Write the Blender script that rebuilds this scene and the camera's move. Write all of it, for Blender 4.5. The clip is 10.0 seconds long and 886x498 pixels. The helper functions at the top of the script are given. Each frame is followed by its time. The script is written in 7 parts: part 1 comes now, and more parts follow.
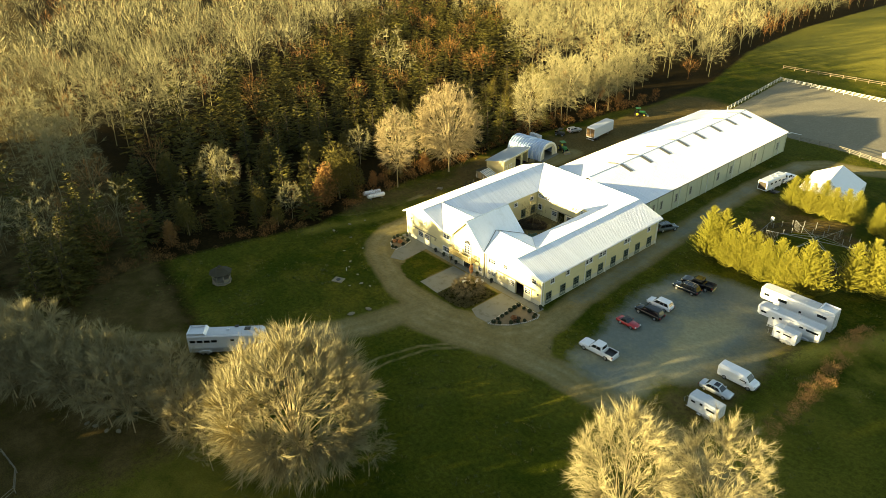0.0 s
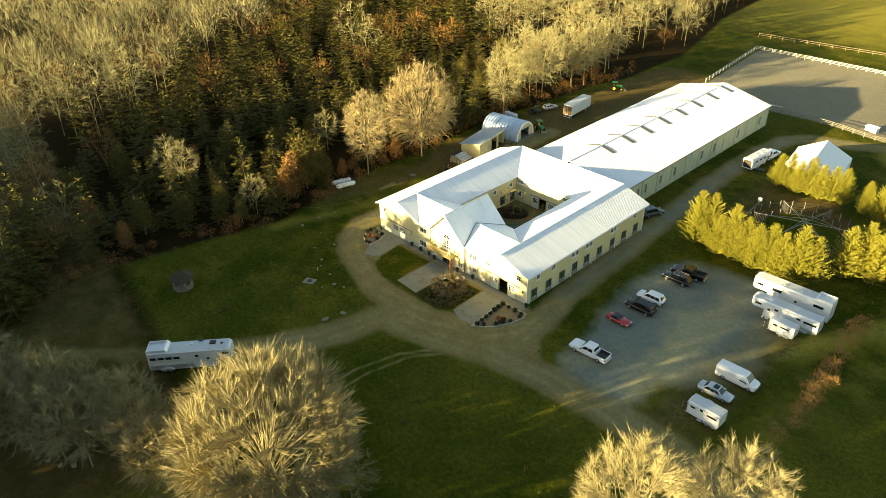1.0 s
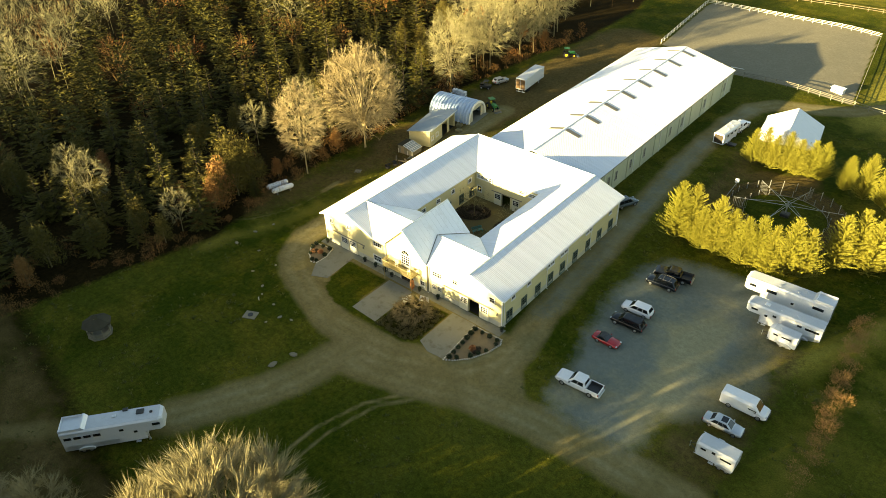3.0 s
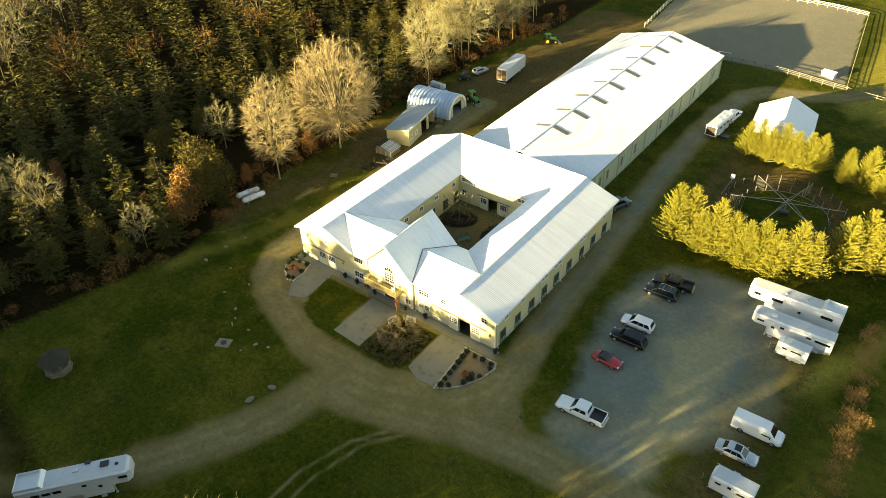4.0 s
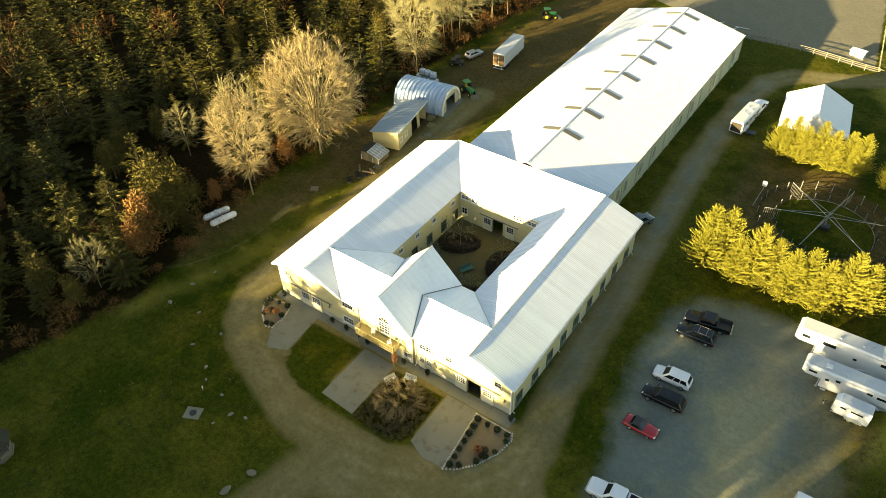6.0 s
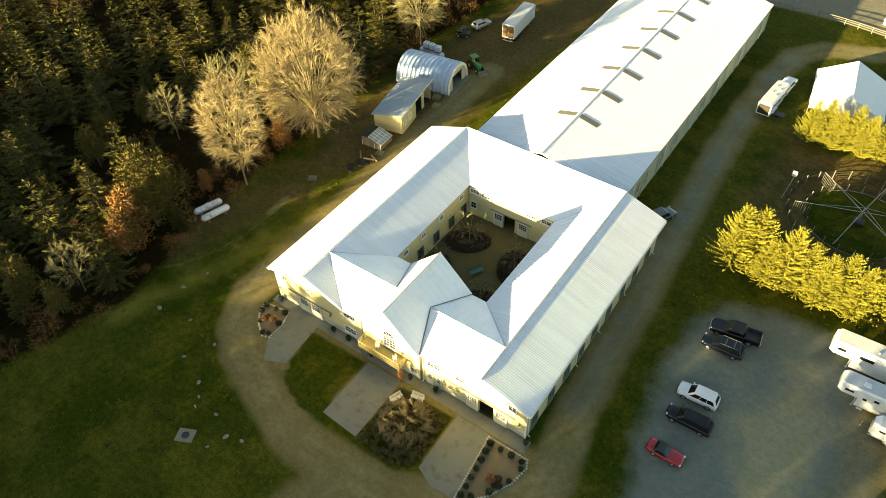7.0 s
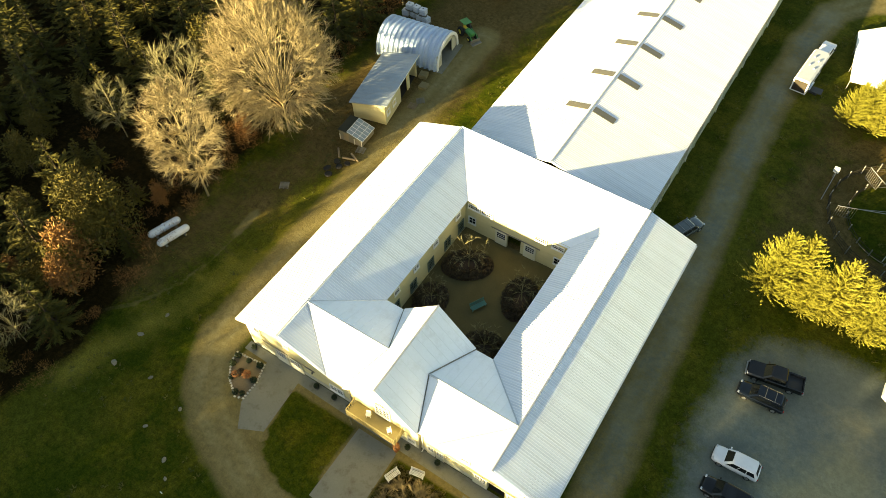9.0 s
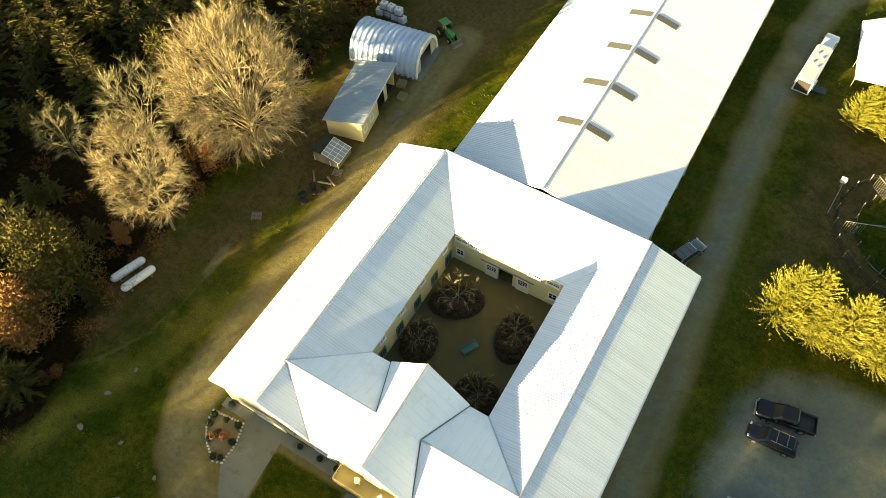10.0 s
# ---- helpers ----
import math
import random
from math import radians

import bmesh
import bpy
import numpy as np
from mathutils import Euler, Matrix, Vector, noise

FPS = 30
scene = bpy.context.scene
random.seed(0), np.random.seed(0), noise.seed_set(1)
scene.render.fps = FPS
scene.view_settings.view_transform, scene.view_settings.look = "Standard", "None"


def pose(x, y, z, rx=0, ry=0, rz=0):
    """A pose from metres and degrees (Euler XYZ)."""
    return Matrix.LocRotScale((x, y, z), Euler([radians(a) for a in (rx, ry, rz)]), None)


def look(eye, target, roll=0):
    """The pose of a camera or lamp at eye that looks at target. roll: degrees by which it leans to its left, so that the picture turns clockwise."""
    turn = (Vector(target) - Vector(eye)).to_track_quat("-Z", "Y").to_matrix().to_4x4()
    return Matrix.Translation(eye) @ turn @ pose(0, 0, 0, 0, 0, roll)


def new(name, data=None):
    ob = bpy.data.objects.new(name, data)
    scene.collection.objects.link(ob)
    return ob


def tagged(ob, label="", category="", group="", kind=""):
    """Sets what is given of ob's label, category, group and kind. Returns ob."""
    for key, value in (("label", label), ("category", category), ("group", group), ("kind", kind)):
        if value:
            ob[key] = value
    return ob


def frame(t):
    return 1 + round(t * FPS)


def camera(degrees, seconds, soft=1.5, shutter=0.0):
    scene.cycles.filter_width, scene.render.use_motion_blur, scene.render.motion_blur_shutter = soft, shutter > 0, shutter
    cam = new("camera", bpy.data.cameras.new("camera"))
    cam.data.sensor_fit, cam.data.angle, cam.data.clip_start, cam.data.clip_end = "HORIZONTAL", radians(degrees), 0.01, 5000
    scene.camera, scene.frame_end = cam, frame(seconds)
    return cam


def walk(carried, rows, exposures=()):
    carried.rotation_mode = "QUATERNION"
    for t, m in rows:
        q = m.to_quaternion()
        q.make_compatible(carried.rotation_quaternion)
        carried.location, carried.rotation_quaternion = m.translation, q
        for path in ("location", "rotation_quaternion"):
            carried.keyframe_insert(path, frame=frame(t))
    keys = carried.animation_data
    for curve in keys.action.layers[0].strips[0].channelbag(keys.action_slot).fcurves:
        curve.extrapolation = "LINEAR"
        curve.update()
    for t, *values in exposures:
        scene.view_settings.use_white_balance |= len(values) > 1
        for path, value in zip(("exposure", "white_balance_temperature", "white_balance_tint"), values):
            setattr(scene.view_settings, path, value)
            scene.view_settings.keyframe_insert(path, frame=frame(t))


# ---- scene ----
cam = camera(63.7, 10.0, 0.75)
PATH = [
    (0, (65.117, -78.476, 67.995), (63.797, -77.329, 67.023), -0.8),
    (0.5, (61.308, -75.949, 68.143), (60.031, -74.788, 67.131), -1.1),
    (1, (57.379, -73.387, 68.288), (56.15, -72.209, 67.238), -1.1),
    (1.5, (53.599, -70.716, 68.496), (52.42, -69.516, 67.415), -1.3),
    (2, (49.73, -68.11, 68.666), (48.594, -66.895, 67.555), -1.3),
    (2.5, (46.134, -65.388, 68.807), (45.039, -64.162, 67.667), -1.4),
    (4, (35.7, -56.268, 69.103), (34.723, -55.023, 67.881), -1.8),
    (4.5, (32.327, -53.019, 69.238), (31.384, -51.774, 67.989), -1.8),
    (5, (29.002, -49.729, 69.313), (28.084, -48.491, 68.039), -1.9),
    (5.5, (25.566, -46.204, 69.333), (24.665, -44.979, 68.033), -1.8),
    (7, (15.793, -35.433, 69.594), (14.966, -34.311, 68.159), -1.9),
    (7.5, (12.561, -31.662, 69.844), (11.772, -30.591, 68.35), -1.9),
    (8, (9.317, -27.753, 69.993), (8.564, -26.727, 68.45), -2.0),
    (8.5, (6.18, -23.808, 69.91), (5.461, -22.81, 68.332), -1.9),
    (9, (3.248, -19.641, 69.994), (2.573, -18.668, 68.383), -2.1),
    (9.5, (-0.048, -15.094, 70.48), (-0.666, -14.153, 68.827), -2.0),
    (10, (-2.694, -10.714, 70.379), (-3.279, -9.803, 68.697), -2.4),
]
walk(cam, [(t, look(eye, target, roll)) for t, eye, target, roll in PATH], [(0.0, 2.05, 9400, 6)])

# ---- world, sun, exposure ----
SUN_EL, SUN_AZ = 9.5, math.atan2(-0.382, -0.924)  # low afternoon sun; azimuth from +y towards +x
world = bpy.data.worlds.new("sky")
scene.world = world
world.use_nodes = True
wn = world.node_tree.nodes
sky = wn.new("ShaderNodeTexSky")
sky.sky_type, sky.sun_disc = "NISHITA", False
sky.sun_elevation, sky.sun_rotation = radians(SUN_EL), SUN_AZ
sky.air_density, sky.dust_density, sky.ozone_density = 1.0, 0.6, 2.0
world.node_tree.links.new(sky.outputs[0], wn["Background"].inputs[0])
wn["Background"].inputs[1].default_value = 0.104
sun = new("sun", bpy.data.lights.new("sun", "SUN"))
sun.data.energy, sun.data.angle, sun.data.color = 8.0, radians(0.6), (1.0, 0.915, 0.61)
to_sun = Vector((math.sin(SUN_AZ) * math.cos(radians(SUN_EL)), math.cos(SUN_AZ) * math.cos(radians(SUN_EL)), math.sin(radians(SUN_EL))))
sun.matrix_world = look(to_sun * 400, (0, 0, 0))

# ---- mesh helpers ----
def mesh_of(name, verts, faces, mat, smooth=False):
    me = bpy.data.meshes.new(name)
    me.from_pydata([tuple(v) for v in verts], [], faces)
    if mat:
        me.materials.append(mat)
    if smooth:
        me.polygons.foreach_set("use_smooth", [True] * len(me.polygons))
    me.update()
    return me


def mesh_np(name, V, F, mat, smooth=False, **attrs):
    """A mesh from arrays of vertices and of triangles or quads."""
    me = bpy.data.meshes.new(name)
    n, k = F.shape
    me.vertices.add(len(V))
    me.vertices.foreach_set("co", np.asarray(V, np.float32).ravel())
    me.loops.add(n * k)
    me.loops.foreach_set("vertex_index", np.asarray(F, np.int32).ravel())
    me.polygons.add(n)
    me.polygons.foreach_set("loop_start", np.arange(0, n * k, k, dtype=np.int32))
    me.polygons.foreach_set("loop_total", np.full(n, k, np.int32))
    if smooth:
        me.polygons.foreach_set("use_smooth", np.ones(n, bool))
    for key, val in attrs.items():
        me.attributes.new(key, "FLOAT", "POINT").data.foreach_set("value", np.asarray(val, np.float32))
    me.materials.append(mat)
    me.update(calc_edges=True)
    return me


class Geo:
    """Collects vertices and faces of one part."""

    def __init__(self):
        self.v, self.f = [], []

    def add(self, verts, faces, m=None):
        k = len(self.v)
        self.v += [tuple(m @ Vector(p)) if m else tuple(p) for p in verts]
        self.f += [tuple(k + i for i in face) for face in faces]
        return self

    def box(self, c, s, m=None, ch=0.0):
        """A box with centre c and sizes s; ch cuts its edges."""
        hx, hy, hz = (q / 2 for q in s)
        if ch <= 0:
            vs = [(c[0] + a * hx, c[1] + b * hy, c[2] + d * hz) for a in (-1, 1) for b in (-1, 1) for d in (-1, 1)]
            return self.add(vs, [(0, 1, 3, 2), (4, 6, 7, 5), (0, 4, 5, 1), (2, 3, 7, 6), (0, 2, 6, 4), (1, 5, 7, 3)], m)
        rings = []
        for dz, i in ((-hz, ch), (-hz + ch, 0), (hz - ch, 0), (hz, ch)):
            x, y = hx - i, hy - i
            rings.append([(c[0] + px, c[1] + py, c[2] + dz) for px, py in ((-x + ch, -y), (x - ch, -y), (x, -y + ch), (x, y - ch), (x - ch, y), (-x + ch, y), (-x, y - ch), (-x, -y + ch))])
        return self.loft(rings, True, m)

    def loft(self, rings, caps=True, m=None, closed=True):
        n, vs, fs = len(rings[0]), [p for r in rings for p in r], []
        for i in range(len(rings) - 1):
            for j in range(n if closed else n - 1):
                a, b = i * n + j, i * n + (j + 1) % n
                fs.append((a, b, b + n, a + n))
        if caps and closed:
            fs.append(tuple(range(n - 1, -1, -1)))
            fs.append(tuple((len(rings) - 1) * n + j for j in range(n)))
        return self.add(vs, fs, m)

    def prism(self, poly, z0, z1, m=None):
        """A prism over a flat outline given against the clock."""
        return self.loft([[(x, y, z0) for x, y in poly], [(x, y, z1) for x, y in poly]], True, m)

    def slab(self, poly, t, m=None):
        """A plane polygon with thickness t, downwards along its normal."""
        p = [Vector(q) for q in poly]
        nrm = sum((a.cross(b) for a, b in zip(p, p[1:] + p[:1])), Vector()).normalized()
        if nrm.z < 0:
            p, nrm = p[::-1], -nrm
        return self.loft([[q - nrm * t for q in p], p], True, m)

    def tube(self, pts, rad, n=6, m=None, caps=True):
        pts = [Vector(p) for p in pts]
        rads = rad if isinstance(rad, (list, tuple)) else [rad] * len(pts)
        rings = []
        for i, p in enumerate(pts):
            d = (pts[min(i + 1, len(pts) - 1)] - pts[max(i - 1, 0)]).normalized()
            a = d.cross(Vector((0, 0, 1)) if abs(d.z) < 0.9 else Vector((1, 0, 0))).normalized()
            b = d.cross(a)
            rings.append([p + (a * math.cos(-q) + b * math.sin(-q)) * rads[i] for q in (2 * math.pi * j / n for j in range(n))])
        return self.loft([r[::-1] for r in rings], caps, m)

    def disc(self, c, axis, r, w, n=16, inner=0.0, m=None):
        """A cylinder of width w round an axis, with its centre at c; its rim is rounded."""
        ax = Vector(axis).normalized()
        a = ax.cross(Vector((0, 0, 1)) if abs(ax.z) < 0.9 else Vector((1, 0, 0))).normalized()
        b = ax.cross(a)
        c = Vector(c)
        prof = [(-w / 2, r * 0.9), (-w * 0.3, r), (w * 0.3, r), (w / 2, r * 0.9)]
        return self.loft([[c + ax * q + (a * math.cos(t) + b * math.sin(t)) * k for t in (-2 * math.pi * j / n for j in range(n))] for q, k in prof][::-1], True, m)


def part(name, geo, mat, parent=None, label="", smooth=False):
    ob = new(name, mesh_of(name, geo.v, geo.f, mat, smooth) if isinstance(geo, Geo) else geo)
    if parent:
        ob.parent = parent
    if label:
        ob["label"] = label
    return ob


def thing(name, m, label, category, group="", kind=""):
    ob = new(name)
    ob.matrix_world = m
    return tagged(ob, label, category, group, kind)


def structure(name, geo, mat, label, category, smooth=False):
    return tagged(part(name, geo, mat, None, "", smooth), label, category, "", "structure")


def smoothstep(a, b, x):
    t = np.clip((np.asarray(x, float) - a) / (b - a), 0, 1)
    return t * t * (3 - 2 * t)


def line_distance(x, y, pts):
    """Distance of the points to a broken line."""
    d = np.full(np.shape(x), 1e9)
    for (ax, ay), (bx, by) in zip(pts, pts[1:]):
        vx, vy = bx - ax, by - ay
        t = np.clip(((x - ax) * vx + (y - ay) * vy) / (vx * vx + vy * vy), 0, 1)
        d = np.minimum(d, np.hypot(x - ax - t * vx, y - ay - t * vy))
    return d


def inside(x, y, poly):
    r = np.zeros(np.shape(x), bool)
    for (ax, ay), (bx, by) in zip(poly, poly[1:] + poly[:1]):
        if ay != by:
            r ^= ((ay > y) != (by > y)) & (x < (bx - ax) * (y - ay) / (by - ay) + ax)
    return r


def area_mask(x, y, poly, soft):
    d = line_distance(x, y, poly + poly[:1])
    return np.clip(0.5 + np.where(inside(x, y, poly), d, -d) / soft, 0, 1)


def way_mask(x, y, pts, half, soft):
    return np.clip(0.5 - (line_distance(x, y, pts) - half) / soft, 0, 1)


BERM = [(33, 15), (36, 22), (45, 40), (60, 62)]


def height(x, y):
    """The lie of the land."""
    x, y = np.asarray(x, float), np.asarray(y, float)
    z = -1.4 * smoothstep(0, 20, x) * smoothstep(6, 32, y) * (1 - smoothstep(140, 200, y))
    z = z + 1.3 * np.exp(-((line_distance(x, y, BERM) / 3.6) ** 2)) * smoothstep(12, 24, y)
    return z


def hz(x, y):
    return float(height(np.array([x]), np.array([y]))[0])


WOOD_EDGE = ([-120, -56, -45, -27, -11, 2, 17, 32, 50, 65, 95, 107, 142, 193, 245, 301, 400], [-55, -58, -61, -57, -53, -55, -58, -57, -59, -58, -56, -52, -52, -65, -69, -66, -60])


def wood_x(y):
    return np.interp(y, *WOOD_EDGE)

# ---- materials ----
def nodes_of(name, rough, metal=0.0):
    m = bpy.data.materials.new(name)
    m.use_nodes = True
    nt = m.node_tree
    b = nt.nodes["Principled BSDF"]
    b.inputs["Roughness"].default_value, b.inputs["Metallic"].default_value = rough, metal
    return m, nt, b


def link(nt, a, b):
    nt.links.new(a, b)


def noise_node(nt, vec, scale, detail=4.0, rough=0.55):
    n = nt.nodes.new("ShaderNodeTexNoise")
    n.inputs["Scale"].default_value, n.inputs["Detail"].default_value, n.inputs["Roughness"].default_value = scale, detail, rough
    link(nt, vec, n.inputs["Vector"])
    return n.outputs["Fac"]


def math_node(nt, op, a, b=0.0, clamp=False):
    n = nt.nodes.new("ShaderNodeMath")
    n.operation, n.use_clamp = op, clamp
    for i, v in enumerate((a, b)):
        if isinstance(v, (int, float)):
            n.inputs[i].default_value = v
        else:
            link(nt, v, n.inputs[i])
    return n.outputs[0]


def mix_node(nt, fac, a, b, blend="MIX"):
    n = nt.nodes.new("ShaderNodeMix")
    n.data_type, n.blend_type = "RGBA", blend
    for i, v in ((0, fac), (6, a), (7, b)):
        if isinstance(v, (int, float)):
            n.inputs[i].default_value = v
        elif isinstance(v, (tuple, list)):
            n.inputs[i].default_value = (*v, 1) if len(v) == 3 else v
        else:
            link(nt, v, n.inputs[i])
    return n.outputs[2]


def span(nt, v, lo, hi):
    """v from lo..hi to 0..1."""
    n = nt.nodes.new("ShaderNodeMapRange")
    n.inputs["From Min"].default_value, n.inputs["From Max"].default_value = lo, hi
    link(nt, v, n.inputs["Value"])
    return n.outputs[0]


def bump_to(nt, b, h, strength, dist=0.02):
    n = nt.nodes.new("ShaderNodeBump")
    n.inputs["Strength"].default_value, n.inputs["Distance"].default_value = strength, dist
    link(nt, h, n.inputs["Height"])
    link(nt, n.outputs[0], b.inputs["Normal"])


def coords(nt, stretch=None):
    c = nt.nodes.new("ShaderNodeTexCoord").outputs["Object"]
    if stretch:
        mp = nt.nodes.new("ShaderNodeMapping")
        mp.inputs["Scale"].default_value = stretch
        link(nt, c, mp.inputs["Vector"])
        c = mp.outputs[0]
    return c


def surface(name, a, b, rough=0.7, metal=0.0, large=0.4, fine=12.0, bump=0.1, stretch=None, vary=0.0, dirt=None, dirt_amount=0.0, spec=None):
    """A paint, metal, wood or stone with broad and fine variation between the colours a and b, and stains of a third colour."""
    m, nt, bs = nodes_of(name, rough, metal)
    co = coords(nt, stretch)
    n1, n2 = noise_node(nt, co, large, 5), noise_node(nt, co, fine, 3)
    f = math_node(nt, "ADD", math_node(nt, "MULTIPLY", span(nt, n1, 0.3, 0.7), 0.6), math_node(nt, "MULTIPLY", span(nt, n2, 0.3, 0.7), 0.4), True)
    col = mix_node(nt, f, a, b)
    if dirt:
        n3 = noise_node(nt, co, large * 2.3, 7, 0.7)
        col = mix_node(nt, math_node(nt, "MULTIPLY", span(nt, n3, 0.52, 0.72), dirt_amount, True), col, dirt)
    if vary:
        r = nt.nodes.new("ShaderNodeObjectInfo").outputs["Random"]
        hsv = nt.nodes.new("ShaderNodeHueSaturation")
        link(nt, math_node(nt, "ADD", 1 - vary / 2, math_node(nt, "MULTIPLY", r, vary)), hsv.inputs["Value"])
        link(nt, col, hsv.inputs["Color"])
        col = hsv.outputs[0]
    link(nt, col, bs.inputs["Base Color"])
    if spec is None and rough >= 0.8:
        spec = 0.12
    if spec is not None:
        bs.inputs["Specular IOR Level"].default_value = spec
    link(nt, math_node(nt, "ADD", rough - 0.08, math_node(nt, "MULTIPLY", n1, 0.16), True), bs.inputs["Roughness"])
    if bump:
        bump_to(nt, bs, n2, bump)
    return m


def ground_material():
    """Grass, gravel, leaf litter and sand, blended by the masks of the ground sheet."""
    m, nt, bs = nodes_of("ground_cover", 0.95)
    co = coords(nt)
    broad, mid, fine, grain = noise_node(nt, co, 0.035, 5), noise_node(nt, co, 0.22, 6, 0.65), noise_node(nt, co, 1.5, 6, 0.75), noise_node(nt, co, 5.5, 4, 0.75)

    def mask(key, ragged=0.55, lo=0.32, hi=0.68):
        a = nt.nodes.new("ShaderNodeAttribute")
        a.attribute_name = key
        wob = math_node(nt, "ADD", math_node(nt, "MULTIPLY", math_node(nt, "SUBTRACT", mid, 0.5), ragged), math_node(nt, "MULTIPLY", math_node(nt, "SUBTRACT", fine, 0.5), ragged * 0.9))
        return span(nt, math_node(nt, "ADD", a.outputs["Fac"], wob), lo, hi)

    def raw(key):
        a = nt.nodes.new("ShaderNodeAttribute")
        a.attribute_name = key
        return a.outputs["Fac"]

    def tone(a, b, c):
        return mix_node(nt, span(nt, fine, 0.38, 0.64), mix_node(nt, span(nt, mid, 0.38, 0.62), a, b), c)

    grass = tone((0.047, 0.067, 0.0058), (0.068, 0.081, 0.0070), (0.024, 0.038, 0.003))
    # dry grass, brightened so that its colour carries low sunlight
    dry = tone((0.38, 0.31, 0.062), (0.29, 0.25, 0.047), (0.20, 0.17, 0.03))
    patch = noise_node(nt, co, 0.11, 9, 0.72)
    grass = mix_node(nt, math_node(nt, "MULTIPLY", span(nt, patch, 0.47, 0.6), math_node(nt, "SUBTRACT", 0.85, math_node(nt, "MULTIPLY", raw("lush"), 0.6))), grass, tone((0.118, 0.104, 0.012), (0.145, 0.124, 0.016), (0.072, 0.068, 0.008)))
    grass = mix_node(nt, math_node(nt, "MULTIPLY", span(nt, broad, 0.42, 0.7), 0.3), grass, dry)
    grass = mix_node(nt, mask("dry", 0.9, 0.2, 0.8), grass, dry)
    gravel = tone((0.205, 0.165, 0.070), (0.240, 0.192, 0.084), (0.165, 0.132, 0.055))
    lot = tone((0.158, 0.176, 0.150), (0.186, 0.204, 0.172), (0.142, 0.158, 0.134))
    pale = tone((0.300, 0.270, 0.158), (0.345, 0.312, 0.188), (0.255, 0.228, 0.134))
    lot = mix_node(nt, math_node(nt, "MULTIPLY", span(nt, math_node(nt, "ADD", noise_node(nt, co, 0.05, 8, 0.7), math_node(nt, "MULTIPLY", raw("worn"), 0.22)), 0.47, 0.64), 0.95), lot, pale)
    lot = mix_node(nt, math_node(nt, "MULTIPLY", span(nt, math_node(nt, "ADD", raw("soil"), math_node(nt, "MULTIPLY", math_node(nt, "SUBTRACT", patch, 0.5), 1.2)), 0.2, 0.7), 0.75, True), lot, tone((0.20, 0.155, 0.06), (0.25, 0.195, 0.08), (0.145, 0.115, 0.045)))
    gravel = mix_node(nt, math_node(nt, "MULTIPLY", span(nt, noise_node(nt, co, 0.14, 7, 0.7), 0.42, 0.66), 0.75), gravel, tone((0.165, 0.128, 0.045), (0.20, 0.158, 0.058), (0.132, 0.106, 0.037)))
    gravel = mix_node(nt, math_node(nt, "MULTIPLY", raw("track"), math_node(nt, "MULTIPLY", span(nt, patch, 0.36, 0.58), 0.38), True), gravel, pale)
    # leaf litter, with the wood's deep shade put into its near-black colour
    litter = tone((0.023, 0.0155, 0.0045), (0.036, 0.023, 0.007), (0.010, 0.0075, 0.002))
    soil = tone((0.150, 0.104, 0.038), (0.190, 0.134, 0.052), (0.092, 0.066, 0.022))
    sand = tone((0.225, 0.200, 0.140), (0.262, 0.232, 0.165), (0.19, 0.170, 0.12))
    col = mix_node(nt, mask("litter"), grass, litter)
    col = mix_node(nt, mask("soil", 0.8), col, soil)
    col = mix_node(nt, mask("gravel"), col, gravel)
    col = mix_node(nt, mask("lot", 1.0, 0.2, 0.8), col, lot)
    col = mix_node(nt, mask("sand", 0.15), col, sand)
    col = mix_node(nt, math_node(nt, "MULTIPLY", span(nt, grain, 0.35, 0.65), math_node(nt, "SUBTRACT", 0.7, math_node(nt, "MULTIPLY", math_node(nt, "MAXIMUM", raw("sand"), math_node(nt, "MAXIMUM", raw("gravel"), raw("lot"))), 0.5))), col, mix_node(nt, 1.0, col, (0.30, 0.31, 0.30), "MULTIPLY"))
    link(nt, col, bs.inputs["Base Color"])
    bs.inputs["Specular IOR Level"].default_value = 0.03
    bump_to(nt, bs, math_node(nt, "ADD", fine, math_node(nt, "MULTIPLY", grain, 0.5)), 0.6, 0.12)
    return m


def leaf_material(name, a, b, c, rough=0.75):
    """Bark, twigs or leaves, varied by the tint of each tree, by object and by piece."""
    m, nt, bs = nodes_of(name, rough)
    at = nt.nodes.new("ShaderNodeAttribute")
    at.attribute_name = "tint"
    r = nt.nodes.new("ShaderNodeObjectInfo").outputs["Random"]
    g = nt.nodes.new("ShaderNodeNewGeometry").outputs["Random Per Island"]
    t = math_node(nt, "FRACT", math_node(nt, "ADD", at.outputs["Fac"], r))
    col = mix_node(nt, t, a, b)
    col = mix_node(nt, math_node(nt, "MULTIPLY", g, 0.6), col, c)
    link(nt, col, bs.inputs["Base Color"])
    bs.inputs["Specular IOR Level"].default_value = 0.2
    return m


def glass_material(name, tint, clear=0.25):
    m, nt, bs = nodes_of(name, 0.06)
    co = coords(nt)
    link(nt, mix_node(nt, noise_node(nt, co, 1.5, 2), tint, tuple(q * 0.6 for q in tint)), bs.inputs["Base Color"])
    bs.inputs["IOR"].default_value = 1.5
    bs.inputs["Transmission Weight"].default_value = clear
    return m


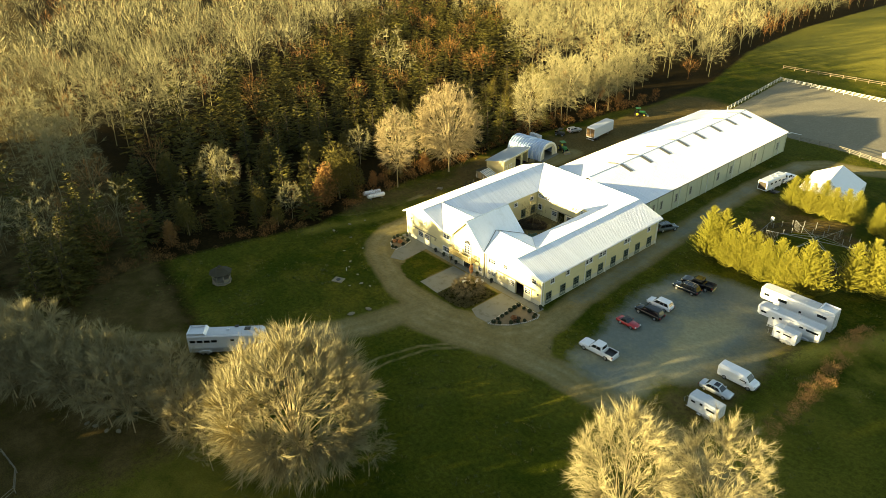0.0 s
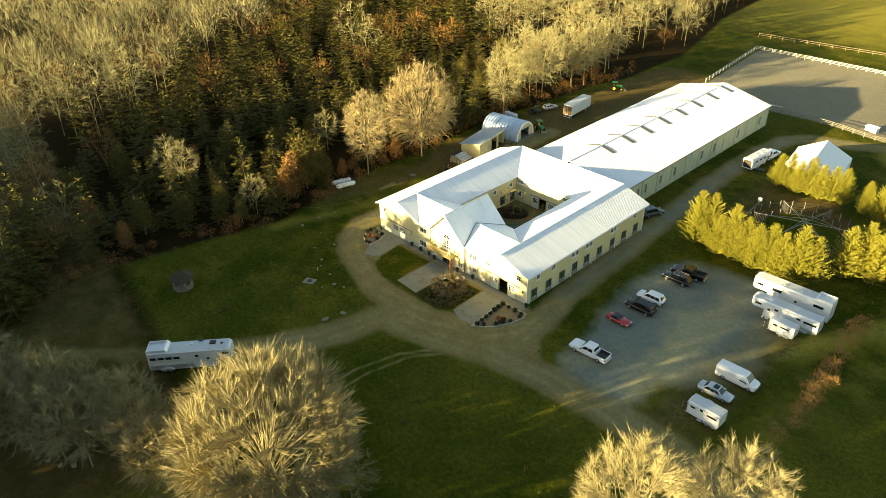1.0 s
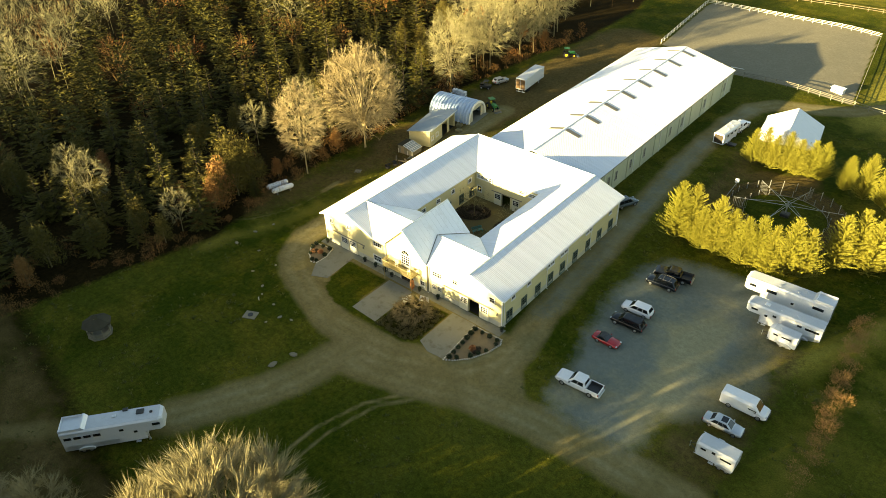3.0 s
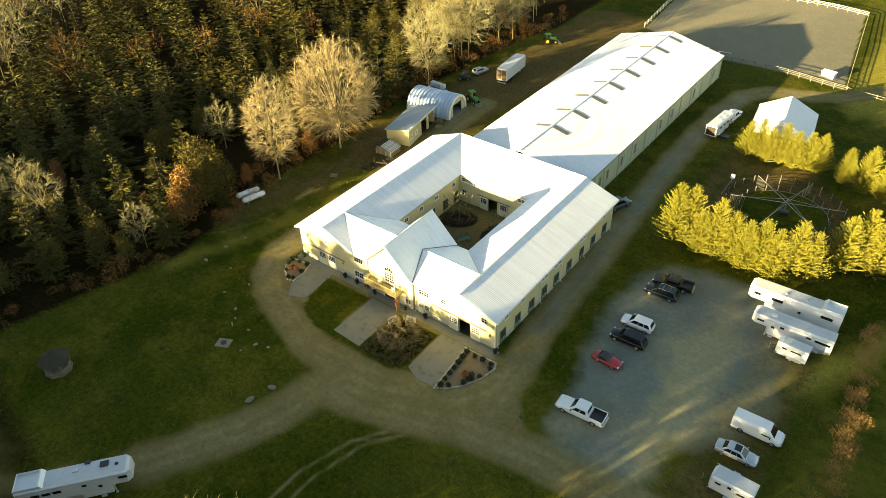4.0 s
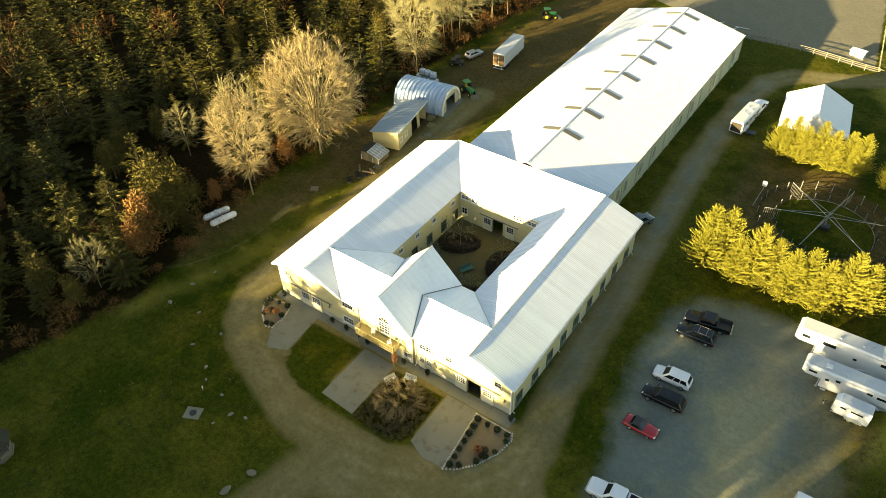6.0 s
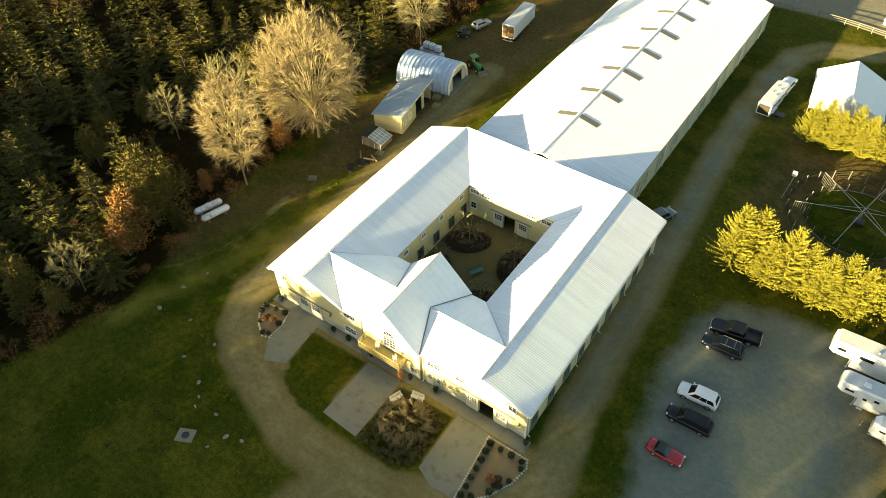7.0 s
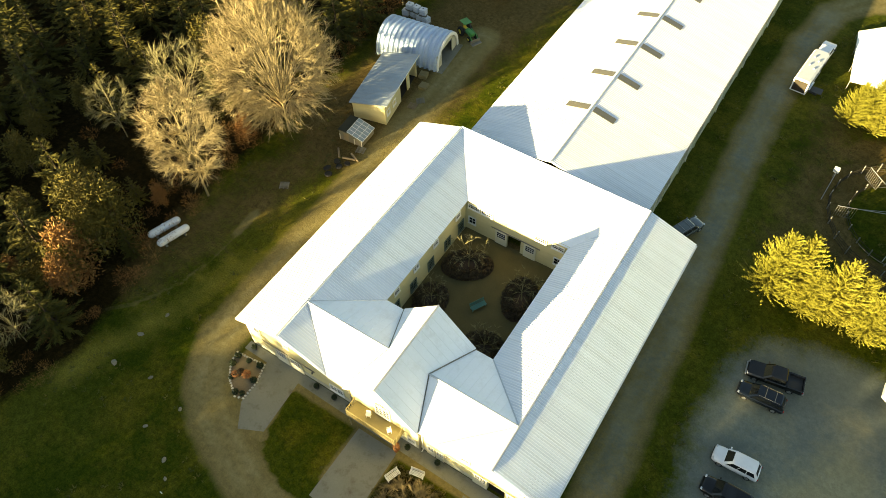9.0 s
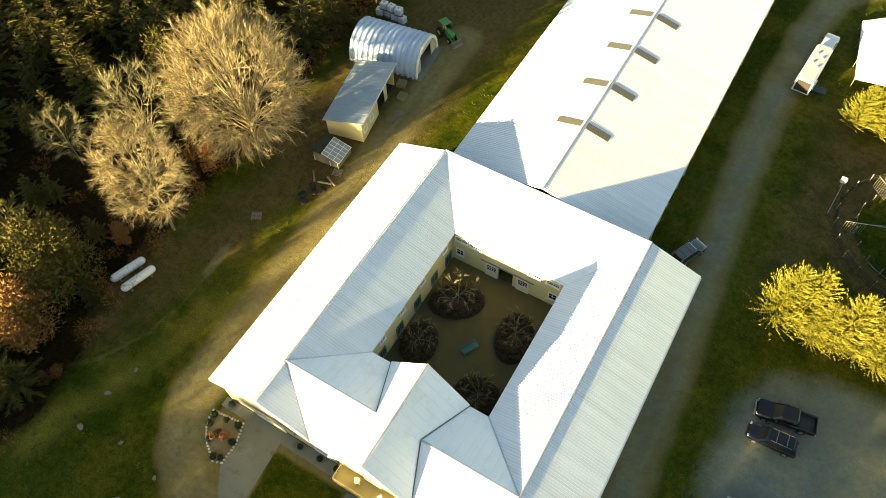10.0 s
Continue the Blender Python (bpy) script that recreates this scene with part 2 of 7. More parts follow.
M = {}
M["ground"] = ground_material()
M["roof"] = surface("white_metal_roof", (0.83, 0.855, 0.885), (0.765, 0.785, 0.81), 0.42, 0.0, 0.25, 6.0, 0.03, dirt=(0.5, 0.49, 0.46), dirt_amount=0.35)
M["roof_sheet"] = surface("ribbed_white_roof_sheet", (0.78, 0.815, 0.87), (0.58, 0.615, 0.67), 0.42, 0.0, 0.9, 2.6, 0.03, stretch=(0.07, 1.6, 0.07), dirt=(0.52, 0.52, 0.51), dirt_amount=0.6)
M["roof_rib"] = surface("white_metal_rib", (0.82, 0.84, 0.865), (0.70, 0.72, 0.74), 0.42, 0.0, 0.3, 5.0, 0.0)
M["shed_roof"] = surface("grey_blue_metal_roof", (0.30, 0.35, 0.39), (0.36, 0.40, 0.44), 0.4, 0.3, 0.5, 7.0, 0.05, dirt=(0.3, 0.31, 0.3), dirt_amount=0.5)
M["galv"] = surface("galvanised_steel", (0.62, 0.64, 0.66), (0.5, 0.52, 0.55), 0.35, 0.75, 0.7, 9.0, 0.05, vary=0.1)
# hut steel with the blue of sky reflection and shade put into its colour
M["hut_skylit_steel"] = surface("sky_tinted_steel", (0.43, 0.54, 0.69), (0.35, 0.45, 0.60), 0.5, 0.05, 0.7, 9.0, 0.05, vary=0.16, dirt=(0.3, 0.33, 0.36), dirt_amount=0.4)
M["cream"] = surface("cream_siding", (0.61, 0.535, 0.30), (0.54, 0.475, 0.265), 0.7, 0.0, 0.3, 9.0, 0.12, stretch=(1, 1, 6), dirt=(0.42, 0.36, 0.2), dirt_amount=0.4)
M["sage"] = surface("pale_sage_siding", (0.50, 0.50, 0.34), (0.44, 0.45, 0.31), 0.65, 0.0, 0.3, 9.0, 0.1, stretch=(1, 1, 0.3), dirt=(0.35, 0.33, 0.24), dirt_amount=0.4)
M["base"] = surface("pale_wainscot", (0.50, 0.48, 0.38), (0.42, 0.40, 0.32), 0.75, 0.0, 0.5, 12.0, 0.15, dirt=(0.27, 0.25, 0.2), dirt_amount=0.6)
M["stall_frame"] = surface("grey_green_stall_frame", (0.13, 0.17, 0.13), (0.09, 0.125, 0.095), 0.6, 0.0, 1.0, 12.0, 0.1)
M["deck_wood"] = surface("weathered_balcony_timber", (0.27, 0.225, 0.115), (0.20, 0.168, 0.088), 0.8, 0.0, 0.9, 11.0, 0.2, vary=0.2)
M["white"] = surface("white_paint", (0.78, 0.77, 0.72), (0.7, 0.69, 0.65), 0.5, 0.0, 0.8, 14.0, 0.04, dirt=(0.5, 0.48, 0.42), dirt_amount=0.3)
M["door"] = surface("ivory_door_paint", (0.66, 0.62, 0.46), (0.6, 0.56, 0.42), 0.55, 0.0, 0.8, 12.0, 0.05)
M["glass"] = glass_material("window_glass", (0.012, 0.015, 0.016), 0.0)
# near black: the shade of interiors and openings is put into the colour
M["dark"] = surface("interior_shade", (0.03, 0.026, 0.02), (0.05, 0.04, 0.03), 0.9, 0.0, 0.5, 6.0, 0.0)
M["trackrail"] = surface("weathered_rail_steel", (0.22, 0.21, 0.18), (0.16, 0.15, 0.13), 0.5, 0.6, 1.0, 20.0, 0.1)
M["concrete"] = surface("concrete", (0.205, 0.205, 0.168), (0.160, 0.160, 0.130), 0.85, 0.0, 0.35, 8.0, 0.2, dirt=(0.11, 0.088, 0.05), dirt_amount=0.8)
M["skylight"] = surface("fibreglass_skylight", (0.16, 0.145, 0.10), (0.11, 0.10, 0.075), 0.35, 0.0, 2.0, 25.0, 0.1)
M["bark"] = leaf_material("grey_bark", (0.16, 0.128, 0.072), (0.22, 0.178, 0.105), (0.10, 0.08, 0.045))
M["limb"] = leaf_material("pale_tan_limbs", (0.27, 0.222, 0.118), (0.33, 0.275, 0.15), (0.20, 0.16, 0.08))
M["pale_limb"] = leaf_material("pale_buff_limbs", (0.36, 0.285, 0.158), (0.41, 0.33, 0.19), (0.28, 0.212, 0.108))
M["buff_twig"] = leaf_material("pinkish_buff_twigs", (0.295, 0.230, 0.120), (0.335, 0.265, 0.146), (0.200, 0.148, 0.070))
M["dark_bark"] = leaf_material("dark_conifer_bark", (0.05, 0.038, 0.025), (0.07, 0.052, 0.034), (0.035, 0.027, 0.018))
M["twig"] = leaf_material("bare_twigs", (0.222, 0.199, 0.100), (0.262, 0.234, 0.122), (0.132, 0.112, 0.050))
M["pale_twig"] = leaf_material("pale_tan_twigs", (0.272, 0.236, 0.124), (0.318, 0.274, 0.150), (0.188, 0.154, 0.074))
M["rust"] = leaf_material("rust_brown_twigs", (0.27, 0.115, 0.036), (0.25, 0.145, 0.045), (0.14, 0.062, 0.022))
M["pine"] = leaf_material("olive_conifer_needles", (0.068, 0.064, 0.008), (0.116, 0.093, 0.014), (0.010, 0.011, 0.002))
M["olive"] = leaf_material("olive_leaves", (0.088, 0.076, 0.013), (0.146, 0.110, 0.022), (0.030, 0.028, 0.006))
M["cypress"] = leaf_material("yellow_green_foliage", (0.188, 0.176, 0.026), (0.228, 0.202, 0.034), (0.150, 0.146, 0.020))
M["shrub"] = leaf_material("dark_shrub_leaves", (0.035, 0.03, 0.018), (0.05, 0.032, 0.02), (0.02, 0.018, 0.012))
M["straw"] = leaf_material("dry_brush", (0.30, 0.155, 0.06), (0.36, 0.20, 0.08), (0.20, 0.095, 0.036))

# ---- the ground: one sheet to the horizon ----
def lines(near0, near1, step, far0, far1, grow=1.22):
    mid = list(np.arange(near0, near1 + step / 2, step))
    lo, hi, s = [near0], [near1], step
    while lo[-1] > far0 or hi[-1] < far1:
        s *= grow
        if lo[-1] > far0:
            lo.append(lo[-1] - s)
        if hi[-1] < far1:
            hi.append(hi[-1] + s)
    return np.array(lo[:0:-1] + mid + hi[1:])


LANE_EAST = [(4.2, -8), (3.5, 0), (2.4, 7), (1.7, 17), (1.1, 30), (0.2, 43), (-0.7, 60), (-0.9, 72), (-0.6, 85), (0.8, 94), (5, 100), (11, 103), (18, 108), (26, 117)]
LOOP = [(-43, 60), (-41.5, 30), (-41.0, 6), (-40.4, -1.5), (-37.6, -6.2), (-34.2, -8.6), (-28.5, -10.9), (-20, -13.6), (-10, -13), (0, -9), (3.4, -3)]
DRIVE_SOUTH = [(-15, -14), (-15.6, -21), (-18.2, -29), (-23.5, -38.5)]
TRACK_SOUTH = [(-23.5, -38.5), (-31, -46.5), (-44, -59)]
DRIVE_EAST = [(-12, -17.0), (-4, -15.2), (3, -12.4), (12, -10.9), (22, -10.3), (32, -10.4), (45, -12.4), (90, -22)]
LOT = [(11.2, -6), (10.8, 2.5), (9.4, 7.2), (8.0, 18), (8.4, 26.5), (11.2, 31.6), (16, 33.6), (23, 34.6), (28, 30.5), (31.2, 21.5), (32.2, 14), (32, 8), (30, 3.5), (27, 1), (24.4, -0.6), (24.2, -4), (24, -8), (14, -8)]
RING = [(-37, 160), (11, 159.5), (17, 112), (-10, 110.5), (-33, 119.5)]
STREAM = [(-49.3, 14.5), (-49.1, 10), (-49.1, 6), (-49.9, 1.5), (-52.2, -3.2), (-55, -6)]
WORN = [(25, -4), (22.6, 3), (21.8, 11), (22.4, 18), (22.2, 26)]
RUTS = [[(-1.5, -17.5), (-4.5, -21), (-6.2, -28), (-6.5, -38)], [(-3.5, -18), (-6.2, -22), (-7.9, -28), (-8.4, -38)]]

gx, gy = lines(-62, 48, 0.62, -1800, 1800), lines(-66, 122, 0.66, -700, 2600)
GX, GY = np.meshgrid(gx, gy)
GZ = height(GX, GY)
mask = {}
mask["gravel"] = np.maximum.reduce([way_mask(GX, GY, LANE_EAST, 2.5, 2.6), way_mask(GX, GY, LOOP, 2.7, 2.4), way_mask(GX, GY, DRIVE_SOUTH, 3.0, 3.4), 0.55 * way_mask(GX, GY, TRACK_SOUTH, 2.2, 3.0),
    way_mask(GX, GY, DRIVE_EAST, 2.9, 2.6), area_mask(GX, GY, [(-28, -11), (-8, -10.5), (6, -4), (10, -9), (-4, -15.5), (-13, -18.5), (-18, -16.5)], 2.0), area_mask(GX, GY, [(-37, 0), (-37, -8), (2.5, -8), (3, 0)], 1.0),
    *(0.85 * way_mask(GX, GY, r, 0.3, 0.8) for r in RUTS)])
GRASS_ISLES = [[(-29.4, -1.4), (-21.1, -1.4), (-21.1, -9.6), (-23.5, -10.2), (-27, -8.8), (-28.9, -6)], [(-15.9, -1.8), (-8.4, -1.8), (-8.2, -9.0), (-10.2, -10.3), (-15.9, -9.9)]]
for isle in GRASS_ISLES:
    mask["gravel"] *= 1 - area_mask(GX, GY, isle, 0.5)
mask["lot"] = area_mask(GX, GY, LOT, 4.0)
mask["gravel"] = np.maximum(mask["gravel"], 0.62 * area_mask(GX, GY, LOT, 8.0))
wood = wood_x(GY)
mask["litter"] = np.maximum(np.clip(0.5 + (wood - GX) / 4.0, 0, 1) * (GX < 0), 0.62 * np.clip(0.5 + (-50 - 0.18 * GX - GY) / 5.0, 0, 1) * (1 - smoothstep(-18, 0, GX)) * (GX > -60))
mask["soil"] = np.maximum.reduce([0.8 * way_mask(GX, GY, [(-48, 34), (-46, 60), (-43, 90), (-42, 118)], 9.5, 7.0), 0.62 * way_mask(GX, GY, [(-55, 2), (-52, 14), (-49, 30)], 5.0, 7.0), 0.8 * area_mask(GX, GY, [(-26, 9), (-11.5, 9), (-11.5, 28), (-26, 28)], 0.5),
    0.6 * area_mask(GX, GY, [(5, 40), (4, 74), (12, 76), (12, 44)], 6.0), 0.55 * np.clip(0.5 + (-52 - 0.18 * GX - GY) / 5.0, 0, 1) * (1 - smoothstep(-16, 2, GX)), 0.55 * area_mask(GX, GY, [(25, -8), (27, 32), (36, 22), (35, -10)], 4.0)])
walker_r = np.hypot(GX - 20.6, GY - 56.6)
mask["soil"] = np.maximum.reduce([mask["soil"], 0.8 * smoothstep(6.6, 7.4, walker_r) * (1 - smoothstep(10.5, 12.5, walker_r)), 0.75 * area_mask(GX, GY, [(8, 64), (12, 70), (22, 74), (24, 69), (14, 64)], 3.0)])
mask["lot"] = np.maximum(mask["lot"], 0.5 * way_mask(GX, GY, LANE_EAST[2:10], 1.7, 2.4))
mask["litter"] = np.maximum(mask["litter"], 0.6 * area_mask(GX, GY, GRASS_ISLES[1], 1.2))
mask["gravel"] = np.maximum(mask["gravel"], np.maximum(0.8 * way_mask(GX, GY, STREAM, 0.18, 1.1), way_mask(GX, GY, [(-49.2, 11), (-49.5, 14.6)], 0.6, 0.9)))
mask["sand"] = area_mask(GX, GY, RING, 0.8)
# sunlight on far fields, berm crest and stable-side strip goes into this mask
mask["dry"] = np.maximum.reduce([0.45 * np.clip(0.5 + (-52 - 0.18 * GX - GY) / 12.0, 0, 1) * (1 - smoothstep(2, 34, GX)), 0.8 * smoothstep(150, 230, GY) * (GX > -70), 0.75 * way_mask(GX, GY, BERM, 2.2, 4.0) * smoothstep(10, 20, GY), smoothstep(14, 22, GX) * smoothstep(92, 110, GY),
    0.55 * way_mask(GX, GY, [(-52, -14), (-46, 4), (-41, 16), (-38.6, 34)], 2.2, 6.0), 0.35 * way_mask(GX, GY, [(39, 0), (46, 30)], 4, 8)])
mask["lush"] = np.maximum(smoothstep(-16, -8, GX) * (1 - smoothstep(-20, -12, GY)), smoothstep(30, 38, GX) * (1 - smoothstep(20, 40, GY)))
mask["worn"] = way_mask(GX, GY, WORN, 2.2, 5.0)
mask["track"] = np.maximum.reduce([np.exp(-(((line_distance(GX, GY, w) - 0.9) / 0.55) ** 2)) for w in (LANE_EAST, LOOP, DRIVE_SOUTH, DRIVE_EAST)])
ny, nx = GX.shape
idx = np.arange(ny * nx).reshape(ny, nx)
quads = np.stack([idx[:-1, :-1], idx[:-1, 1:], idx[1:, 1:], idx[1:, :-1]], -1).reshape(-1, 4)
V = np.stack([GX, GY, GZ], -1).reshape(-1, 3)
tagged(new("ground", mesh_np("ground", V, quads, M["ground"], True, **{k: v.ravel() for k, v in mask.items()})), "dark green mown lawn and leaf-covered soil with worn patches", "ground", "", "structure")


def overlay(name, m, lift, label, category):
    """A driven surface as a sheet of its own just above the ground, where its mask m is full."""
    keep = m.ravel()[quads].min(1) > 0.62
    used, back = np.unique(quads[keep], return_inverse=True)
    v = V[used] + (0, 0, lift)
    tagged(new(name, mesh_np(name, v, back.reshape(-1, 4), M["ground"], True, **{k: q.ravel()[used] for k, q in mask.items()})), label, category, "", "structure")


overlay("road", np.where(mask["lot"] > 0.4, 0, mask["gravel"]), 0.012, "worn brown gravel drive round the stable", "drive")
overlay("pavement", mask["lot"], 0.016, "grey gravel parking lot with worn tracks", "parking lot")
overlay("riding_ring_sand", mask["sand"], 0.012, "raked grey-tan sand of the outdoor riding ring", "riding ring")

# ---- the stable: two wings, front and back block round a courtyard ----
def wall_panel(geo, p0, p1, z0, z1, thick, holes=()):
    """A wall from p0 to p1 with its outer face on that line and openings (u0, u1, z0, z1); the inside is to the left of the way."""
    p0, p1 = Vector((*p0, 0)), Vector((*p1, 0))
    length, ang = (p1 - p0).length, math.atan2(p1.y - p0.y, p1.x - p0.x)
    m = Matrix.Translation(p0) @ Matrix.Rotation(ang, 4, "Z")
    us = sorted({0.0, length, *(q for h in holes for q in h[:2])})
    for a, b in zip(us, us[1:]):
        zs = [z0]
        for h in sorted((h for h in holes if h[0] <= a + 1e-6 and h[1] >= b - 1e-6), key=lambda h: h[2]):
            zs += [h[2], h[3]]
        zs.append(z1)
        for c, d in zip(zs[::2], zs[1::2]):
            if d - c > 0.01:
                geo.box(((a + b) / 2, thick / 2, (c + d) / 2), (b - a, thick, d - c), m)


def window_meshes(w, h, cols, rows, arch=False):
    """Frame, sill, bars and pane of a window; outwards is -y."""
    b = 0.055
    corners = [(-1, -1), (1, -1), (1, 1), (-1, 1), (-1, -1)]
    ring = lambda sx, sz: [(sx * (w / 2 + k), y, sz * (h / 2 + k)) for k, y in ((-b, -0.06), (b, -0.06), (b, 0.04), (-b, 0.04))]  # noqa: E731
    frame_geo = Geo().loft([ring(sx, sz) for sx, sz in corners][::-1], False)
    sill = Geo().box((0, -0.04, -h / 2 - 0.06), (w + 0.2, 0.16, 0.07), ch=0.02)
    upright, cross = Geo().box((0, 0.012, 0), (0.035, 0.04, h - 2 * b)), Geo().box((0, 0.013, 0), (w - 2 * b, 0.04, 0.035))
    mullion = Geo().box((0, 0.0, 0), (0.07, 0.06, h - 2 * b))
    pane = Geo().box((0, 0.05, 0), (w, 0.02, h))
    bars = [("mullion" if cols > 3 and k == cols // 2 else "upright", (-w / 2 + w * k / cols, 0, 0)) for k in range(1, cols)] + [("cross", (0, 0, -h / 2 + h * k / rows)) for k in range(1, rows)]
    top = None
    if arch:
        n, r = 12, w / 2
        arc = [(-r * math.cos(math.pi * k / n), r * math.sin(math.pi * k / n)) for k in range(n + 1)]
        head = Geo().loft([[(x * (1 + k * b / r), y, h / 2 + 0.06 + z * (1 + k * b / r)) for k, y in ((1, -0.05), (1, 0.06), (-1, 0.06), (-1, -0.05))] for x, z in arc], True)
        spokes = []
        for a in (45, 90, 135):
            c, q = math.cos(radians(a)), math.sin(radians(a))
            spokes.append(Geo().tube([(0, 0.01, h / 2 + 0.06), (r * c, 0.01, h / 2 + 0.06 + r * q)], 0.02, 4))
        top = head, spokes, Geo().loft([[(x, 0.04, h / 2 + 0.05 + z) for x, z in arc], [(x, 0.06, h / 2 + 0.05 + z) for x, z in arc]], True)
    return frame_geo, sill, {"upright": upright, "cross": cross, "mullion": mullion}, bars, pane, top


WINDOWS = {}


def window(parent, x, y, z, rz, w, h, cols=2, rows=2, arch=False, mat="white"):
    key = (w, h, cols, rows, arch, mat)
    if key not in WINDOWS:
        fg, sg, bg, bars, pg, top = window_meshes(w, h, cols, rows, arch)
        mk = lambda nm, g, m: mesh_of(nm, g.v, g.f, M[m])  # noqa: E731
        WINDOWS[key] = mk("window", fg, mat), mk("window_sill", sg, mat), {k: mk("glazing_bar", g, mat) for k, g in bg.items()}, bars, mk("pane", pg, "glass"), top and (mk("arch_frame", top[0], mat), [mk("glazing_bar", g, mat) for g in top[1]], mk("pane", top[2], "glass"))
    fm, sm, bm, bars, pm, top = WINDOWS[key]
    ob = part("window", fm, None, parent)
    ob.matrix_world = pose(x, y, z, 0, 0, rz)
    part("window_sill", sm, None, ob)
    part("pane", pm, None, ob)
    for k, at in bars:
        part("glazing_bar", bm[k], None, ob).location = at
    if top:
        part("arch_frame", top[0], None, ob)
        for me in top[1]:
            part("glazing_bar", me, None, ob)
        part("pane", top[2], None, ob)
    return ob


def roof_slope(parent, poly, mat="roof", thick=0.14, ribs=0.0, name="roof_slope", rib_h=0.055):
    """One plane of a metal roof, with its standing ribs."""
    ob = part(name, Geo().slab(poly, thick), M["roof_sheet" if mat == "roof" and 0 < ribs < 0.5 else mat], parent)
    if ribs:
        p = [Vector(q) for q in poly]
        nrm = sum((a.cross(b) for a, b in zip(p, p[1:] + p[:1])), Vector()).normalized()
        nrm = nrm if nrm.z > 0 else -nrm
        u = Vector((0, 0, 1)).cross(nrm).normalized()
        v = nrm.cross(u)
        uv = [((q - p[0]).dot(u), (q - p[0]).dot(v)) for q in p]
        g, s = Geo(), min(q[0] for q in uv) + ribs / 2
        while s < max(q[0] for q in uv):
            hits = sorted(a[1] + (s - a[0]) * (b[1] - a[1]) / (b[0] - a[0]) for a, b in zip(uv, uv[1:] + uv[:1]) if (a[0] > s) != (b[0] > s))
            for lo, hi in zip(hits[::2], hits[1::2]):
                a, b = p[0] + u * s + v * lo, p[0] + u * s + v * hi
                w = 0.04
                g.add([a - u * w, a + u * w, a + nrm * rib_h, b - u * w, b + u * w, b + nrm * rib_h], [(0, 3, 5, 2), (1, 2, 5, 4), (0, 2, 1), (3, 4, 5)])
            s += ribs
        tagged(part("roof_ribs", g, M["roof_rib" if mat == "roof" else mat], ob), kind="stuff")
    return ob


stable = thing("stable_building", pose(0, 0, 0), "two-storey cream stable with white metal roofs round a courtyard", "stable")
XR, XrR, XiR = -0.1, -6.0, -12.0          # right wing: eave, ridge, inner eave
XL, XrL, XiL = -37.4, -31.1, -25.2        # left wing
ZE, ZRR, ZRL, ZC = 5.4, 7.4, 7.7, 9.95     # eaves, ridges of the wings, middle gable
YG = 10.6                                  # back end of the middle gable
YF, YB, YRF, YC0, YC1 = 0.0, 35.0, 4.9, 10.5, 26.9
XC, HC = -18.5, 4.42                       # middle gable and its half width
T = 0.25
# walls
front_holes = [(30.15, 32.05, 0.0, 2.45)]
g = Geo()
wall_panel(g, (-36.75, 0.6), (-0.65, 0.6), 0, 5.5, T, front_holes)
part("wall", g, M["cream"], stable, "cream siding of the front")
side_windows_low = [2.4, 6.1, 9.7, 13.2, 16.6, 20.4, 24.4, 28.0, 31.8]
for name, a, b in (("wall", (-0.65, 0.85), (-0.65, 34.4)), ("wall", (-36.75, 34.4), (-36.75, 0.85))):
    g = Geo()
    wall_panel(g, a, b, 0, 5.55, T)
    part(name, g, M["cream"], stable)
g = Geo()
wall_panel(g, (-0.9, 34.4), (-36.5, 34.4), 0, 5.5, T)
part("wall", g, M["cream"], stable)
for a, b, holes in (((-25.8, 10.0), (-25.8, 27.3), ()), ((-25.8, 27.3), (-11.4, 27.3), ((6.1, 7.9, 0, 2.4),)), ((-11.4, 27.3), (-11.4, 10.0), ()), ((-11.4, 10.0), (-25.8, 10.0), ())):
    g = Geo()
    wall_panel(g, b, a, 0, 5.45, T, [(math.dist(a, b) - h[1], math.dist(a, b) - h[0], h[2], h[3]) for h in holes])
    part("wall", g, M["cream"], stable)
# gable triangles of the wings and of the middle
for x0, x1, xr, y0, y1 in ((-11.4, -0.65, XrR, 0.6, 0.85), (-36.75, -25.8, XrL, 0.6, 0.85), (-11.4, -0.9, XrR, 34.15, 34.4), (-36.5, -25.8, XrL, 34.15, 34.4)):
    tri = [(x0, 5.5), (x1, 5.5), (x1, 5.56), (xr, (ZRR if xr == XrR else ZRL) - 0.16), (x0, 5.56)]
    part("gable_wall", Geo().loft([[(x, y1, z) for x, z in tri], [(x, y0, z) for x, z in tri]]), M["cream"], stable)
mid = [(XC - HC + 0.25, 0), (XC + HC - 0.25, 0), (XC + HC - 0.25, 5.6), (XC, ZC - 0.2), (XC - HC + 0.25, 5.6)]
part("gable_wall", Geo().loft([[(x, 0.59, z) for x, z in mid], [(x, 0.36, z) for x, z in mid]]), M["cream"], stable, "tall middle gable front in cream siding")
midb = [(XC - HC + 0.3, 5.3), (XC + HC - 0.3, 5.3), (XC, ZC - 0.2)]
part("gable_wall", Geo().loft([[(x, 10.28, z) for x, z in midb], [(x, 10.03, z) for x, z in midb]]), M["cream"], stable)
# pale wainscot round the foot
for a, b in (((-36.78, 0.57), (-22.9, 0.57)), ((-14.3, 0.57), (-6.65, 0.57)), ((-4.65, 0.57), (-0.62, 0.57)), ((-0.62, 0.6), (-0.62, 34.4)), ((-36.78, 34.4), (-36.78, 0.6))):
    g = Geo()
    wall_panel(g, a, b, 0.0, 0.85, 0.028)
    part("wainscot", g, M["base"], stable, "pale grey wainscot band at the foot of the walls")
g = Geo()
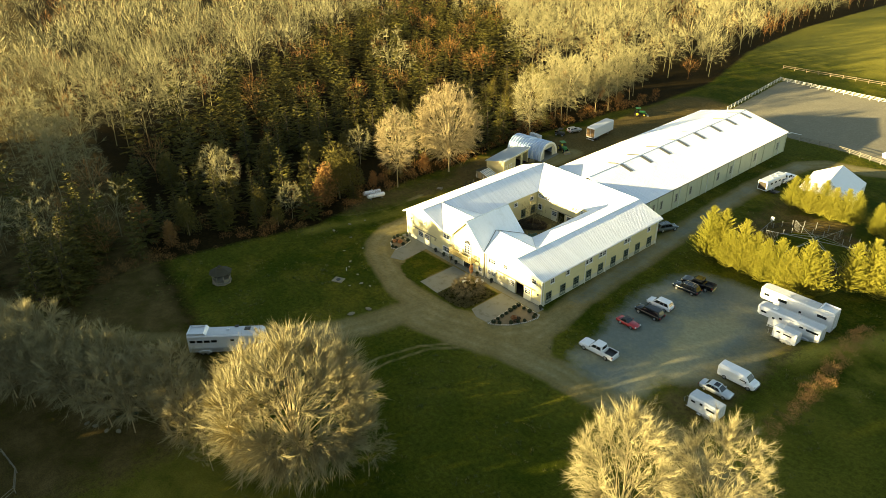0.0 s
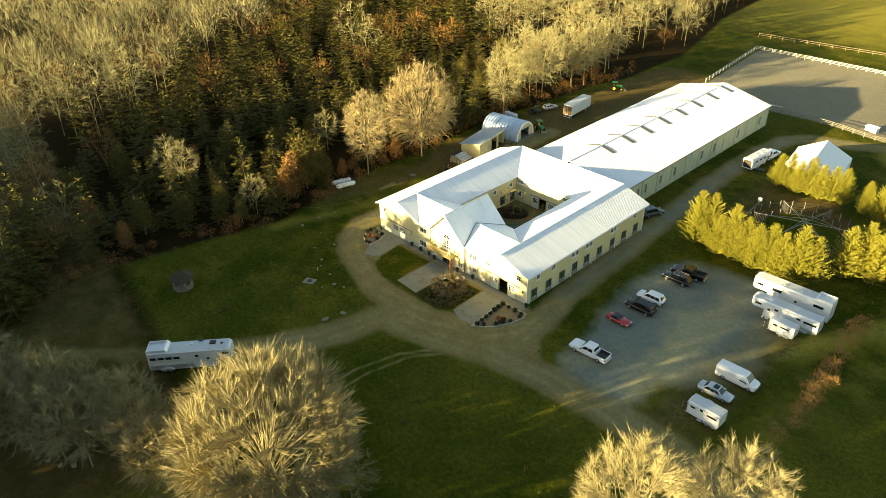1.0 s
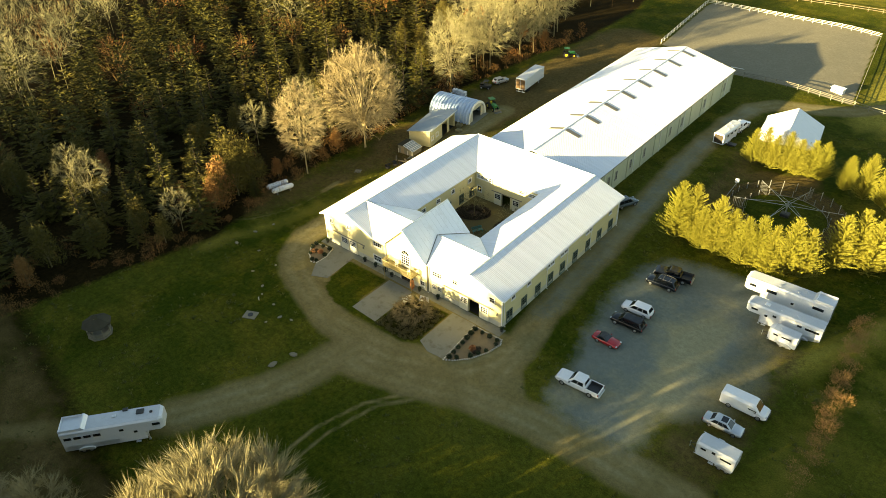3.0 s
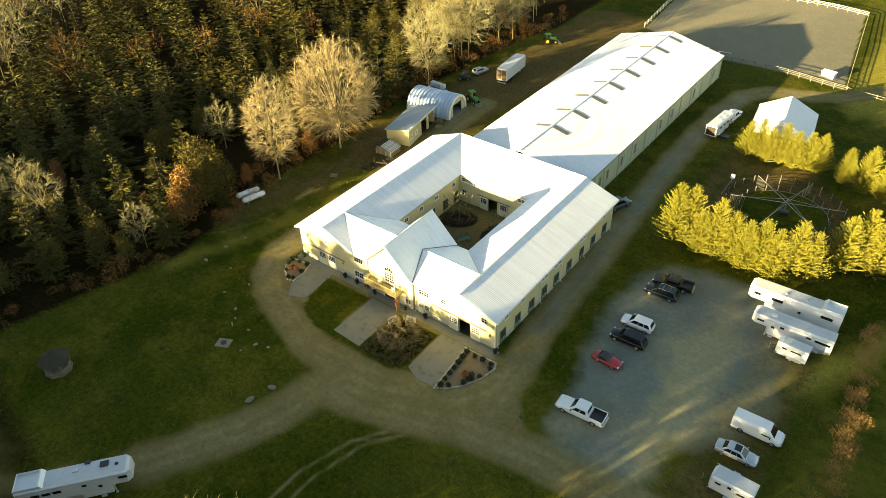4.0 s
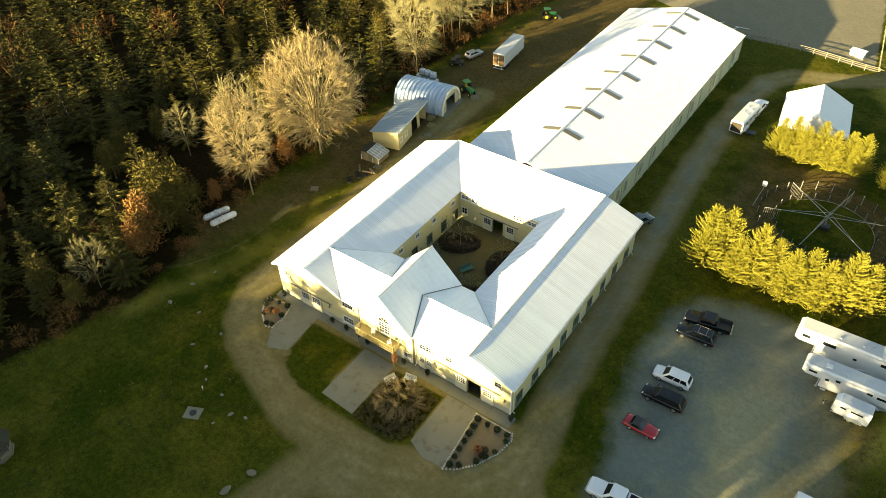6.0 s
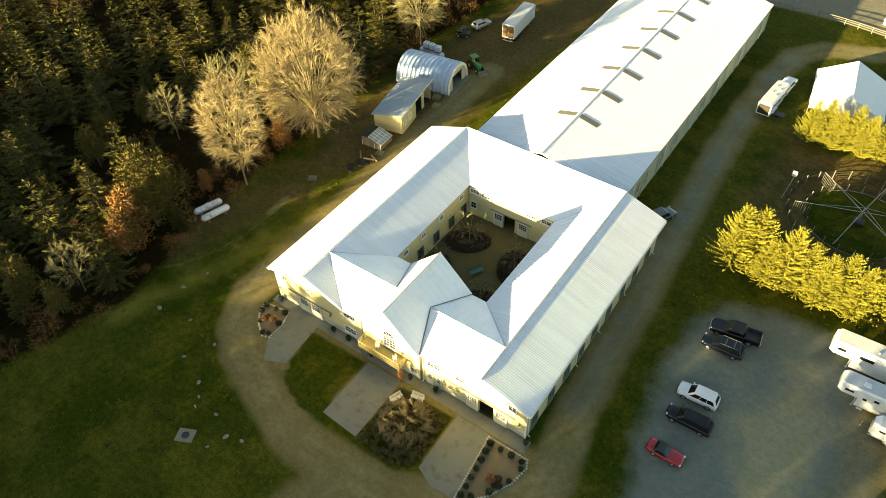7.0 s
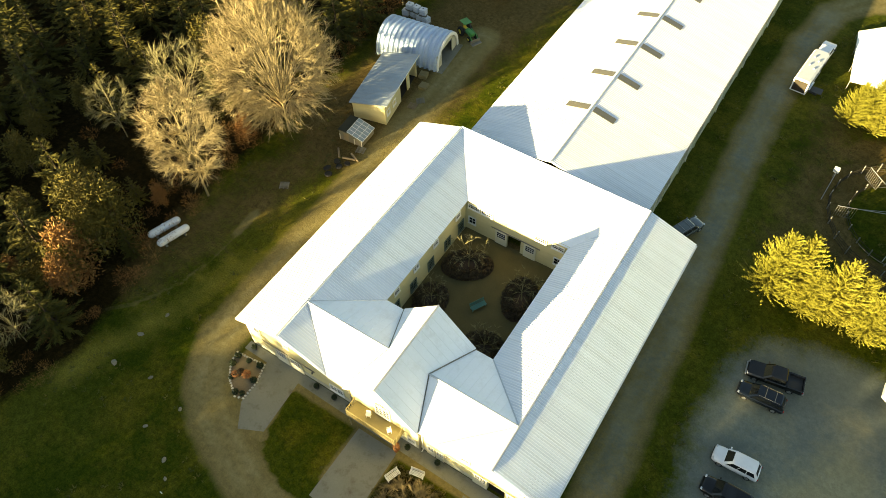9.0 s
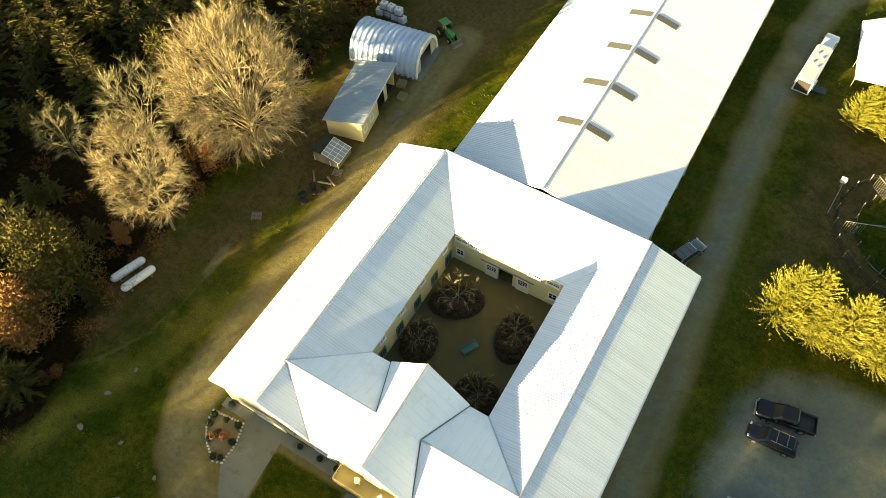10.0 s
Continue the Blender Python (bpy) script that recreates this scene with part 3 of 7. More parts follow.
wall_panel(g, (XC - HC + 0.2, 0.33), (XC + HC - 0.2, 0.33), 0.0, 0.85, 0.028)
part("wainscot", g, M["base"], stable)
# corner boards
for x, y, h in ((-0.66, 0.6, 5.45), (-36.74, 0.6, 5.45), (XC - HC + 0.22, 0.34, 5.6), (XC + HC - 0.22, 0.34, 5.6), (-0.66, 34.3, 5.45)):
    part("corner_board", Geo().box((x, y, h / 2 + 0.02), (0.16, 0.14, h), ch=0.02), M["trackrail" if h > 5.5 else "white"], stable)
# aisle floor and ceiling seen through the open doors, interior shade in their colour
part("aisle_floor", Geo().box((-6.2, 5.2, 0.012), (10.5, 8.8, 0.02)), M["dark"], stable)
part("aisle_ceiling", Geo().box((-6.2, 5.2, 3.0), (10.5, 8.6, 0.08)), M["dark"], stable)
# roofs
roof_slope(stable, [(XR, YF, ZE), (XR, YB, ZE), (XrR, YB, ZRR), (XrR, YF, ZRR)], ribs=0.28, rib_h=0.03)
roof_slope(stable, [(XL, YF, ZE), (XrL, YF, ZRL), (XrL, YB, ZRL), (XL, YB, ZE)], ribs=0.28, rib_h=0.03)
yv = YB
roof_slope(stable, [(XrR, YF, ZRR), (XrR, YRF, ZRR), (XiR, YF, ZE)], ribs=0.28, rib_h=0.03)
roof_slope(stable, [(XrR, YRF, ZRR), (XrR, yv, ZRR), (XiR, YC1, ZE), (XiR, YC0, ZE)], ribs=0.28, rib_h=0.03)
roof_slope(stable, [(XrL, YF, ZRL), (XiL, YF, ZE), (XrL, YRF, ZRL)], ribs=0.28, rib_h=0.03)
roof_slope(stable, [(XrL, YRF, ZRL), (XiL, YC0, ZE), (XiL, YC1, ZE), (XrL, yv, ZRL)], ribs=0.28, rib_h=0.03)
roof_slope(stable, [(XiL, YC1, ZE), (XiR, YC1, ZE), (XrR, yv, ZRR), (XrL, yv, ZRL)])
for s, xa, xr, ZR, xm, xf, xb in ((1, XiR, XrR, ZRR, -16.1, -14.35, -14.4), (-1, XiL, XrL, ZRL, -20.5, -22.6, -22.6)):
    roof_slope(stable, [(xa, YF, ZE), (xr, YRF, ZR), (xm, YRF, ZR), (xf, YF, ZE)], ribs=0.9, rib_h=0.02)
    roof_slope(stable, [(xa, YC0, ZE), (xr, YRF, ZR), (xm, YRF, ZR), (xb, YC0, ZE)], ribs=0.9, rib_h=0.02)
    cheek = [(xm, YRF, ZR - 0.03), (xf, YF, ZE - 0.03), (xf, YF, ZE - 0.3), (xm, YRF, ZR - 1.7), (xb, YC0, ZE - 0.3), (xb, YC0, ZE - 0.03)]
    part("roof_cheek", Geo().loft([[(x + s * 0.06, y, z) for x, y, z in cheek], [(x + s * 0.16, y, z) for x, y, z in cheek]]), M["roof"], stable)
    roof_slope(stable, [(XC, -0.25, ZC), (XC + s * HC, -0.25, ZE + 0.12), (XC + s * HC, YG, ZE + 0.12), (XC, YG, ZC)], ribs=0.9, rib_h=0.02)
# ridge caps and valleys
for a, b in (((XrR, YF, ZRR), (XrR, YB, ZRR)), ((XrL, YF, ZRL), (XrL, YB, ZRL)), ((XC, -0.25, ZC), (XC, YG, ZC)), ((XrL, YRF, ZRL), (-20.7, YRF, ZRL)), ((-15.9, YRF, ZRR), (XrR, YRF, ZRR)), ((XrL, YB, ZRL), (XrR, YB, ZRR))):
    part("ridge_cap", Geo().tube([(a[0], a[1], a[2] + 0.0), (b[0], b[1], b[2] + 0.0)], 0.12, 6), M["galv"], stable)
for a, b in (((XrR, YRF, ZRR), (XiR, YF, ZE)), ((XrR, YRF, ZRR), (XiR, YC0, ZE)), ((XrL, YRF, ZRL), (XiL, YF, ZE)), ((XrL, YRF, ZRL), (XiL, YC0, ZE))):
    part("valley_flashing", Geo().tube([(a[0], a[1], a[2] - 0.02), (b[0], b[1], b[2] - 0.02)], 0.09, 5), M["galv"], stable)
# gutters and downpipes
for x, sgn in ((XR, 1), (XL, -1)):
    part("gutter", Geo().box((x + sgn * 0.07, 17.5, ZE - 0.1), (0.14, 34.8, 0.13), ch=0.03), M["white"], stable)
for x, y in ((-0.52, 1.0), (-0.52, 12.0), (-0.52, 17.9), (-0.52, 25.0), (-0.52, 33.8)):
    part("downpipe", Geo().tube([(x + 0.45, y, ZE - 0.15), (x, y, ZE - 0.6), (x, y, 0.25), (x + 0.25, y, 0.08)], 0.05, 6), M["white"], stable)
for x in (XC - HC - 0.05, XC + HC + 0.05):
    part("downpipe", Geo().tube([(x, 0.2, ZE - 0.1), (x, 0.48, ZE - 0.5), (x, 0.48, 0.2), (x, 0.2, 0.08)], 0.05, 6), M["white"], stable)
# windows of the front
FY = 0.545
for x, z, w, h, c, r in ((-35.2, 4.45, 0.8, 0.85, 2, 3), (-31.1, 4.75, 0.7, 0.75, 2, 2), (-24.75, 4.15, 1.75, 0.95, 4, 2), (-24.9, 1.35, 1.75, 1.15, 4, 2), (-12.5, 3.95, 1.75, 0.95, 4, 2), (-9.1, 4.2, 0.95, 0.85, 2, 2), (-2.4, 4.3, 0.95, 0.95, 2, 2)):
    window(stable, x, FY, z, 0, w, h, c, r)
window(stable, -15.25, 0.305, 1.15, 0, 0.95, 0.95, 2, 2)
window(stable, XC - 0.05, 0.305, 4.05, 0, 1.75, 1.9, 4, 4, True)


def leaf_door(parent, x, y, z, rz, w, h, glazed=True, mat="door"):
    """A sliding or hinged stable door: boarded frame, cross rails and a barred window."""
    gd = Geo()
    gd.box((0, 0, h / 2), (w, 0.07, h), ch=0.01)
    for px in (-w / 2 + 0.06, w / 2 - 0.06):
        gd.box((px, -0.045, h / 2), (0.12, 0.025, h - 0.02))
    for pz in (0.07, h * 0.44, h - 0.07):
        gd.box((0, -0.045, pz), (w - 0.24, 0.025, 0.13))
    ob = part("door", gd, M[mat], parent)
    ob.matrix_world = pose(x, y, z, 0, 0, rz)
    if glazed:
        gp, gb = Geo().box((0, -0.04, h * 0.72), (w * 0.72, 0.012, h * 0.42)), Geo()
        for i in range(5):
            gb.box((-w * 0.36 + w * 0.72 * i / 4, -0.056, h * 0.72), (0.03, 0.02, h * 0.42))
        for i in range(4):
            gb.box((0, -0.057, h * 0.51 + h * 0.42 * i / 3), (w * 0.72, 0.022, 0.03))
        part("pane", gp, M["glass"], ob)
        part("window_grille", gb, M["white"], ob)
    return ob


for x in (-32.35, -30.4, -7.4, -3.7):
    leaf_door(stable, x, 0.5, 0.06, 0, 1.75 if x < -20 else 1.6, 2.45)
for x in (-13.1, -12.0):
    leaf_door(stable, x, 0.53, 0.04, 0, 0.95, 2.1)
leaf_door(stable, -21.6, 0.30, 0.05, 0, 1.0, 2.1)
for a, b in ((-35.0, -27.6), (-11.4, -2.0)):
    part("door_track", Geo().box(((a + b) / 2, 0.46, 2.66), (b - a, 0.1, 0.14), ch=0.02), M["trackrail"], stable)
# windows and stall doors along the drive side
for y in (3.2, 7.2, 12.4, 13.5, 16.3, 17.4, 23.8, 24.9, 31.2):
    window(stable, -0.6, y, 4.2, 90, 0.95, 1.0, 2, 2)
for y in side_windows_low:
    window(stable, -0.585, y, 1.3, 90, 1.3, 1.9, 4, 4, False, "stall_frame")
# courtyard openings
for x in (-20.5, -16.6):
    leaf_door(stable, x, 26.96, 0.05, 0, 1.6, 2.35)
part("door_track", Geo().box((-18.6, 26.97, 2.55), (6.6, 0.1, 0.13), ch=0.02), M["trackrail"], stable)
for x in (-24.6, -13.0):
    window(stable, x, 26.995, 1.9, 0, 0.95, 1.2, 2, 2)
for x in (-24.4, -22.6, -15.4, -13.2):
    window(stable, x, 26.995, 4.45, 0, 1.5, 0.75, 6, 2)
for y in (12.2, 15.6, 19.2, 22.8, 25.8):
    window(stable, -25.495, y, 1.45, 90, 1.2, 1.7, 4, 3, False, "stall_frame")
    window(stable, -11.705, y, 1.45, -90, 1.2, 1.7, 4, 3, False, "stall_frame")
for y in (12.6, 16.4, 20.4, 25.2):
    window(stable, -25.495, y, 4.1, 90, 0.95, 0.8, 2, 2)
# balcony over the main door
bal = part("balcony", Geo().box((-19.0, -0.55, 2.62), (6.0, 1.7, 0.16), ch=0.02), M["deck_wood"], stable, "wooden balcony with a railing over the entrance")
for x in (-21.8, -16.2):
    part("post", Geo().box((x, -1.25, 1.27), (0.14, 0.14, 2.54), ch=0.02), M["deck_wood"], bal)
for z in (2.95, 3.65):
    g = Geo().box((-19.0, -1.33, z), (6.0, 0.07, 0.08))
    for x in (-21.96, -16.04):
        g.box((x, -0.55, z), (0.07, 1.55, 0.08))
    part("rail", g, M["deck_wood"], bal)
for i in range(26):
    x = -21.9 + 5.8 * i / 25
    part("baluster", Geo().box((x, -1.33, 3.3), (0.045, 0.045, 0.66)), M["deck_wood"], bal)
for x in (-21.96, -16.04):
    for j in range(6):
        part("baluster", Geo().box((x, -1.15 + j * 0.24, 3.3), (0.045, 0.045, 0.66)), M["deck_wood"], bal)
# dark slab painted as the shaded entry under the balcony; panes and frame added
entrance = part("entry_shade_slab", Geo().box((-18.4, 0.32, 1.2), (2.6, 0.06, 2.3), ch=0.01), M["dark"], stable, "dark slab for the shaded entry under the balcony, panes added")
for x in (-19.05, -17.75):
    part("pane", Geo().box((x, 0.285, 1.3), (1.05, 0.02, 1.9)), M["glass"], entrance)
part("entry_frame", Geo().box((-19.75, 0.29, 1.22), (0.12, 0.1, 2.44)).box((-17.05, 0.29, 1.22), (0.12, 0.1, 2.44)).box((-18.4, 0.29, 2.42), (2.82, 0.1, 0.12)), M["white"], entrance)
for a, b in (((-15.93, YRF, ZRR), (-14.05, YF, ZE)), ((-15.93, YRF, ZRR), (-14.05, YC0, ZE)), ((-20.72, YRF, ZRL), (-22.95, YF, ZE)), ((-20.72, YRF, ZRL), (-22.95, YC0, ZE))):
    part("valley_flashing", Geo().tube([(a[0], a[1], a[2] + 0.03), (b[0], b[1], b[2] + 0.06)], 0.07, 5), M["trackrail"], stable)
# wall lamps
for x in (-1.4, -28.0, -11.2):
    part("wall_lamp", Geo().box((x, 0.42, 2.15), (0.16, 0.2, 0.3), ch=0.04).box((x, 0.5, 2.36), (0.08, 0.14, 0.06)), M["trackrail"], stable)

# ---- the indoor arena behind ----
arena = thing("indoor_arena", pose(0, 0, 0), "long sage-green indoor riding arena with a white metal roof", "riding arena")
AX0, AX1, AXR, AY0, AY1, AZE, AZR = -31.3, -6.6, -18.9, 35.25, 100.4, 5.1, 8.05
roof_slope(arena, [(AX1, AY0, AZE), (AX1, AY1, AZE), (AXR, AY1, AZR), (AXR, AY0, AZR)], ribs=0.28, rib_h=0.032)
roof_slope(arena, [(AX0, AY0, AZE), (AXR, AY0, AZR), (AXR, AY1, AZR), (AX0, AY1, AZE)], ribs=0.28, rib_h=0.032)
part("ridge_cap", Geo().tube([(AXR, AY0, AZR - 0.02), (AXR, AY1, AZR - 0.02)], 0.11, 6), M["galv"], arena)
for a, b in (((AX1 - 0.25, 35.0), (AX1 - 0.25, 100.0)), ((AX0 + 0.25, 100.0), (AX0 + 0.25, 35.0)), ((AX1 - 0.5, 100.0), (AX0 + 0.5, 100.0))):
    g = Geo()
    wall_panel(g, a, b, -1.2, 5.05, 0.25)
    part("wall", g, M["sage"], arena)
tri = [(AX0 + 0.3, 5.05), (AX1 - 0.3, 5.05), (AXR, AZR - 0.2)]
part("gable_wall", Geo().loft([[(x, 99.75, z) for x, z in tri], [(x, 100.0, z) for x, z in tri]]), M["sage"], arena)
part("fascia", Geo().box((AX1 - 0.05, 67.8, 4.95), (0.1, 64.9, 0.22), ch=0.03), M["trackrail"], arena)
for i in range(12):
    part("pilaster", Geo().box((AX1 - 0.19, 38 + i * 5.62, 1.9), (0.14, 0.2, 6.0), ch=0.02), M["sage"], arena)
for i in range(6):
    part("downpipe", Geo().tube([(AX1 + 0.02, 40.5 + i * 11.2, 4.9), (AX1 - 0.14, 40.5 + i * 11.2, 4.5), (AX1 - 0.14, 40.5 + i * 11.2, -1.0)], 0.06, 6), M["white"], arena)
for y in (42.2, 45.0, 50.6, 56.2, 67.6, 73.2, 84.5, 95.6):
    window(arena, AX1 - 0.2, y, 2.6, 90, 0.7, 1.9, 2, 4, False, "base")
slope = (AZR - AZE) / (AX1 - AXR)
for i in range(8):
    y = 46.1 + i * 7.3
    for s in (1, -1):
        x0, x1 = AXR + s * 0.35, AXR + s * 3.3
        lift = 0.075
        part("skylight", Geo().slab([(x0, y - 0.5, AZR - 0.35 * slope + lift), (x1, y - 0.5, AZR - abs(x1 - AXR) * slope + lift), (x1, y + 0.5, AZR - abs(x1 - AXR) * slope + lift), (x0, y + 0.5, AZR - 0.35 * slope + lift)], 0.05), M["skylight"], arena, "translucent fibreglass skylight strip")


def balcony_chair(x, y, t):
    c = thing("balcony_chair", pose(x, y, 2.7, 0, 0, t), "white plastic chair on the balcony", "chair", "balcony chairs")
    part("seat", Geo().box((0, 0, 0.43), (0.46, 0.44, 0.04), ch=0.012), M["white"], c)
    part("backrest", Geo().box((0, 0.21, 0.68), (0.46, 0.04, 0.48), ch=0.012), M["white"], c)
    for px in (-0.2, 0.2):
        part("armrest", Geo().box((px * 1.12, 0, 0.64), (0.05, 0.42, 0.03), ch=0.008), M["white"], c)
        for py in (-0.18, 0.18):
            part("leg", Geo().box((px, py, 0.21), (0.045, 0.045, 0.42)), M["white"], c)


balcony_chair(-19.9, -0.35, 25)
balcony_chair(-17.2, -0.6, -40)

# ---- trees ----
def perp(d):
    a = np.cross(d, np.where(np.abs(d[..., 2:]) < 0.9, [0.0, 0, 1], [1.0, 0, 0]))
    a /= np.linalg.norm(a, axis=-1, keepdims=True)
    return a, np.cross(d, a)


def sticks(P0, P1, R0, R1):
    """Three-sided tapered sticks; where R1 is 0 they end in a point."""
    P0, P1, R0, R1 = (np.asarray(q, float) for q in (P0, P1, R0, R1))
    d = P1 - P0
    d /= np.linalg.norm(d, axis=1, keepdims=True) + 1e-9
    a, b = perp(d)
    V, F, k = [], [], 0
    for pointed in (False, True):
        s = (R1 <= 0) == pointed
        n = int(s.sum())
        if not n:
            continue
        ring = lambda P, R: np.stack([P[s] + (a[s] * math.cos(t) + b[s] * math.sin(t)) * R[s, None] for t in (0, 2.094, 4.189)], 1)  # noqa: E731
        if pointed:
            v = np.concatenate([ring(P0, R0), P1[s][:, None]], 1)
            f = np.array([(0, 1, 3), (1, 2, 3), (2, 0, 3)])
        else:
            v = np.concatenate([ring(P0, R0), ring(P1, R1)], 1)
            f = np.array([(0, 1, 4), (0, 4, 3), (1, 2, 5), (1, 5, 4), (2, 0, 3), (2, 3, 5)])
        per = v.shape[1]
        F.append((f[None] + (np.arange(n) * per)[:, None, None]).reshape(-1, 3) + k)
        V.append(v.reshape(-1, 3))
        k += n * per
    return np.concatenate(V), np.concatenate(F)


def blades(P0, P1, width, rng, face=None, loose=0.45):
    """Flat pointed slips, broad at P0, turned at random about their length, or loosely with their faces one way."""
    P0, P1 = np.asarray(P0, float), np.asarray(P1, float)
    d = P1 - P0
    d /= np.linalg.norm(d, axis=1, keepdims=True) + 1e-9
    a, b = perp(d)
    t = rng.uniform(0, math.pi, len(P0))[:, None]
    if face is not None:
        a = np.cross(d, face)
        a /= np.linalg.norm(a, axis=1, keepdims=True) + 1e-9
        b, t = np.cross(d, a), rng.normal(0, loose, len(P0))[:, None]
    s = (a * np.cos(t) + b * np.sin(t)) * np.asarray(width, float)[:, None] * 0.5
    n = len(P0)
    return np.stack([P0 - s, P0 + s, P1], 1).reshape(-1, 3), np.arange(n * 3).reshape(n, 3)


def even_sphere(n, lo, rng, jitter):
    """Directions spread evenly over a sphere, from the sine lo of the elevation up to the zenith."""
    k = np.arange(n) + 0.5
    z = np.clip(lo + (1 - lo) * k / n + rng.normal(0, jitter * 0.5, n), -0.98, 0.999)
    a = k * 2.399963 + rng.normal(0, jitter, n)
    r = np.sqrt(1 - z * z)
    return np.stack([r * np.cos(a), r * np.sin(a), z], 1)


def bare_tree(seed, h, w, low, limbs, branches, twigs, thick=1.0, width=0.045, tuft=0.085, bent=0.0, spray=0.34):
    """A leafless broad tree: trunk, steep spreading limbs, branches to all sides of the crown, and fine twigs. Returns wood and twigs."""
    rng = np.random.default_rng(seed)
    z0 = low * h
    mid, rad = np.array([0, 0, (z0 + h) / 2]), np.array([w / 2, w / 2, (h - z0) / 2])
    lean = rng.normal(0, 0.015, 2) * h
    tr = 0.0135 * h * thick
    fork = z0 + 0.10 * (h - z0)
    stem = [np.array([lean[0] * t, lean[1] * t, z]) for t, z in ((0, -0.2), (0.3, fork * 0.6), (0.6, fork), (1.0, z0 + 0.45 * (h - z0)), (1.2, z0 + 0.8 * (h - z0)))]
    rs_ = [tr * 1.25, tr, tr * 0.85, tr * 0.45, tr * 0.15]
    wood = [(stem[i], stem[i + 1], rs_[i], rs_[i + 1]) for i in range(4)]
    nodes, dirs, size = [], [], []
    for d in even_sphere(limbs, -0.15, rng, 0.22):
        tip = mid + d * rad * rng.uniform(0.72, 0.9)
        up = np.clip((tip[2] - z0) / (h - z0), 0, 1)
        p0 = stem[2] + (stem[3] - stem[2]) * np.clip(up * 0.8 - 0.15 + rng.uniform(-0.1, 0.1), -0.25, 1)
        c = p0 + (tip - p0) * np.array([0.42, 0.42, 0.62 - bent])
        pts = [p0 * (1 - t) ** 2 + 2 * c * t * (1 - t) + tip * t * t + rng.normal(0, 0.008 * h, 3) * (0 < t < 1) for t in (0, 0.2, 0.4, 0.6, 0.8, 1.0)]
        r0 = tr * rng.uniform(0.32, 0.5)
        for i in range(5):
            wood.append((pts[i], pts[i + 1], r0 * (1 - 0.17 * i), r0 * (0.83 - 0.17 * i)))
            nodes.append(pts[i + 1])
            dirs.append((pts[i + 1] - pts[i]) / np.linalg.norm(pts[i + 1] - pts[i]))
            size.append(r0 * (0.83 - 0.17 * i))
    nodes, dirs, size = np.array(nodes), np.array(dirs), np.array(size)
    root = stem[2]
    far_n = np.linalg.norm((nodes - root) / rad, axis=1)
    d = even_sphere(branches, -0.62, rng, 0.3)
    tips = mid + d * rad * rng.uniform(0.5, 1.0, (branches, 1)) ** 0.5 * rng.uniform(0.86, 1.03, (branches, 1))
    P0, P1, W = [], [], []
    for tip, o in zip(tips, d):
        gap = np.linalg.norm(nodes - tip, axis=1) + 2.0 * w * np.maximum(far_n - np.linalg.norm((tip - root) / rad) + 0.12, 0) + 0.5 * np.maximum(nodes[:, 2] - tip[2], 0)
        k = int(np.argmin(gap))
        q, l = nodes[k], np.linalg.norm(tip - nodes[k])
        m = q + (tip - q) * 0.5 + dirs[k] * l * 0.12 + rng.normal(0, 0.04 * l, 3)
        r = max(size[k] * 0.5, 0.0016 * h * thick)
        wood += [(q, m, r, r * 0.65), (m, tip, r * 0.65, r * 0.25)]
        f = rng.uniform(0.12, 1.0, twigs) ** 0.8
        base = np.where(f[:, None] < 0.5, q + (m - q) * f[:, None] * 2, m + (tip - m) * (f[:, None] * 2 - 1))
        e = o * 0.4 + (tip - m) / (np.linalg.norm(tip - m) + 1e-6) * 0.62 + np.array([0, 0, 0.3 - bent * 1.8]) + rng.normal(0, spray, (twigs, 3))
        e /= np.linalg.norm(e, axis=1, keepdims=True)
        P0.append(base)
        P1.append(base + e * (h * tuft * rng.uniform(0.45, 1.25, twigs))[:, None])
        W.append(width * rng.uniform(0.7, 1.4, twigs))
    P0, P1 = np.concatenate(P0), np.concatenate(P1)
    P1[:, 2] = np.maximum(P1[:, 2], 0.05)
    return sticks(*(np.array([q[i] for q in wood]) for i in range(4))), blades(P0, P1, np.concatenate(W), rng)


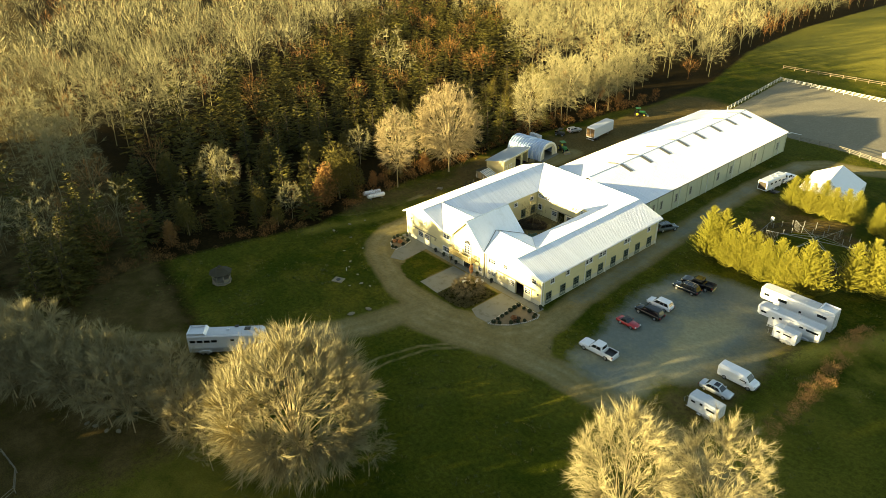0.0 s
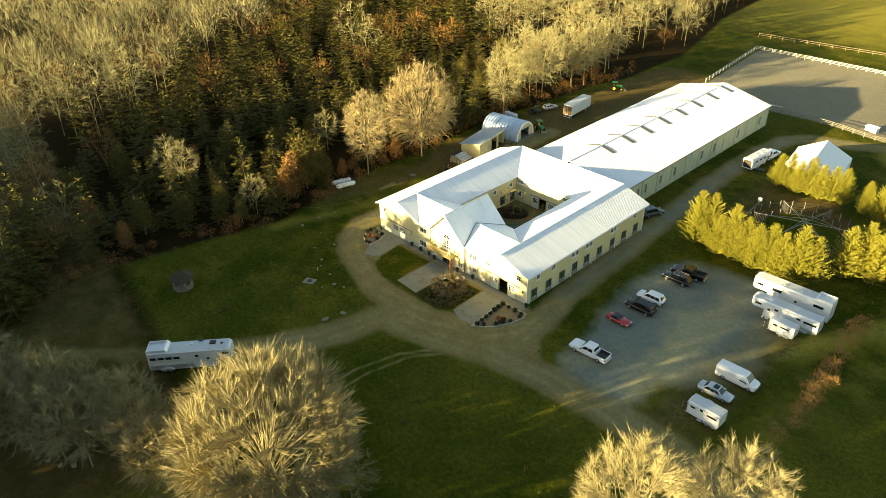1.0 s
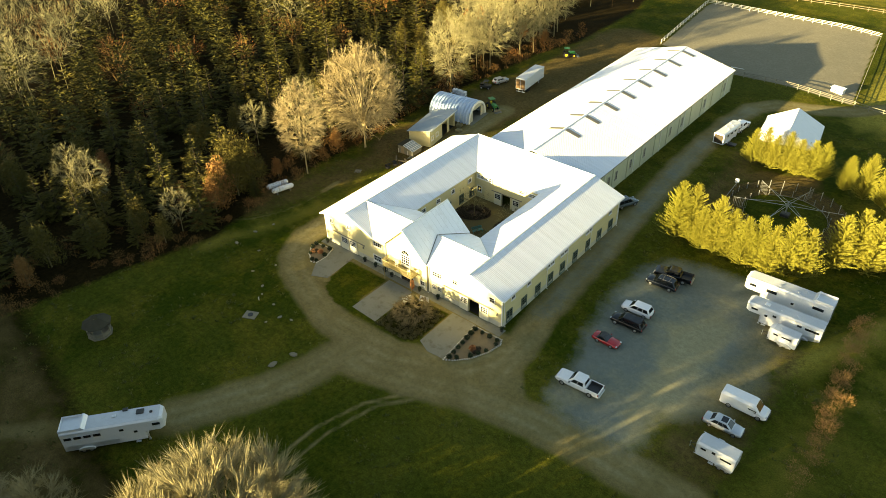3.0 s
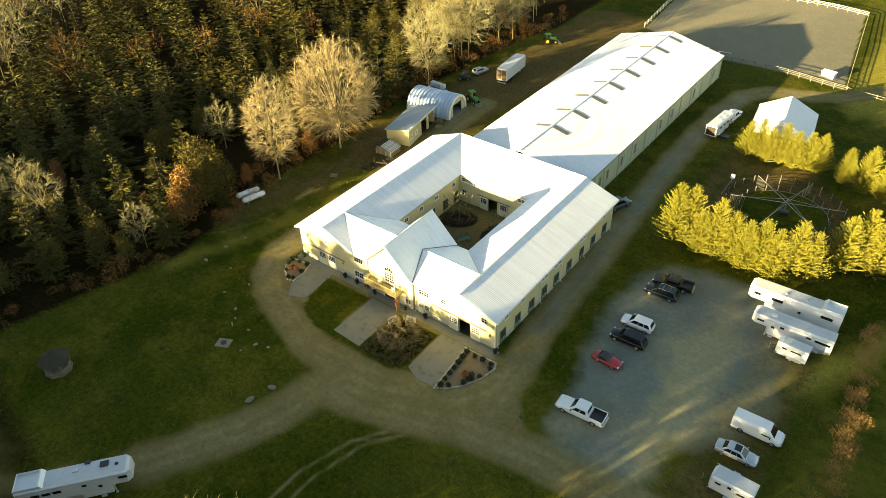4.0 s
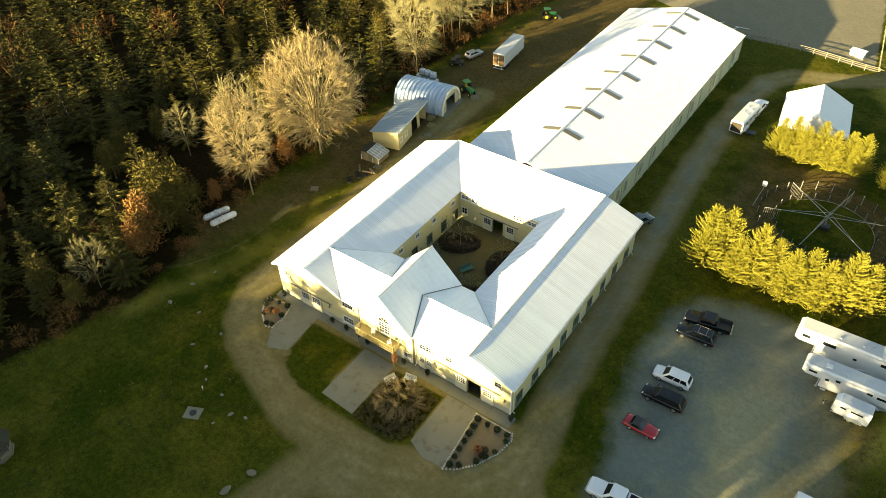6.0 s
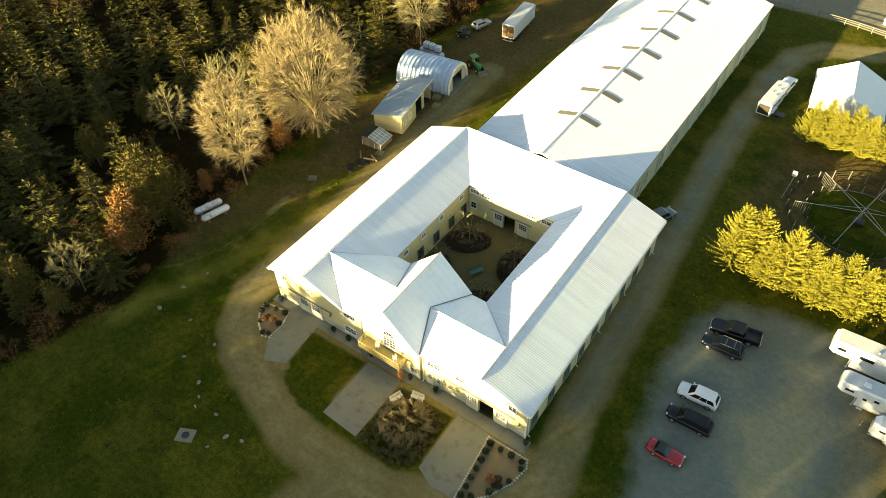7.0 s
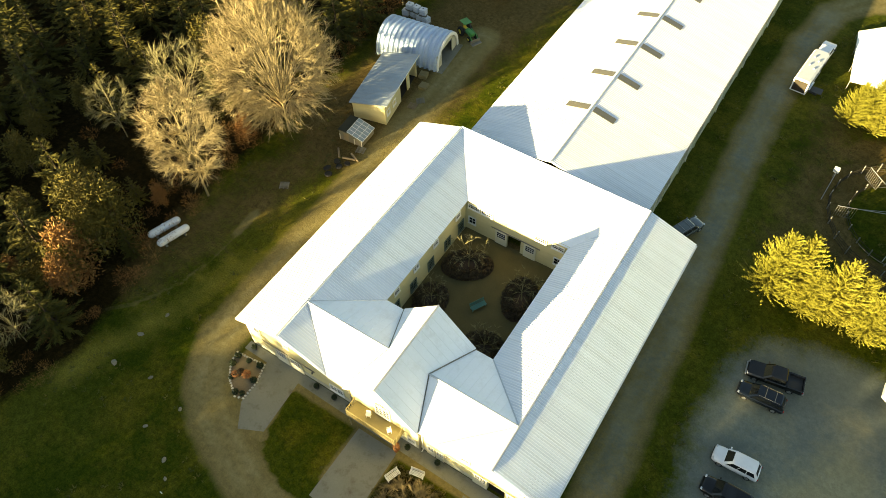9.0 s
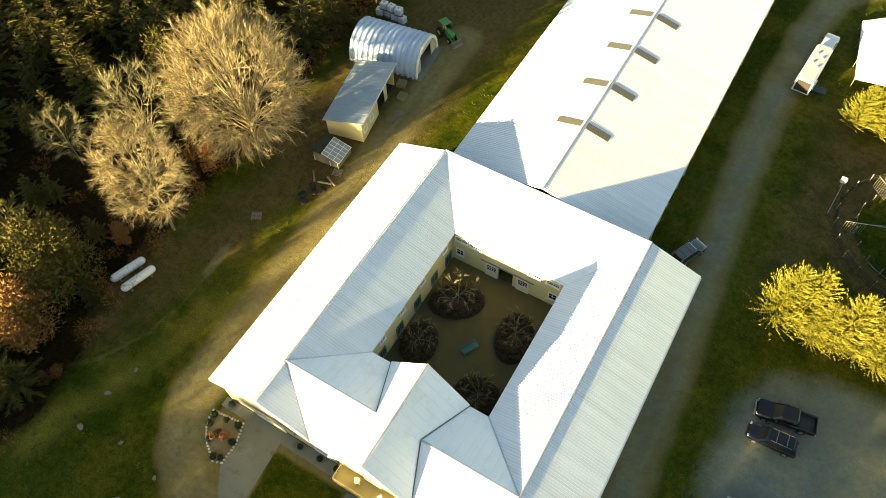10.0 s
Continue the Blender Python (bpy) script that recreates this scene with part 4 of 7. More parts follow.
def conifer(seed, h, w, tiers, boughs, sprays, length, width, base=0.05, power=0.9, ragged=0.25, rise=0.0, spread=0.9, lift=0.0, loose=0.45):
    """A conifer: trunk and tiers of boughs, each bough feathered along both sides with slips of needles."""
    r3 = np.random.default_rng(seed)
    wood = [((0, 0, -0.2), (0, 0, h * 0.5), 0.014 * h, 0.009 * h), ((0, 0, h * 0.5), (0, 0, h * 0.985), 0.009 * h, 0.0015 * h)]
    P0, P1, W, N = [], [], [], []
    for i in range(tiers):
        t = base + (0.985 - base) * (i + r3.uniform(0, 0.8)) / tiers
        r = w / 2 * max(1 - t, 0.0) ** power * r3.uniform(1 - ragged, 1 + ragged) + 0.12
        n = max(3, int(boughs * (0.45 + 0.55 * r / (w / 2))))
        rot = r3.uniform(0, 6.28)
        for j in range(n):
            az = rot + 6.283 * j / n + r3.normal(0, 0.25)
            rr = r * r3.uniform(0.6, 1.15)
            o = np.array([math.cos(az), math.sin(az), 0.0])
            q = np.array([-o[1], o[0], 0.0])
            z = t * h + r3.uniform(-0.8, 0.8) * h / tiers * (1 - 0.8 * t)
            root, tip = np.array([0, 0, z]), np.array([0, 0, z]) + o * rr + np.array([0, 0, rr * (rise + 0.35 * t + r3.uniform(-0.15, 0.15))])
            wood.append((root, root + (tip - root) * 0.8, 0.0028 * h, 0.0008 * h))
            k = max(4, int(sprays * (0.3 + 0.7 * rr / (w / 2))))
            f = r3.uniform(0.12, 1.02, k) ** 0.75
            side = np.where(r3.random(k) < 0.5, -1, 1) * r3.uniform(0.15, 1, k) * spread
            c = root + (tip - root) * f[:, None] + r3.normal(0, 0.03, (k, 3))
            e = o * 0.7 + q * side[:, None] + np.array([0, 0, 1.0]) * (rise * 0.8 + lift + 0.25 * t + r3.uniform(-0.22, 0.22, k))[:, None]
            e /= np.linalg.norm(e, axis=1, keepdims=True)
            P0.append(c)
            N.append(np.tile(o * (0.75 + lift) + (0, 0, 1.0), (k, 1)))
            P1.append(c + e * (length * r3.uniform(0.6, 1.3, k) * (1.15 - 0.55 * f) * (0.5 + 0.5 * min(rr, 1.6)))[:, None])
            W.append(width * r3.uniform(0.6, 1.4, k))
    return sticks(*(np.array([q[i] for q in wood], float) for i in range(4))), blades(np.concatenate(P0), np.concatenate(P1), np.concatenate(W), r3, np.concatenate(N), loose)


def leafy(seed, h, w, lobes, n, size):
    """A small dense tree in leaf: a trunk with a few limbs, and lobes of many small leaf slips."""
    r4 = np.random.default_rng(seed)
    wood, P0, P1, N = [((0, 0, -0.1), (0, 0, h * 0.45), 0.018 * h, 0.012 * h)], [], [], []
    for i in range(lobes):
        az, t = i * 2.4, (i + 0.5) / lobes
        c = np.array([math.cos(az) * w * 0.28 * (1.2 - t), math.sin(az) * w * 0.28 * (1.2 - t), h * (0.2 + 0.64 * t)])
        rad = np.array([w * 0.27, w * 0.27, h * 0.19]) * r4.uniform(0.7, 1.25)
        wood.append(((0, 0, h * 0.2), c, 0.009 * h, 0.003 * h))
        d = r4.normal(0, 1, (n, 3))
        d /= np.linalg.norm(d, axis=1, keepdims=True)
        p = c + d * rad * r4.uniform(0.35, 1.1, (n, 1))
        e = d * 0.7 + r4.normal(0, 0.6, (n, 3)) + (0, 0, 0.35)
        e /= np.linalg.norm(e, axis=1, keepdims=True)
        P0.append(p)
        N.append(d + (0, 0, 0.3))
        P1.append(p + e * size * r4.uniform(0.6, 1.4, (n, 1)))
    P0, P1 = np.concatenate(P0), np.concatenate(P1)
    return sticks(*(np.array([q[i] for q in wood], float) for i in range(4))), blades(P0, P1, r4.uniform(0.3, 0.55, len(P0)) * size, r4, np.concatenate(N), 0.6)


KINDS = {}


def tree_kind(key, made, wood_mat, crown_mat):
    (wv, wf), (cv, cf) = made
    KINDS[key] = mesh_np("trunk", wv, wf, M[wood_mat]), mesh_np("crown", cv, cf, M[crown_mat])


for i in range(3):
    tree_kind(f"great{i}", bare_tree(10 + i, 18.0, 14.0, 0.03, 20, 300, 22, 0.55, 0.04, 0.075), "limb", "twig")
    tree_kind(f"bare{i}", bare_tree(20 + i, 13.0, 8.6, 0.12, 14, 150, 20, 0.55, 0.04, 0.08), "limb", "twig")
    tree_kind(f"pine{i}", conifer(30 + i, 11.0, 6.2, 17, 8, 48, 0.66, 0.15, 0.02, 0.95, 0.45, -0.06, 0.75), "dark_bark", "pine")
    tree_kind(f"grove{i}", bare_tree(25 + i, 13.0, 9.5, 0.05, 18, 240, 24, 0.6, 0.04, 0.105, 0.0, 0.28), "pale_limb", "pale_twig")
    tree_kind(f"rust{i}", leafy(40 + i, 8.0, 4.2, 9, 260, 0.36), "bark", "rust")
    tree_kind(f"olive{i}", leafy(46 + i, 8.5, 5.0, 11, 260, 0.36), "bark", "olive")
for i in range(2):
    tree_kind(f"tall{i}", bare_tree(80 + i, 20.0, 11.5, 0.12, 30, 760, 26, 0.5, 0.03, 0.052, 0.0, 0.42), "limb", "pale_twig")
tree_kind("lone", bare_tree(84, 20.0, 10.0, 0.13, 26, 560, 28, 0.55, 0.038, 0.05, 0.0, 0.4), "limb", "buff_twig")
tree_kind("dome", bare_tree(55, 16.5, 18.6, 0.0, 54, 1450, 36, 0.6, 0.045, 0.095, 0.0, 0.26), "pale_limb", "pale_twig")
tree_kind("broad", bare_tree(57, 22.5, 17.2, 0.0, 60, 1250, 26, 0.7, 0.042, 0.05, 0.0, 0.4), "pale_limb", "buff_twig")


def tree(name, kind, x, y, scale, turn, label, category="tree", group="", sz=1.0):
    ob = thing(name, pose(x, y, hz(x, y), 0, 0, turn), label, category, group)
    wm, cm = KINDS[kind]
    for nm, me in (("trunk", wm), ("crown", cm)):
        o = part(nm, me, None, ob)
        o.scale = (scale, scale, scale * sz)
    return ob


FG = "large bare broad-leaved tree with tan twigs in low sun"
# single trees that stand out
for kind, x, y, s, turn, sz in (("dome", 3.1, -49.0, 1.17, 20, 1.0), ("tall0", 38.3, -31.8, 1.0, 80, 1.15), ("tall1", 44.4, -24.0, 0.98, 200, 1.06), ("great1", -24.0, -62.5, 0.78, 140, 1.0), ("great0", -43, -74, 0.72, 250, 1.0),
        ("bare0", 10.4, -43.6, 0.8, 30, 0.9), ("grove1", -7.0, -57.5, 0.9, 130, 1.0), ("grove2", -12.0, -57.2, 0.9, 10, 1.0), ("bare2", 7.0, -52.0, 0.5, 30, 0.9), ("bare1", -3.6, -57.8, 0.72, 210, 1.0), ("bare1", 47.5, -27, 0.75, 75, 0.8), ("broad", -55.4, 28.4, 1.0, 60, 1.0), ("lone", -56.6, 13.6, 1.0, 300, 0.96),
        ("great0", -58.5, 60.5, 0.78, 90, 1.25), ("great2", -60, 78, 0.95, 210, 1.15), ("great1", -60, 91, 0.85, 20, 1.1), ("great2", -66, 69, 0.85, 75, 1.1), ("great1", -62, 104, 0.8, 40, 1.05)):
    tree("bare_tree", kind, x, y, s, turn, FG, "tree", "bare trees", sz)

# the grove at the lower drive, thick with bare trees
rg = np.random.default_rng(5)
for i in range(15):
    x = -42 + i * 1.9 + rg.uniform(-0.9, 0.9)
    y = -57.5 + 0.5 * (x + 15) + rg.uniform(-1.5, 1.5) - (4.5 if i % 2 else 0)
    tree("bare_tree", f"grove{i % 3}", x, y, rg.uniform(0.8, 1.15), rg.uniform(0, 360), "bare tan tree in the grove by the lower drive", "tree", "bare trees of the grove", rg.uniform(1.0, 1.12))

# the wood: near trees as things of their own, the rest as one mass
rng = np.random.default_rng(7)


def conifer_share(x, y):
    """How much of the wood is conifers at a place: a stand between the bare hardwoods on the hill and those by the yard."""
    west = np.interp(y, [-60, -14, 38, 110], [-94, -120, -160, -205])
    north = np.interp(x, [-170, -154, -107, -58], [150, 137, 102, 60])
    c = smoothstep(-14, 12, x - west) * (1 - smoothstep(-8, 22, y - north))
    return 0.84 * c * (0.72 + 0.28 * smoothstep(-30, 10, y))


spots = []
for gx0 in np.arange(-440, -50, 5.6):
    for gy0 in np.arange(-112, 390, 5.6):
        x, y = gx0 + rng.uniform(-2.7, 2.7), gy0 + rng.uniform(-2.7, 2.7)
        d = float(wood_x(y)) - x
        if d < 1.5 or rng.random() < 0.08:
            continue
        if d > 170 and rng.random() < 0.45:
            continue
        # keep to what the path can see
        if y < -92 - 0.1 * (x + 60) and x < -130:
            continue
        if math.hypot(x + 55.9, y - 29.4) < 8.0 or math.hypot(x + 58, y - 12.5) < 3.0:
            continue
        spots.append((x, y, d))
for x, y in ((-64.5, -4.5), (-66.5, -10.5), (-67.5, 3.0), (-63.5, 33.5), (-61.5, 40.5), (-60.5, 46.5), (-66.5, 28.0), (-64.5, 38.0), (-60.0, 52.0), (-57, -59), (-61, -57), (-65, -55.5), (-55, -63.5), (-69, -53), (-73, -50), (-62, -62), (-68, -59)):
    tree("conifer", "pine1", x, y, 1.25, x * 40, "olive-green conifer at the edge of the wood", "conifer", "conifers of the wood")
for kind, x, y, q in (("bare0", -77.0, -19.0, 0.95), ("bare1", -58.8, -13.2, 0.68), ("bare2", -74, 15.5, 0.8), ("bare0", -66.5, 22.0, 1.15)):
    tree("bare_tree", kind, x, y, q, x * 13, "bare tan tree in the wood", "tree", "bare trees of the wood")
for i, (x, y, q) in enumerate(((-61.0, 3.4, 1.3), (-60.6, 0.2, 1.15), (-63.8, 1.8, 1.4))):
    tree("broad_evergreen", f"olive{i}", x, y, q, i * 50, "bushy olive-green tree at the edge of the wood", "tree", "bushy trees of the wood")
for i, (x, y, q) in enumerate(((-60.6, -3.2, 1.25), (-59.2, -5.8, 0.95), (-66.0, -8.0, 0.6), (-60.2, 9.4, 0.55), (-58.6, 23.6, 0.7), (-88.0, -11.0, 0.7))):
    tree("rust_tree", f"rust{i % 3}", x, y, q, i * 70, "small rust-brown tree with dead leaves", "tree", "rust-brown trees")
near, far = [], []
for x, y, d in spots:
    (near if d < 40 and -40 < y < 112 else far).append((x, y, d))
for x, y, d in near:
    c = float(conifer_share(np.array(x), np.array(y)))
    u, i = rng.random(), int(rng.integers(3))
    # lower growth to the south-west of the big tree at the yard
    gap = 0.924 * (28 - y) + 0.382 * (-56.8 - x)
    most = 0.2 + 0.012 * gap if 0 < gap < 60 and abs(0.382 * (28 - y) - 0.924 * (-56.8 - x)) < 9 else 9.0
    if u < c:
        tree("conifer", f"pine{i}", x, y, min(rng.uniform(0.5, 1.3), most), rng.uniform(0, 360), "olive-green conifer at the edge of the wood", "conifer", "conifers of the wood", rng.uniform(0.85, 1.1))
    elif u < c + (0.15 if y > 8 else 0.3):
        tree("broad_evergreen", f"olive{i}", x, y, min(rng.uniform(0.6, 1.15), most), rng.uniform(0, 360), "bushy olive-green tree at the edge of the wood", "tree", "bushy trees of the wood")
    elif u < c + (0.32 if d < 24 else 0.2) + (0 if y > 8 else 0.13):
        tree("rust_tree", f"rust{i}", x, y, min(rng.uniform(0.6, 1.05), most), rng.uniform(0, 360), "small rust-brown tree with dead leaves", "tree", "rust-brown trees")
    else:
        tree("bare_tree", f"bare{i}", x, y, min(rng.uniform(0.7, 1.35), most), rng.uniform(0, 360), "bare tan tree in the wood", "tree", "bare trees of the wood", rng.uniform(0.85, 1.15))


def mass(name, items, mats, label):
    """Many trees merged into one mesh. items: (arrays, x, y, scale, turn, tint)."""
    V, F, T2, k = [], [], [], 0
    for (v, f), x, y, s, sz, turn, tint in items:
        c, sn = math.cos(turn) * s, math.sin(turn) * s
        V.append(np.stack([v[:, 0] * c - v[:, 1] * sn + x, v[:, 0] * sn + v[:, 1] * c + y, v[:, 2] * s * sz], 1))
        F.append(f + k)
        T2.append(np.full(len(v), tint))
        k += len(v)
    V = np.concatenate(V)
    V[:, 2] += height(V[:, 0], V[:, 1])
    return tagged(new(name, mesh_np(name, V, np.concatenate(F), mats, tint=np.concatenate(T2))), label, "wood", "", "stuff")


def joined(made):
    (a, fa), (b, fb) = made
    return np.concatenate([a, b]), np.concatenate([fa, fb + len(a)])


def far_tree(seed, h, w, n, width=0.075, limbs=9):
    """A bare tree seen from afar: trunk, steep limbs and a rounded head of twigs."""
    r2 = np.random.default_rng(seed)
    d = even_sphere(limbs, 0.1, r2, 0.3)
    tips = np.array([0, 0, h * 0.5]) + d * np.array([w * 0.42, w * 0.42, h * 0.42])
    foot = np.stack([np.zeros(limbs), np.zeros(limbs), h * r2.uniform(0.18, 0.34, limbs)], 1)
    wood = sticks(np.concatenate([[[0, 0, 0]], foot]), np.concatenate([[[0, 0, h * 0.4]], tips]), np.full(limbs + 1, 0.0042 * h), np.zeros(limbs + 1))
    e = even_sphere(n, -0.35, r2, 0.5)
    q = np.array([0, 0, h * 0.56]) + e * np.array([w / 2, w / 2, h * 0.4]) * r2.uniform(0.45, 0.93, (n, 1))
    u = e * 0.8 + (0, 0, 0.55) + r2.normal(0, 0.3, (n, 3))
    u /= np.linalg.norm(u, axis=1, keepdims=True)
    tw = blades(q - u * h * 0.03, q + u * h * r2.uniform(0.06, 0.15, (n, 1)), width * r2.uniform(0.7, 1.4, n), r2)
    return joined((wood, tw))


far_bare = [far_tree(60 + i, 13.0, 9.5, 230 if i < 5 else 110, 0.07 if i < 5 else 0.14) for i in range(8)]
mid_bare = [joined(bare_tree(62 + i, 13.0, 9.0, 0.16, 10, 60, 15, 0.5, 0.045, 0.09)) for i in range(3)]
far_pine = [conifer(70 + i, 12.0, 5.8, 14, 7, 18, 0.9, 0.27, 0.05, 0.95, 0.4, -0.05, 0.7)[1] for i in range(3)]
fb, fp, fr = [], [], []
for x, y, d in far:
    c = float(conifer_share(np.array(x), np.array(y)))
    s, sz, turn, tint = rng.uniform(0.75, 1.35), rng.uniform(0.85, 1.15), rng.uniform(0, 6.28), rng.random()
    u = rng.random()
    if u < c:
        fp.append((far_pine[int(rng.integers(3))], x, y, s, sz, turn, tint))
    elif u < c + 0.13:
        fr.append((far_bare[int(rng.integers(5)) if d < 90 else 5], x, y, s * 0.75, sz, turn, tint))
    elif rng.random() < 0.62:
        fb.append((mid_bare[int(rng.integers(3))] if d < 95 and -60 < y < 150 else far_bare[int(rng.integers(5)) if d < 150 else 5 + int(rng.integers(3))], x, y, s * 1.15, sz, turn, tint))
# unseen tree wall added behind the way; its heights shape sun and shade
shade_fir = [conifer(76 + i, 12.0, 6.6, 15, 10, 16, 1.5, 0.5, 0.02, 0.36, 0.15, 0.1)[1] for i in range(2)]
for gx0 in np.arange(-172, 90, 5.4):
    for gy0 in np.arange(-126, -90, 7.0):
        x, y = gx0 + rng.uniform(-1.2, 1.2), gy0 + rng.uniform(-2.6, 2.6)
        if x < 80:
            u = x - 2.3
            top = 18.0 + 11.0 * smoothstep(-156, -146, u) - 8.0 * smoothstep(-132, -122, u) - 3.2 * smoothstep(-94, -88, u) + 6.2 * smoothstep(-82, -78, u) - 3.6 * smoothstep(-72, -66, u) + 4.9 * smoothstep(-49, -45, u) - 10.5 * smoothstep(-39, -35, u) + 8.2 * smoothstep(-17, -13, u)
            if gy0 in (-119.0, -105.0):
                fp.append((shade_fir[int(rng.integers(2))], x, y, top / 12 * rng.uniform(0.97, 1.03), 1.0, rng.uniform(0, 6.28), rng.random()))
        else:
            fb.append((far_bare[int(rng.integers(5))], x, y, 0.9 * rng.uniform(0.9, 1.12), 1.0, rng.uniform(0, 6.28), rng.random()))
mass("far_bare_wood", fb, M["twig"], "bare tan hardwood forest in low sun")
mass("far_conifer_wood", fp, M["pine"], "olive-green conifers deep in the forest and unseen rows added for shade")
mass("far_rust_wood", fr, M["rust"], "rust-brown undergrowth of the forest")

# ---- vehicles ----
def paint(name, c, rough=0.25, metal=0.0, coat=0.6):
    m = surface(name, c, tuple(q * 0.9 for q in c), rough, metal, 1.2, 20.0, 0.0, dirt=tuple(q * 0.7 + 0.008 for q in c), dirt_amount=0.2)
    m.node_tree.nodes["Principled BSDF"].inputs["Coat Weight"].default_value = coat
    return m


M["p_white"] = paint("white_car_paint", (0.74, 0.75, 0.76))
M["p_black"] = paint("black_car_paint", (0.005, 0.005, 0.005), 0.14, 0.0, 0.4)
M["p_navy"] = paint("dark_blue_car_paint", (0.005, 0.008, 0.013), 0.14, 0.0, 0.4)
for key in ("p_black", "p_navy"):
    M[key].node_tree.nodes["Principled BSDF"].inputs["Specular IOR Level"].default_value = 0.3
M["p_red"] = paint("red_car_paint", (0.38, 0.012, 0.015))
M["p_silver"] = paint("silver_car_paint", (0.5, 0.52, 0.54), 0.3, 0.5)
M["p_grey"] = paint("grey_green_car_paint", (0.10, 0.12, 0.12), 0.25, 0.3)
M["p_green"] = paint("green_machine_paint", (0.03, 0.22, 0.05), 0.45, 0.0, 0.2)
M["p_yellow"] = paint("yellow_rim_paint", (0.6, 0.45, 0.04), 0.45, 0.0, 0.1)
M["alu"] = surface("brushed_aluminium", (0.66, 0.68, 0.7), (0.56, 0.58, 0.6), 0.35, 0.6, 1.0, 14.0, 0.04)
M["grey_roof"] = surface("grey_trailer_roof", (0.52, 0.54, 0.56), (0.44, 0.46, 0.48), 0.5, 0.1, 0.8, 9.0, 0.05, dirt=(0.35, 0.35, 0.34), dirt_amount=0.4)
M["tyre"] = surface("tyre_rubber", (0.018, 0.018, 0.018), (0.03, 0.029, 0.027), 0.85, 0.0, 3.0, 30.0, 0.1)
M["rim"] = surface("alloy_rim", (0.45, 0.46, 0.47), (0.36, 0.37, 0.38), 0.3, 0.8, 3.0, 20.0, 0.0)
M["carglass"] = glass_material("car_glass", (0.015, 0.018, 0.02))
M["plastic"] = surface("black_plastic", (0.02, 0.02, 0.02), (0.03, 0.03, 0.03), 0.55, 0.0, 2.0, 25.0, 0.05)
M["lamp_red"] = surface("red_lamp_lens", (0.3, 0.01, 0.01), (0.25, 0.01, 0.01), 0.2, 0.0, 3.0, 20.0, 0.0)
M["lamp_clear"] = surface("clear_lamp_lens", (0.6, 0.62, 0.63), (0.5, 0.52, 0.54), 0.12, 0.2, 3.0, 20.0, 0.0)


def ring8(x, w, zb, zt, r=0.14):
    w /= 2
    return [(x, -w + 0.07, zb), (x, w - 0.07, zb), (x, w, zb + 0.16), (x, w, zt - r), (x, w - r, zt), (x, -w + r, zt), (x, -w, zt - r), (x, -w, zb + 0.16)]


def cab_ring(x0, x1, w, z, r):
    w /= 2
    return [(x0 + r, -w, z), (x1 - r, -w, z), (x1, -w + r * 1.6, z), (x1, w - r * 1.6, z), (x1 - r, w, z), (x0 + r, w, z), (x0, w - r * 1.6, z), (x0, -w + r * 1.6, z)]


def quad_on(a, b, c, d, u0, u1, v0, v1, out, t=0.012):
    """A thin plate on the quad a b c d (a-b lower edge, d-c upper), between fractions of its sides, out from it."""
    a, b, c, d, out = (Vector(q) for q in (a, b, c, d, out))
    at = lambda u, v: (a * (1 - u) + b * u) * (1 - v) + (d * (1 - u) + c * u) * v  # noqa: E731
    q = [at(u0, v0), at(u1, v0), at(u1, v1), at(u0, v1)]
    return Geo().loft([[p - out * 0.02 for p in q], [p + out * t for p in q]])


def wheels(parent, xs, track, r, w, rim="rim"):
    for x in xs:
        for s in (-1, 1):
            wh = part("wheel", Geo().disc((0, 0, 0), (0, 1, 0), r, w, 18), M["tyre"], parent)
            wh.location = (x, s * track / 2, r)
            part("rim", Geo().disc((0, s * (w / 2 - 0.02), 0), (0, 1, 0), r * 0.62, 0.07, 14), M[rim], wh)


def rounded(ob):
    md = ob.modifiers.new("rounding", "SUBSURF")
    md.levels = md.render_levels = 1


